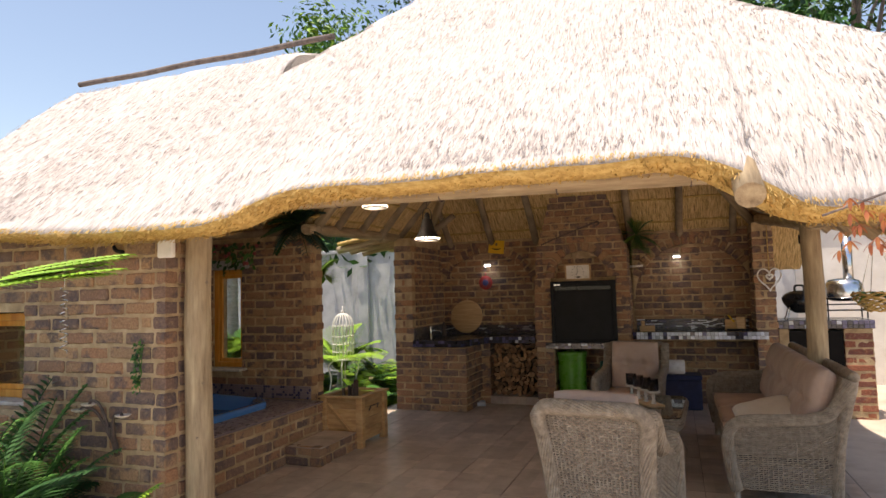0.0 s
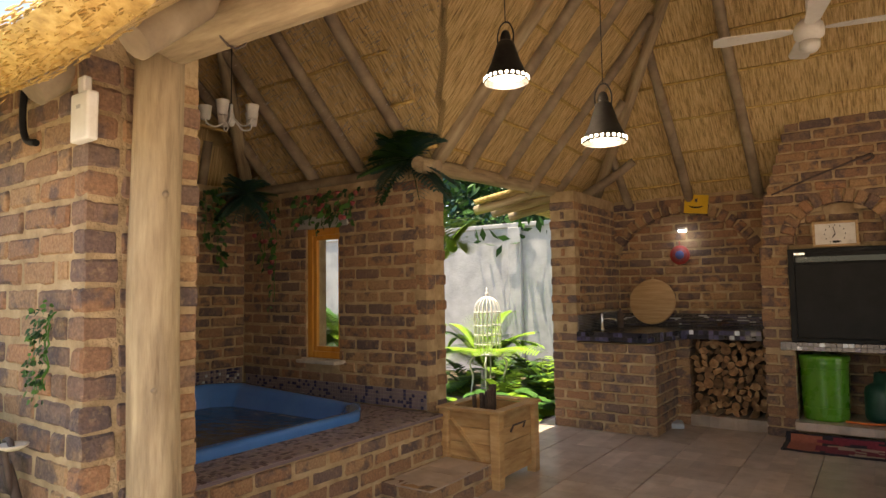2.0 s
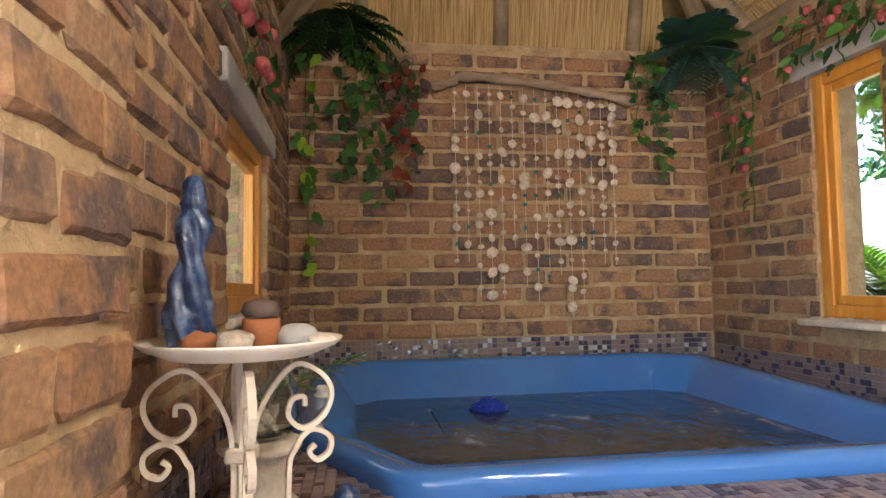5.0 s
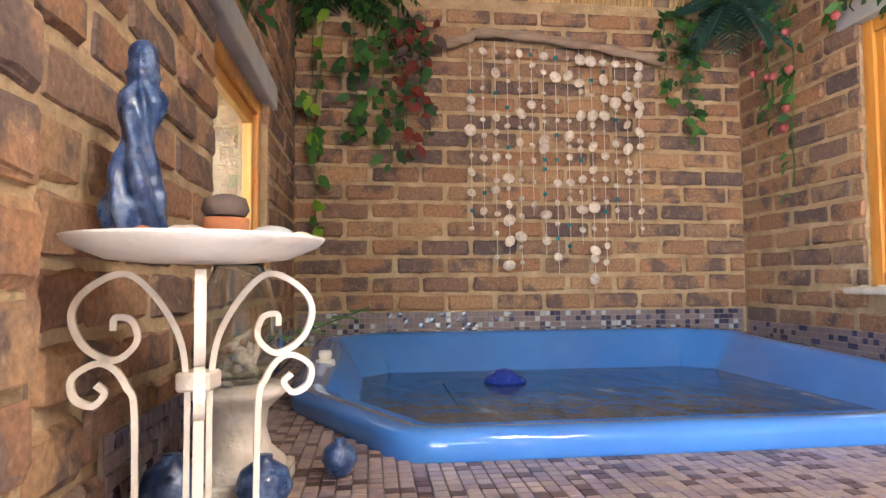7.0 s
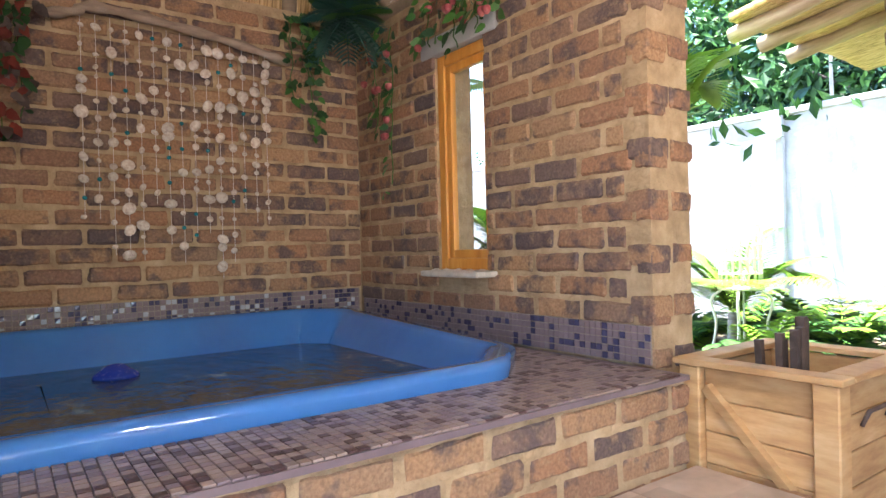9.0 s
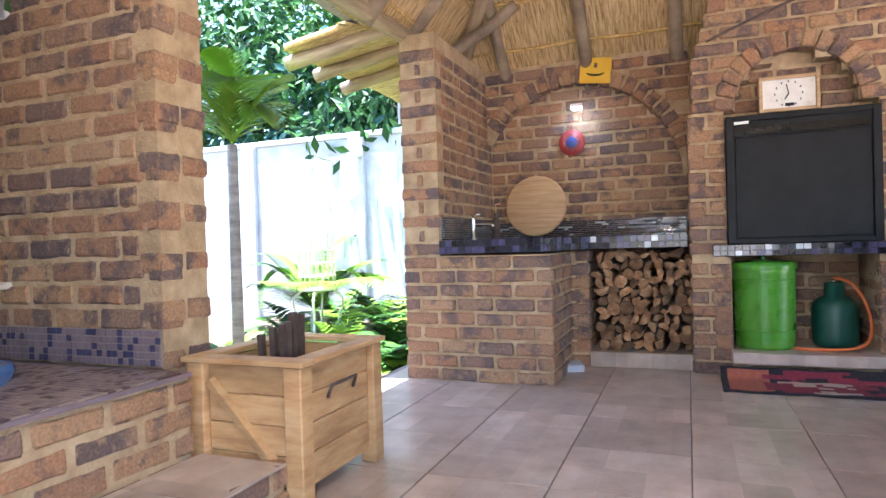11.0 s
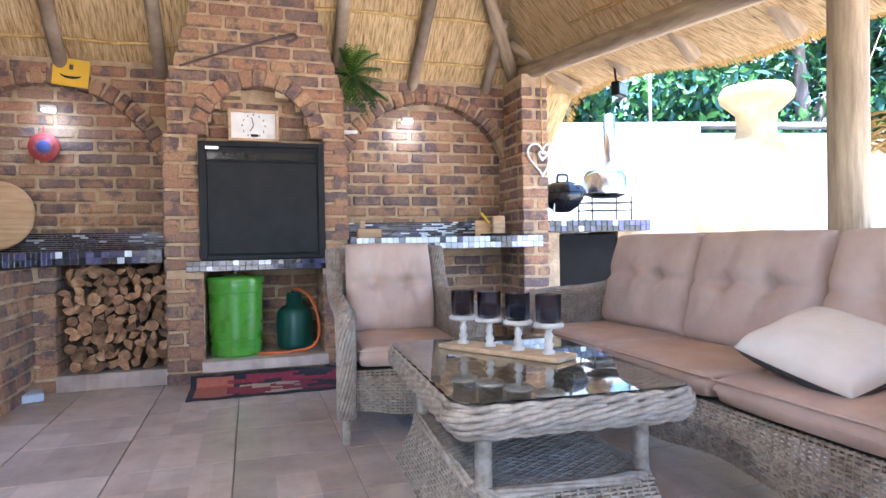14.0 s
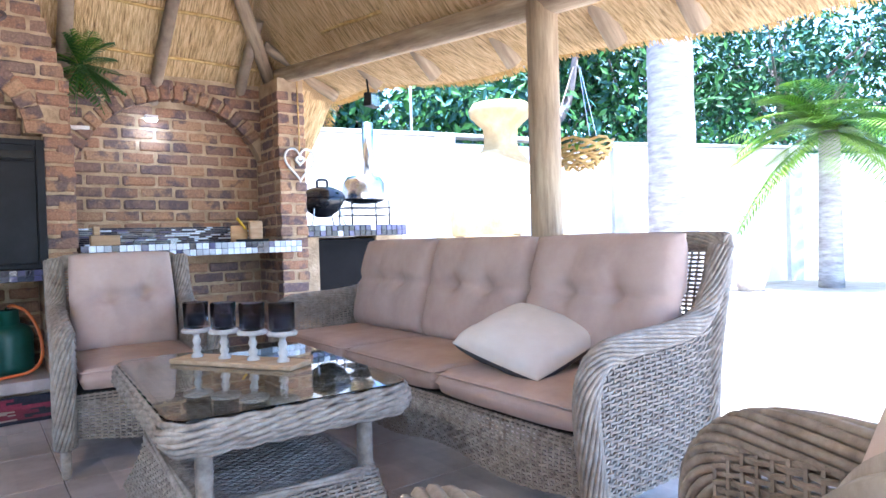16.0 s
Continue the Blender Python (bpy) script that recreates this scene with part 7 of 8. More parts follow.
def palm(at, height, n, L, label, seed, trunk_r=0.1, mats=(2, 1), lean=0.0, rise=(0.15, 1.5)):
    random.seed(seed)
    t = thing("palm_tree", label, "palm", at)
    bm = bmesh.new()
    pts = [(lean * (k / 12) ** 2, 0, height * k / 12) for k in range(13)]
    tube(bm, pts, [trunk_r * (1.15 - 0.25 * k / 12) * (1.04 if k % 2 else 1) for k in range(13)], 12)
    part("trunk", bm, M_PALMTRUNK, t)
    bm = bmesh.new()
    for k in range(n):
        a = 2 * math.pi * k / n + random.uniform(-0.2, 0.2)
        e = random.uniform(*rise)
        frond(bm, (lean, 0, height), (math.cos(a), math.sin(a), e), L * random.uniform(0.8, 1.1), 26, 0.035, L * 0.28, random.uniform(0.35, 0.8), random.randrange(len(mats)))
    part("crown", bm, [M_LEAF[i] for i in mats], t)
    return t


palm((-4.85, 9.2, -0.13), 0.35, 16, 1.35, "young palm with bright arching fronds by the wall", 70, 0.05, (2, 2, 1), rise=(0.8, 3.0))
palm((-4.0, 7.0, -0.13), 1.7, 7, 1.1, "slender palm with sunlit fronds beside the doorway", 71, 0.035, (2,), rise=(1.8, 4.5))
palm((-4.95, 6.6, -0.13), 0.8, 18, 1.1, "small palm outside the narrow window", 75, 0.05, (1, 2), rise=(0.6, 3.0))
palm((-5.6, 7.4, -0.13), 2.1, 14, 1.2, "small palm beside the brick wall", 72, 0.09, (2, 1), rise=(1.2, 4.0))
palm((-5.9, 1.2, -0.13), 1.1, 18, 1.3, "feathery palm outside the tub window", 73, 0.08, (1, 2))
palm((-4.3, 1.3, -0.13), 1.0, 14, 0.9, "small fern palm outside the tub window", 74, 0.06, (1, 2))

# ---- yard to the east ----
pts_wall = [(2.2, 11.2), (4.9, 10.55), (8.1, 9.95), (11.6, 8.7), (16.0, 6.6), (22.0, 2.0)]
for k, ((xa, ya), (xb, yb)) in enumerate(zip(pts_wall, pts_wall[1:])):
    d = Vector((xb - xa, yb - ya, 0))
    w = boxed((0, 0, -0.2), (d.length, 0.16, 2.38 if k % 2 == 0 else 2.30))
    o = tagged(part("wall_yard", w, M_PLASTER), "white plastered boundary wall in full sun", "wall", kind="structure")
    o.matrix_basis = Matrix.Translation((xa, ya, 0)) @ Matrix.Rotation(math.atan2(d.y, d.x), 4, "Z")
    c = boxed((-0.05, -0.05, 2.385), (d.length + 0.05, 0.21, 2.44), 0.01)
    o2 = tagged(part("wall_yard_coping", c, M_CONCRETE), "grey coping on the boundary wall", "coping", kind="structure")
    o2.matrix_basis = o.matrix_basis.copy()
    pl = boxed((-0.14, -0.12, -0.2), (0.14, -0.001, 2.383))
    o3 = tagged(part("wall_yard_pillar", pl, M_CONCRETE), "grey concrete pillar of the boundary wall", "pillar", kind="structure")
    o3.matrix_basis = o.matrix_basis.copy()

tbl = thing("grill_table", "brick stand with a dark tiled top and a black glass door", "stand", (1.652, 8.19, -0.045))
part("brick_side", boxed((0.0, 0.0, 0), (0.10, 0.6, 1.02)), M_MORTAR, tbl)
side_r = part("brick_side", boxed((0.66, 0.0, 0), (0.94, 0.6, 1.02)), M_MORTAR, tbl)
part("back_board", boxed((0.10, 0.5, 0), (0.66, 0.6, 1.02)), M_MORTAR, tbl)
gd = part("glass_door", boxed((0.105, 0.02, 0.06), (0.655, 0.05, 1.0), 0.004), M_DOORGLASS, tbl, "black reflective glass door")
part("tiled_top", boxed((-0.008, -0.03, 1.022), (0.96, 0.65, 1.12), 0.004), M_COUNTER, tbl)
for k in range(18):
    for r in range(2):
        o = part("edge_tile", boxed((-0.008 + 0.054 * k, -0.042, 1.026 + 0.046 * r), (0.04 + 0.054 * k, -0.03, 1.068 + 0.046 * r), 0.002), M_GLASSTILE[random.choices((0, 1, 2), (0.3, 0.6, 0.1))[0]], tbl)
kettle = thing("kettle_grill", "black enamel kettle grill with its lid on, on wire legs", "grill", (1.93, 8.45, 1.077))
part("bowl", lathed([(0, 0.07), (0.06, 0.075), (0.13, 0.12), (0.18, 0.19), (0.195, 0.24), (0.19, 0.242), (0, 0.24)], 36), M_BLACKGLOSS, kettle)
part("lid", lathed([(0.2, 0.243), (0.196, 0.26), (0.17, 0.30), (0.10, 0.335), (0, 0.348)], 36), M_BLACKGLOSS, kettle)
part("lid_handle", tubed(spline([(-0.05, 0, 0.34), (-0.045, 0, 0.395), (0, 0, 0.405), (0.045, 0, 0.395), (0.05, 0, 0.34)], 4), 0.013, 8), M_BLACKGLOSS, kettle)
for a in (0.6, 2.5, 3.75, 5.6):
    part("leg", tubed(spline([(0.15 * math.cos(a), 0.15 * math.sin(a), 0.16), (0.17 * math.cos(a), 0.17 * math.sin(a), 0.06), (0.20 * math.cos(a), 0.20 * math.sin(a), 0.0)], 4), 0.007, 6), M_CHROME, kettle)
steel = thing("steel_oven", "small domed stainless steel oven with a chimney on a rack", "oven", (2.42, 8.57, 1.077))
part("dome", lathed([(0.21, 0.25), (0.215, 0.30), (0.20, 0.40), (0.16, 0.455), (0.08, 0.475), (0, 0.478)], 32), M_CHROME, steel)
part("bowl", lathed([(0, 0.20), (0.12, 0.205), (0.20, 0.23), (0.24, 0.245), (0.24, 0.25), (0, 0.25)], 32), M_CHROME, steel)
part("flue", tubed([(0.06, 0, 0.46), (0.06, 0, 0.62), (0.06, 0, 0.97)], 0.055, 20), M_CHROME, steel)
for z in (0.09, 0.16):
    part("rack_shelf", boxed((-0.24, -0.14, z), (0.24, 0.14, z + 0.008)), M_BLACKSTEEL, steel)
for sx in (-1, 1):
    for sy in (-1, 1):
        part("rack_leg", tubed([(sx * 0.2, sy * 0.12, 0), (sx * 0.2, sy * 0.12, 0.235)], 0.008, 6), M_BLACKSTEEL, steel)
dome = thing("pizza_oven", "cream plastered outdoor oven with a wide chimney pot", "oven", (5.1, 9.55, -0.045))
part("plinth", boxed((-0.75, -0.5, 0), (0.75, 0.5, 1.0), 0.03, 2), M_OVEN, dome)
dm = lathed([(0.76, 1.0), (0.78, 1.25), (0.72, 1.55), (0.55, 1.85), (0.36, 2.05), (0.3, 2.1)], 32)
bmesh.ops.scale(dm, verts=dm.verts, vec=(1, 0.7, 1))
part("dome", dm, M_OVEN, dome)
part("chimney", lathed([(0.28, 2.02), (0.22, 2.2), (0.23, 2.40), (0.40, 2.56), (0.42, 2.64), (0.37, 2.72), (0.2, 2.74), (0, 2.74)], 28), M_OVEN, dome)
part("mouth", boxed((-0.16, -0.56, 0.85), (0.16, -0.42, 1.5), 0.06, 3), M_CONCRETE, dome)
for nm, at, rr in (("terracotta_pot", (6.7, 9.3, -0.045), 0.3), ("terracotta_pot", (9.2, 8.3, -0.045), 0.3)):
    p = thing(nm, "large pale garden pot standing by the wall", "pot", at, group="garden pots")
    part("pot_wall", lathed([(0, 0), (rr * 0.6, 0), (rr * 0.95, 0.35), (rr, 0.55), (rr * 0.85, 0.62), (rr * 0.8, 0.6), (0, 0.55)], 24), M_STONE, p)
bask = thing("hanging_basket", "woven hanging basket with trailing foliage", "basket", (2.0, 5.60, 1.27))
bw = bmesh.new()
for k in range(9):
    z = 0.02 + 0.016 * k
    r = 0.06 + 0.11 * math.sin(min(1.5, (k + 0.6) / 8 * 1.45))
    tube(bw, [(r * (1 + 0.05 * math.sin(i * 2.1 + k)) * math.cos(i * 0.2618), r * (1 + 0.05 * math.sin(i * 2.1 + k)) * math.sin(i * 0.2618), z + 0.012 * math.sin(i * 1.7 + k * 2)) for i in range(24)], 0.008, 5, closed=True)
part("basket_weave", bw, M_STRAW, bask)
for k in range(3):
    a = 2.094 * k
    part("chain", tubed([(0.16 * math.cos(a), 0.16 * math.sin(a), 0.15), (0.02 * math.cos(a), 0.02 * math.sin(a), 0.55)], 0.003, 4), M_CHROME, bask)
bm = bmesh.new()
for k in range(70):
    a = random.uniform(0, 6.28)
    leaf_blade(bm, (0.1 * math.cos(a), 0.1 * math.sin(a), 0.13), (math.cos(a), math.sin(a), random.uniform(0, 1.5)), random.uniform(0.06, 0.13), 0.03, 0.5, mi=random.randrange(2))
part("foliage", bm, [M_LEAF[1], M_LEAF[2]], bask)
pole_hook = part("hook_rod", tubed([(0, 0, 0.55), (0, 0, 0.62)], 0.004, 5), M_CHROME, bask)
tagpt = thing("flood_light", "small dark flood light under the eave", "light", (1.86, 7.45, 1.98), 30)
part("head", boxed((-0.07, -0.03, -0.05), (0.07, 0.03, 0.05), 0.008, 2), M_BLACKSTEEL, tagpt)
part("glass_face", boxed((-0.06, -0.034, -0.04), (0.06, -0.031, 0.04)), M_CHROME, tagpt)
part("bracket", tubed([(0, 0.02, 0.03), (0, 0.04, 0.2)], 0.008, 6), M_BLACKSTEEL, tagpt)


def tree(at, height, spread, label, seed, leaves=2600, size=0.16, mats=(0, 0, 1), trunk=0.14):
    """A broad-leaved tree: tapered trunk, limbs, and clumps of leaves with gaps."""
    random.seed(seed)
    t = thing("tree", label, "tree", at)
    bm = bmesh.new()
    tube(bm, spline([(0, 0, -0.2), (0.1, 0.05, height * 0.25), (-0.05, 0.1, height * 0.55), (0.1, 0, height * 0.8)], 4), [trunk * (1 - 0.06 * k) for k in range(13)], 10)
    tips = []
    for k in range(11):
        a = random.uniform(0, 6.28)
        z0 = height * random.uniform(0.28, 0.6)
        r = spread * random.uniform(0.45, 0.95)
        tip = Vector((r * math.cos(a), r * math.sin(a), z0 + height * random.uniform(0.05, 0.4)))
        tube(bm, spline([(0, 0, z0), tuple(tip * 0.5 + Vector((0, 0, z0 * 0.55))), tuple(tip)], 4), [trunk * 0.5 * (1 - 0.1 * k2) for k2 in range(9)], 6)
        tips.append(tip)
    part("trunk", bm, M_TREETRUNK, t)
    clumps = [(tp + Vector((random.uniform(-1, 1), random.uniform(-1, 1), random.uniform(-0.6, 0.8))) * spread * 0.3, spread * random.uniform(0.2, 0.42)) for tp in tips for _ in range(3)]
    clumps += [(Vector((random.uniform(-0.5, 0.5) * spread, random.uniform(-0.5, 0.5) * spread, height * random.uniform(0.3, 1.0))), spread * random.uniform(0.25, 0.4)) for _ in range(10)]
    v, f, mi = [], [], []
    for k in range(leaves):
        c, r = random.choice(clumps)
        d = Vector((random.gauss(0, 1), random.gauss(0, 1), random.gauss(0, 1))).normalized()
        p = c + d * r * random.uniform(0.55, 1.05)
        n = (d + Vector((random.uniform(-0.7, 0.7), random.uniform(-0.7, 0.7), random.uniform(-0.2, 0.9)))).normalized()
        a = n.orthogonal().normalized()
        a = (a * math.cos(k) + n.cross(a) * math.sin(k))
        b = n.cross(a)
        s = size * random.uniform(0.6, 1.3)
        i = len(v)
        v += [p - a * s, p + b * s * 0.4 + n * s * 0.1, p + a * s, p - b * s * 0.4 + n * s * 0.1]
        f.append((i, i + 1, i + 2, i + 3))
        mi.append(random.randrange(len(mats)))
    raw("crown", v, f, [M_LEAF[i] for i in mats], t, mats=mi)
    return t


TREES = [(-9.5, 14.0, 6.5, 2.6, (0, 1)), (-6.6, 13.2, 5.2, 2.2, (0, 3, 1)), (-4.3, 13.0, 5.0, 2.0, (0, 0, 1)), (-2.0, 14.2, 8.0, 3.0, (1, 1, 2)), (-5.0, 16.5, 9.0, 3.4, (1, 2, 1)), (0.5, 14.5, 6.5, 2.6, (0, 3)),
         (3.2, 13.2, 5.2, 2.2, (0, 3, 1)), (5.8, 13.4, 4.6, 2.3, (0, 1, 3)), (8.8, 13.0, 5.6, 2.6, (0, 3, 1)), (4.5, 15.5, 11.0, 2.8, (1, 1, 0)), (-8.4, 16.5, 10.4, 2.6, (2, 1, 1)), (-6.0, 17.5, 11.4, 2.8, (1, 1, 0)), (12.0, 12.2, 7.0, 3.0, (0, 0, 1)), (15.5, 10.5, 7.5, 3.2, (0, 0, 3)), (19.0, 8.0, 7.0, 3.0, (0, 1)), (7.5, 17.0, 11.5, 3.4, (1, 0))]
for k, (x, y, h, s, mset) in enumerate(TREES):
    tree((x, y, -0.13), h, s, "tall leafy green tree behind the garden wall", 100 + k, 6500, 0.115, mset)
palm((6.95, 8.2, -0.05), 5.6, 22, 1.9, "tall palm with a smooth pale ringed trunk", 80, 0.29, (1, 2))
palm((10.4, 7.6, -0.05), 2.5, 46, 1.7, "bushy palm with light green fronds by the wall", 81, 0.16, (2, 2, 1), rise=(-0.4, 1.6))
palm((12.8, 6.0, -0.05), 2.8, 44, 1.8, "bushy palm with light green fronds by the wall", 82, 0.16, (2, 2, 1), rise=(-0.4, 1.6))
random.seed(90)
tr2 = thing("bare_tree", "dark forked tree trunk rising behind the wall", "tree", (7.6, 11.2, -0.1))
part("trunk", tubed(spline([(0, 0, 0), (0.05, 0, 1.8), (0.0, 0, 2.8), (-0.1, 0, 4.2)], 5), [0.16 - 0.005 * k for k in range(16)], 10), M_TREETRUNK, tr2)
part("limb", tubed(spline([(0.02, 0, 2.3), (0.3, 0, 2.9), (0.75, 0, 3.5), (1.0, 0, 4.4)], 5), [0.12 - 0.004 * k for k in range(16)], 10), M_TREETRUNK, tr2)
for k, (x, y) in enumerate(((-4.85, 11.4), (4.6, 10.9), (9.7, 9.6))):
    fp = thing("fence_pole", "thin pale metal pole of the electric fence on the wall", "pole", (x, y, 2.44 - 0.2), group="fence poles")
    part("pole", tubed([(0, 0, 0), (0, 0, 1.6)], 0.022, 8), M_CONCRETE, fp)
hedge_v, hedge_f, hedge_m = [], [], []
random.seed(95)
for k in range(17000):
    x = random.uniform(-12, 20)
    yb = 11.9 if x < 2.2 else 11.9 - (x - 2.2) * (0.24 if x < 9 else 0.30)
    p = Vector((x, yb + random.uniform(0, 0.9), random.uniform(1.5, 3.0 + 0.8 * noise.noise((x * 0.6, 0, 3)) + 0.4 * noise.noise((x * 2.1, 5, 3)))))
    n = Vector((random.gauss(0, 1), random.gauss(-0.6, 1), random.gauss(0.3, 1))).normalized()
    a = n.orthogonal().normalized()
    b = n.cross(a)
    s = random.uniform(0.05, 0.11)
    i = len(hedge_v)
    hedge_v += [p - a * s, p + b * s * 0.45, p + a * s, p - b * s * 0.45]
    hedge_f.append((i, i + 1, i + 2, i + 3))
    hedge_m.append(random.randrange(3))
tagged(raw("hedge", hedge_v, hedge_f, [M_LEAF[0], M_LEAF[1], M_LEAF[3]], mats=hedge_m), "dense dark green hedge behind the garden wall", "hedge", kind="stuff")

# ---- straw of the thatch ----
random.seed(120)
v, f, mi = [], [], []


def straw(p, d, L, r, m):
    d = Vector(d).normalized()
    a = d.orthogonal().normalized()
    b = d.cross(a)
    i = len(v)
    for q in (p, p + d * L):
        for k in range(3):
            ang = 2.094 * k
            v.append(q + (a * math.cos(ang) + b * math.sin(ang)) * r)
    for k in range(3):
        f.append((i + k, i + (k + 1) % 3, i + 3 + (k + 1) % 3, i + 3 + k))
        mi.append(m)
    f.append((i + 3, i + 4, i + 5))
    mi.append(m)


for k in range(9000):
    x = random.uniform(-4.8, 2.1)
    t = random.random()
    z0 = under(x, 2.50)[0]
    p = Vector((x, 2.52 - 0.14 * t, z0 + 0.005 + 0.06 * t + random.uniform(-0.01, 0.02)))
    straw(p, (random.uniform(-0.35, 0.35), -0.8, -0.75 + random.uniform(-0.3, 0.4)), random.uniform(0.010, 0.032), random.uniform(0.0015, 0.003), 0)
for k in range(2500):
    y = random.uniform(2.6, 8.8)
    t = random.random()
    xr = x_right(y)
    p = Vector((xr - 0.02 + 0.12 * t, y, under(xr, y)[0] + 0.005 + 0.05 * t))
    straw(p, (0.8, random.uniform(-0.35, 0.35), -0.75), random.uniform(0.02, 0.06), random.uniform(0.002, 0.0035), 0)
tagged(raw("eave_straw", v, f, [M_STRAW, M_STRAW_GREY], mats=mi), "golden cut reed ends along the eave", "thatch", kind="stuff")
v, f, mi = [], [], []
for k in range(22000):
    x, y = random.uniform(-4.9, 2.0), 2.58 + 3.0 * random.random() ** 1.4
    z = top_z(x, y)
    p = Vector((x, y - 0.10, z + 0.055 + random.uniform(0.0, 0.022)))
    straw(p, (random.uniform(-0.25, 0.25), -0.75, -0.66), random.uniform(0.02, 0.055), random.uniform(0.001, 0.0024), 1)
tagged(raw("roof_straw", v, f, [M_STRAW, M_STRAW_GREY], mats=mi), "weathered grey reed ends on the thatch", "thatch", kind="stuff")
for k in range(6):
    x = -1.85 + 0.62 * k
    tw = tubed([(0.06 * math.cos(a), 0.10 * math.cos(a + 0.5) * 0.25, 0.088 * math.sin(a)) for a in np.linspace(0, 6.283, 15)[:-1]], 0.004, 5, closed=True)
    bmesh.ops.rotate(tw, verts=tw.verts, cent=(0, 0, 0), matrix=Matrix.Rotation(radians(70), 3, "Z"))
    o = part("beam_binding", tw, M_CLAYPOT)
    o.matrix_basis = pose(x, 2.95, 2.115 - 0.0185 * k * 0.62)
    tagged(o, "dark wire binding twisted round the pole beam", "binding", group="beam bindings")

for z, a, r in ((1.02, -0.55, 0.014), (0.70, -1.0, 0.012), (1.62, -0.2, 0.016), (1.28, -1.5, 0.010)):
    kn = lathed([(0, 0.002), (r * 0.3, 0.0025), (r * 0.45, 0.001), (r * 0.7, -0.004)], 14)
    o = part("post_knot", kn, M_LOG_DARK)
    rr = 0.079 - 0.004 * (z - 1)
    d = Vector((math.cos(a), math.sin(a), 0))
    o.matrix_basis = Matrix.Translation(Vector((-2.215, 2.935, z)) + d * rr) @ d.to_track_quat("Z", "Y").to_matrix().to_4x4()
    tagged(o, "dark knot in the pine post", "knot", kind="structure")


# ---- bricks, last ----
def brick_variants(n, length=0.235, depth=0.10, height=0.073):
    out = []
    for k in range(n):
        bm = bmesh.new()
        box(bm, (0, 0, 0), (length, depth, height))
        for v in bm.verts:
            v.co += Vector((random.uniform(-0.004, 0.004), random.uniform(-0.004, 0.004), random.uniform(-0.0035, 0.0035)))
        bmesh.ops.bevel(bm, geom=list(bm.edges), offset=random.uniform(0.006, 0.011), segments=1, affect="EDGES")
        long_edges = [e for e in bm.edges if e.calc_length() > 0.15]
        bmesh.ops.subdivide_edges(bm, edges=long_edges, cuts=3)
        for v in bm.verts:
            v.co += Vector((random.uniform(-0.003, 0.003), random.uniform(-0.003, 0.002), random.uniform(-0.0032, 0.0032)))
        bmesh.ops.recalc_face_normals(bm, faces=bm.faces)
        me = bpy.data.meshes.new("brick")
        bm.to_mesh(me)
        bm.free()
        out.append(me)
    return out


random.seed(11)
BRICKS = brick_variants(16)
for me in BRICKS:
    me.materials.append(M_BRICK)
RED_BRICKS = brick_variants(4)
for me in RED_BRICKS:
    me.materials.append(M_REDBRICK)


def lay(parent, p, u, nrm, length, z, meshes, height=None):
    """One brick: its outer lower corner at p, running along u, with its face towards nrm."""
    o = bpy.data.objects.new("brick", random.choice(meshes))
    scene.collection.objects.link(o)
    inward = -Vector(nrm)
    uu = Vector(u)
    m = Matrix(((uu.x, inward.x, 0, p[0]), (uu.y, inward.y, 0, p[1]), (0, 0, 1, z), (0, 0, 0, 1)))
    m = m @ Matrix.Rotation(random.uniform(-0.008, 0.008), 4, "Y") @ Matrix.Translation((0, random.uniform(-0.005, 0.004), 0))
    o.parent = parent
    o.matrix_basis = m @ Matrix.Diagonal((length / 0.235, 1, (height or 0.073) / 0.073, 1))
    return o


def lay_face(parent, p0, p1, nrm, z0, z1, openings=(), ends=(None, None), start=0, meshes=None, skip=None, stretch=0.247):
    """Running-bond face from p0 to p1 (x, y); ends: which courses (0, 1) stand back for the next face's header."""
    p0, p1 = Vector(p0), Vector(p1)
    L = (p1 - p0).length
    u = (p1 - p0) / L
    # a left-handed face would turn the brick inside out: run it the other way
    if u.x * -nrm[1] - u.y * -nrm[0] < 0:
        openings = [(L - b, L - a, c, d) for a, b, c, d in openings]
        ends = ends[::-1]
        p0, p1, u = p1, p0, -u
    c = 0
    z = z0
    while z + 0.06 <= z1:
        spans = [(0.112 if ends[0] == c % 2 else 0.0, L - (0.112 if ends[1] == c % 2 else 0.0))]
        for a, b, lo, hi in openings:
            if z + 0.07 > lo and z + 0.01 < hi:
                nxt = []
                for s, e in spans:
                    if b <= s or a >= e:
                        nxt.append((s, e))
                    else:
                        if a - s > 0.03:
                            nxt.append((s, a))
                        if e - b > 0.03:
                            nxt.append((b, e))
                spans = nxt
        for s, e in spans:
            x = s
            off = stretch * (0.5 if (c + start) % 2 else 1.0)
            while x < e - 0.025:
                n = (math.floor((x - off % stretch) / stretch + 1e-6) + 1) * stretch + off % stretch
                if n - x < 0.05:
                    n += stretch
                n = min(n, e + 0.017)
                if e - n < 0.05:
                    n = e + 0.017
                ln = n - x - 0.017
                if ln > 0.02 and not (skip and skip(x + ln / 2, z + 0.04)):
                    q = p0 + u * x
                    lay(parent, q, u, nrm, ln * random.uniform(0.985, 1.0), z + random.uniform(-0.002, 0.002), meshes or BRICKS)
                x = n
        z += CH
        c += 1


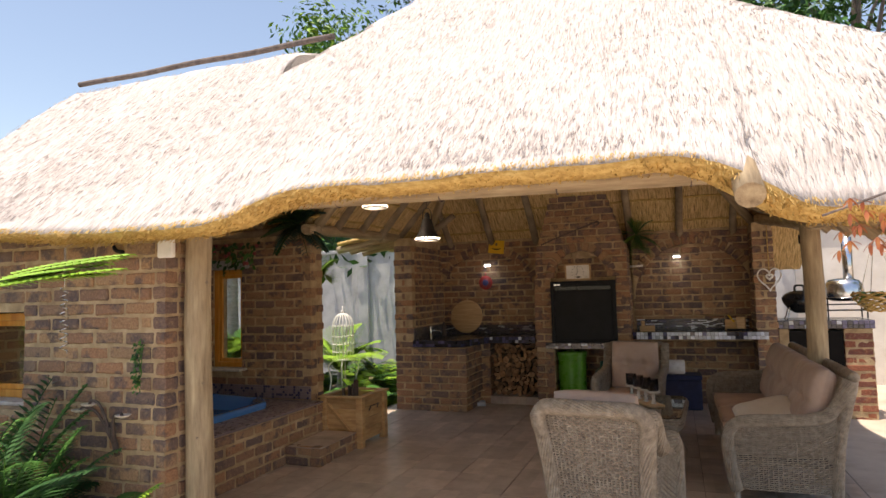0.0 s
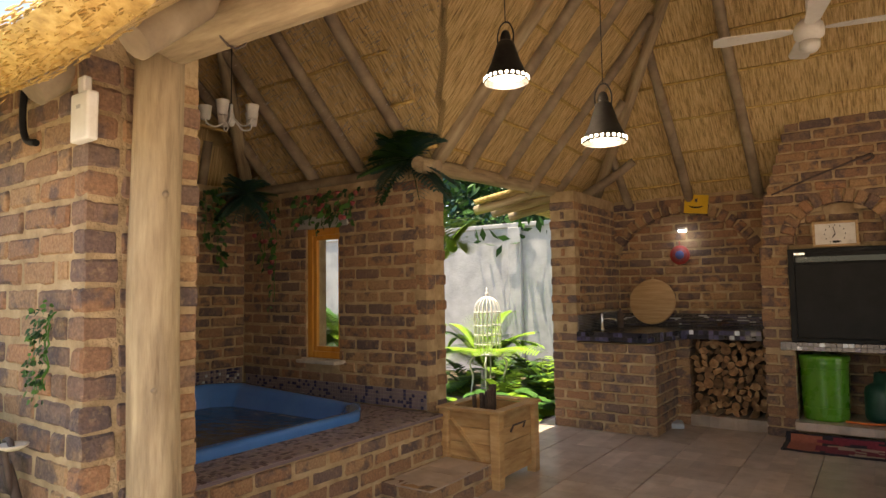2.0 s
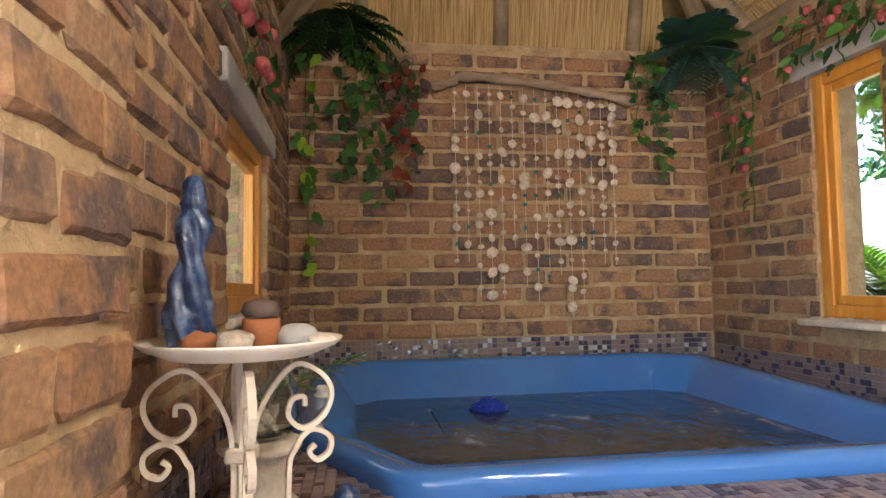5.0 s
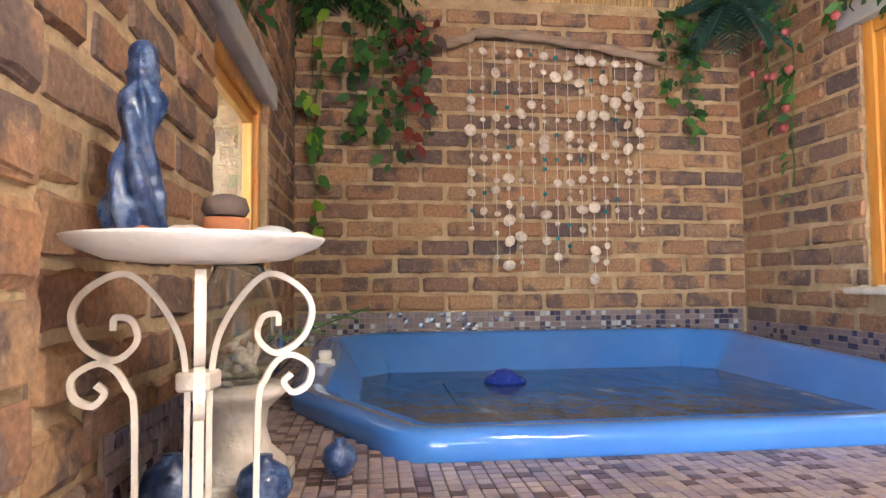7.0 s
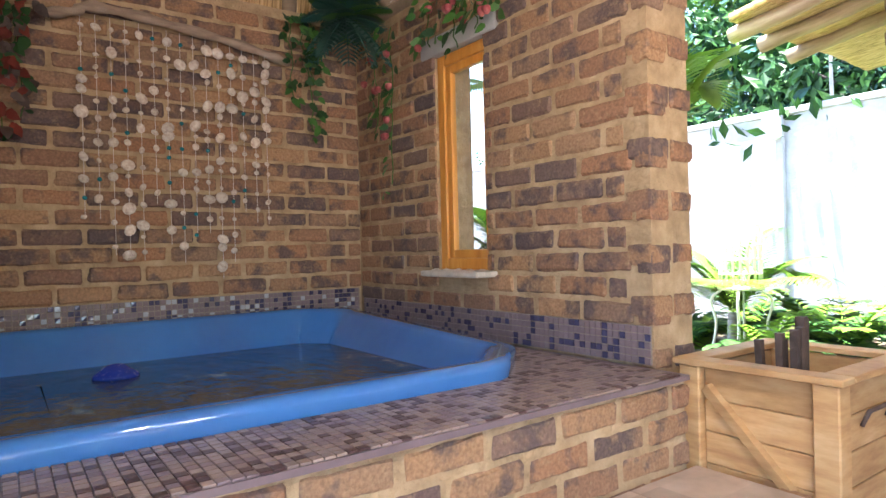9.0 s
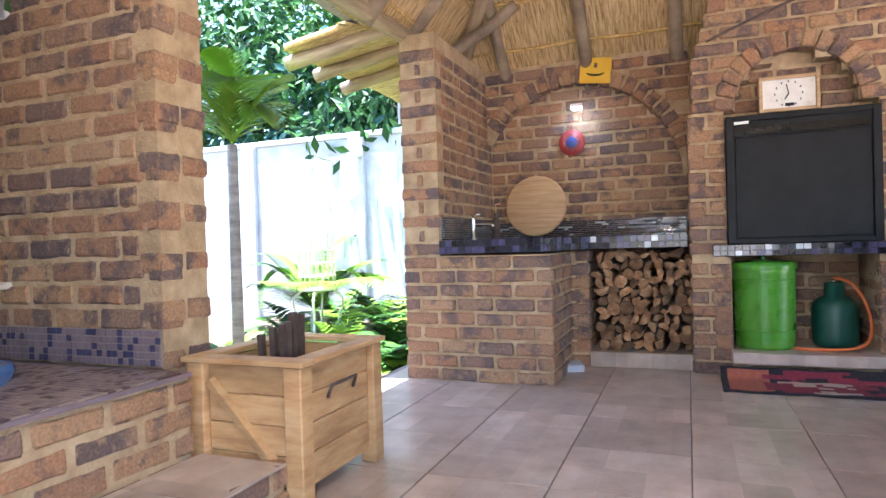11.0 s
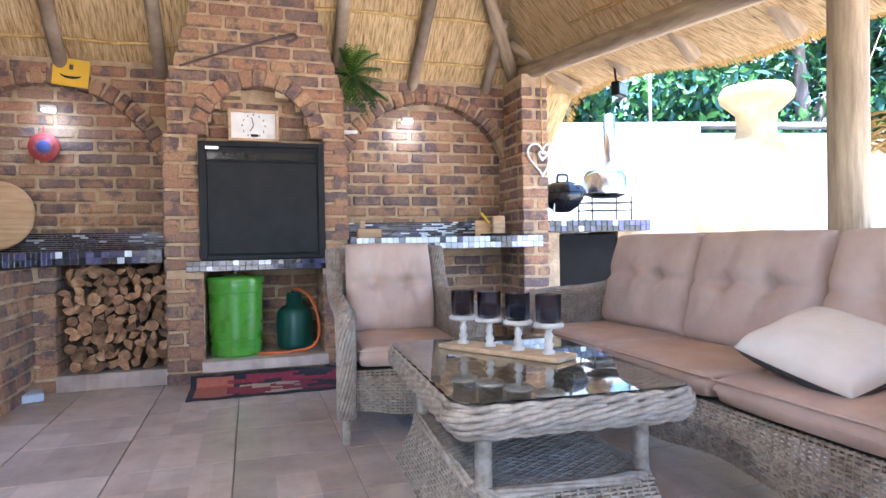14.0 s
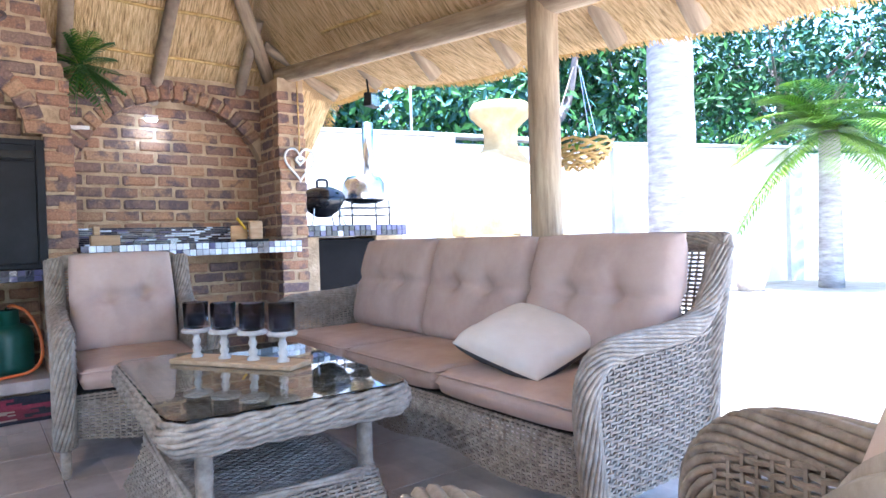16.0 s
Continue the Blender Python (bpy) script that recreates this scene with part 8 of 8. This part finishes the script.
Y, N = (0, 1), (0, -1)
E_, W = (1, 0), (-1, 0)
lay_face(wall_front, (-4.6, FRONT_OUT), (-2.31, FRONT_OUT), N, 0.0, 2.12, [(LWIN[0] + 4.6, LWIN[1] + 4.6, LWIN[2], LWIN[3])], (None, 1))
lay_face(wall_front, (-2.31, FRONT_OUT), (-2.31, 3.15), E_, 0.0, 2.12, ends=(0, 0))
lay_face(pier_front, (-2.60, 3.15), (-2.31, 3.15), Y, 0.0, 2.12, ends=(None, 1))
lay_face(pier_front, (-2.60, FRONT_IN), (-2.60, 3.15), W, 0.0, 2.12, ends=(None, None))
lay_face(wall_front, (-5.02, FRONT_IN), (-2.60, FRONT_IN), Y, 0.03, 2.12, [(LWIN[0] + 5.02, LWIN[1] + 5.02, LWIN[2], LWIN[3] + 0.09)])
lay_face(wall_shell, (SHELL_X, FRONT_IN), (SHELL_X, SIDE_Y), E_, 0.67, 2.2)
lay_face(wall_side, (-5.02, SIDE_Y), (-2.98, SIDE_Y), N, 0.60, 2.12, [(RWIN[0] + 5.02, RWIN[1] + 5.02, RWIN[2], RWIN[3] + 0.09)], (None, 1))
lay_face(wall_side, (-2.98, SIDE_Y), (-2.98, SIDE_Y + 0.24), E_, 0.0, 2.12, ends=(0, 0))
lay_face(wall_left, (-2.98, 7.42), (-2.72, 7.42), N, 0.81, 2.2, ends=(1, 1))
lay_face(wall_left, (-2.72, 7.42), (-2.72, 8.62), E_, 0.90, 2.2, ends=(0, None))
lay_face(wall_left, (-2.98, 7.42), (-2.98, 8.0), W, 0.0, 2.2, ends=(0, None))

# platform front, counter and chimney faces
lay_face(deck_body, (DECK_FRONT, FRONT_IN), (DECK_FRONT, SIDE_Y), E_, 0.0, DECK - 0.02)
lay_face(kit, (-2.98, 7.42), (-2.0, 7.42), N, 0.0, 0.815, ends=(None, 1))
lay_face(kit, (-2.0, 7.42), (-2.0, 8.1), E_, 0.0, 0.815, ends=(0, None))
lay_face(kit_pier, (-2.16, 8.09), (-1.88, 8.09), N, 0.0, 0.70)
lay_face(kit_pier, (-1.88, 8.09), (-1.88, 8.6), E_, 0.105, 0.80)
ARCH_L, ARCH_R = (-2.02, 1.32, 0.745), (0.74, 1.36, 0.70)


def arch_skip(cx, spring, r, origin):
    return lambda u, z: math.hypot(origin + u - cx, z - spring) < r + 0.115 and z > spring - 0.2


# upper wall leaf in front of the recessed niches, then the arch rings
for (x0, x1, (cx, sp, r), key) in ((-2.72, -1.20, ARCH_L, 0), (0.0, 1.41, ARCH_R, 1)):
    lay_face(wall_back, (x0, 8.62), (x1, 8.62), N, 0.955 if key else 0.90, 2.06)
    bm = bmesh.new()
    n = 40
    top = WALL_TOP
    ri = r + 0.02
    front, back = [], []
    pts = []
    for k in range(n + 1):
        a = math.pi * k / n
        px, pz = cx + ri * math.cos(a), sp + ri * math.sin(a)
        if x0 < px < x1:
            pts.append((px, pz))
    pts.sort()
    pts = [(x0, pts[0][1])] + pts + [(x1, pts[-1][1])]
    for (xa, za), (xb, zb) in zip(pts, pts[1:]):
        vs = [bm.verts.new(c) for c in ((xa, 8.514, za), (xb, 8.514, zb), (xb, 8.514, top), (xa, 8.514, top), (xa, 8.615, za), (xb, 8.615, zb))]
        bm.faces.new((vs[0], vs[1], vs[2], vs[3]))
        bm.faces.new((vs[0], vs[4], vs[5], vs[1]))
    leaf = tagged(part("wall_arch_leaf", bm, M_MORTAR), "clinker brick wall leaf over an arched niche", "wall", kind="structure")
    lay_face(leaf, (x0, 8.502), (x1, 8.502), N, 1.42, WALL_TOP - 0.02, skip=lambda u, z, cx=cx, sp=sp, r=r, x0=x0: math.hypot(x0 + u - cx, z - sp) < r + 0.10)
    # ring of bricks on edge
    amin = math.acos(min(1, (x1 - 0.04 - cx) / (r + 0.06)))
    amax = math.pi - math.acos(min(1, (cx - x0 - 0.04) / (r + 0.06)))
    m = int((amax - amin) * (r + 0.06) / 0.092)
    for k in range(m):
        a = amin + (amax - amin) * (k + 0.5) / m
        o = bpy.data.objects.new("brick", random.choice(BRICKS))
        scene.collection.objects.link(o)
        o.parent = leaf
        d = Vector((math.cos(a), 0, math.sin(a)))
        mtx = Matrix(((d.x, 0, -d.z, cx + d.x * r), (0, 1, 0, 8.492), (d.z, 0, d.x, sp + d.z * r), (0, 0, 0, 1)))
        o.matrix_basis = mtx @ Matrix.Translation((0, random.uniform(-0.004, 0.004), -0.036)) @ Matrix.Diagonal((0.115 / 0.235, 1, 1, 1))

for (a, b) in ((-1.225, -0.985), (-0.197, -0.01)):
    lay_face(chimney, (a, 8.0), (b, 8.0), N, 0.0, 0.74, ends=(None, None))
for (a, b) in ((-1.225, -1.005), (-0.18, -0.01)):
    lay_face(chimney, (a, 8.0), (b, 8.0), N, 0.76, 1.64)
lay_face(chimney, (-0.01, 8.0), (-0.01, 8.6), E_, 0.0, 1.64, ends=(0, None))
lay_face(chimney, (-1.225, 8.0), (-1.225, 8.6), W, 0.9, 1.64, ends=(0, None))
lay_face(chimney, (-0.985, 8.0), (-0.985, 8.5), E_, 0.16, 0.74, ends=(None, None))
lay_face(chimney, (-0.197, 8.0), (-0.197, 8.5), W, 0.16, 0.74, ends=(None, None))
lay_face(chimney, (-0.985, 8.488), (-0.197, 8.488), N, 0.16, 0.74)
lay_face(chimney, (CX - 0.33, 8.13), (CX + 0.33, 8.13), N, 1.66, 1.98, skip=lambda u, z: math.hypot(u - 0.33, z - 1.66) > 0.36)
for i, z in enumerate(STEPS):
    hw = half_width(z)
    sk = lambda u, zz, hw=hw: math.hypot(u - hw, zz - 1.66) < 0.445
    lay_face(chimney, (CX - hw, 8.0), (CX + hw, 8.0), N, z, z + 0.085, start=i, skip=sk if z < 2.1 else None)
    lay_face(chimney, (CX + hw, 8.0), (CX + hw, 8.6), E_, z, z + 0.085, start=i, ends=(0, None))
    lay_face(chimney, (CX - hw, 8.0), (CX - hw, 8.6), W, z, z + 0.085, start=i, ends=(0, None))
for k in range(15):
    a = math.pi * (k + 0.5) / 15
    o = bpy.data.objects.new("brick", random.choice(BRICKS))
    scene.collection.objects.link(o)
    o.parent = chimney
    d = Vector((math.cos(a), 0, math.sin(a)))
    mtx = Matrix(((d.x, 0, -d.z, CX + d.x * 0.338), (0, 1, 0, 7.985), (d.z, 0, d.x, 1.66 + d.z * 0.338), (0, 0, 0, 1)))
    o.matrix_basis = mtx @ Matrix.Translation((0, 0, -0.037)) @ Matrix.Diagonal((0.115 / 0.235, 1, 1, 1))
lay_face(pier_right, (1.41, 8.14), (1.64, 8.14), N, 0.0, 2.2, ends=(1, 1))
lay_face(pier_right, (1.64, 8.14), (1.64, 8.64), E_, 0.0, 2.2, ends=(0, None))
lay_face(pier_right, (1.41, 8.14), (1.41, 8.62), W, 0.0, 2.2, ends=(0, None))
lay_face(wall_back, (0.0, 8.62), (1.41, 8.62), N, 0.0, 0.86)
lay_face(wall_back, (-1.9, 8.62), (-1.2, 8.62), N, 0.10, 0.80)
lay_face(step_ledge, (DECK_FRONT, 4.75), (-2.5, 4.75), N, 0.0, 0.15)
lay_face(step_ledge, (-2.5, 4.75), (-2.5, 5.45), E_, 0.0, 0.15)
lay_face(side_r, (0.66, 0.0), (0.94, 0.0), N, 0.0, 1.0, meshes=RED_BRICKS)
lay_face(side_r, (0.94, 0.0), (0.94, 0.6), E_, 0.0, 1.0, meshes=RED_BRICKS)
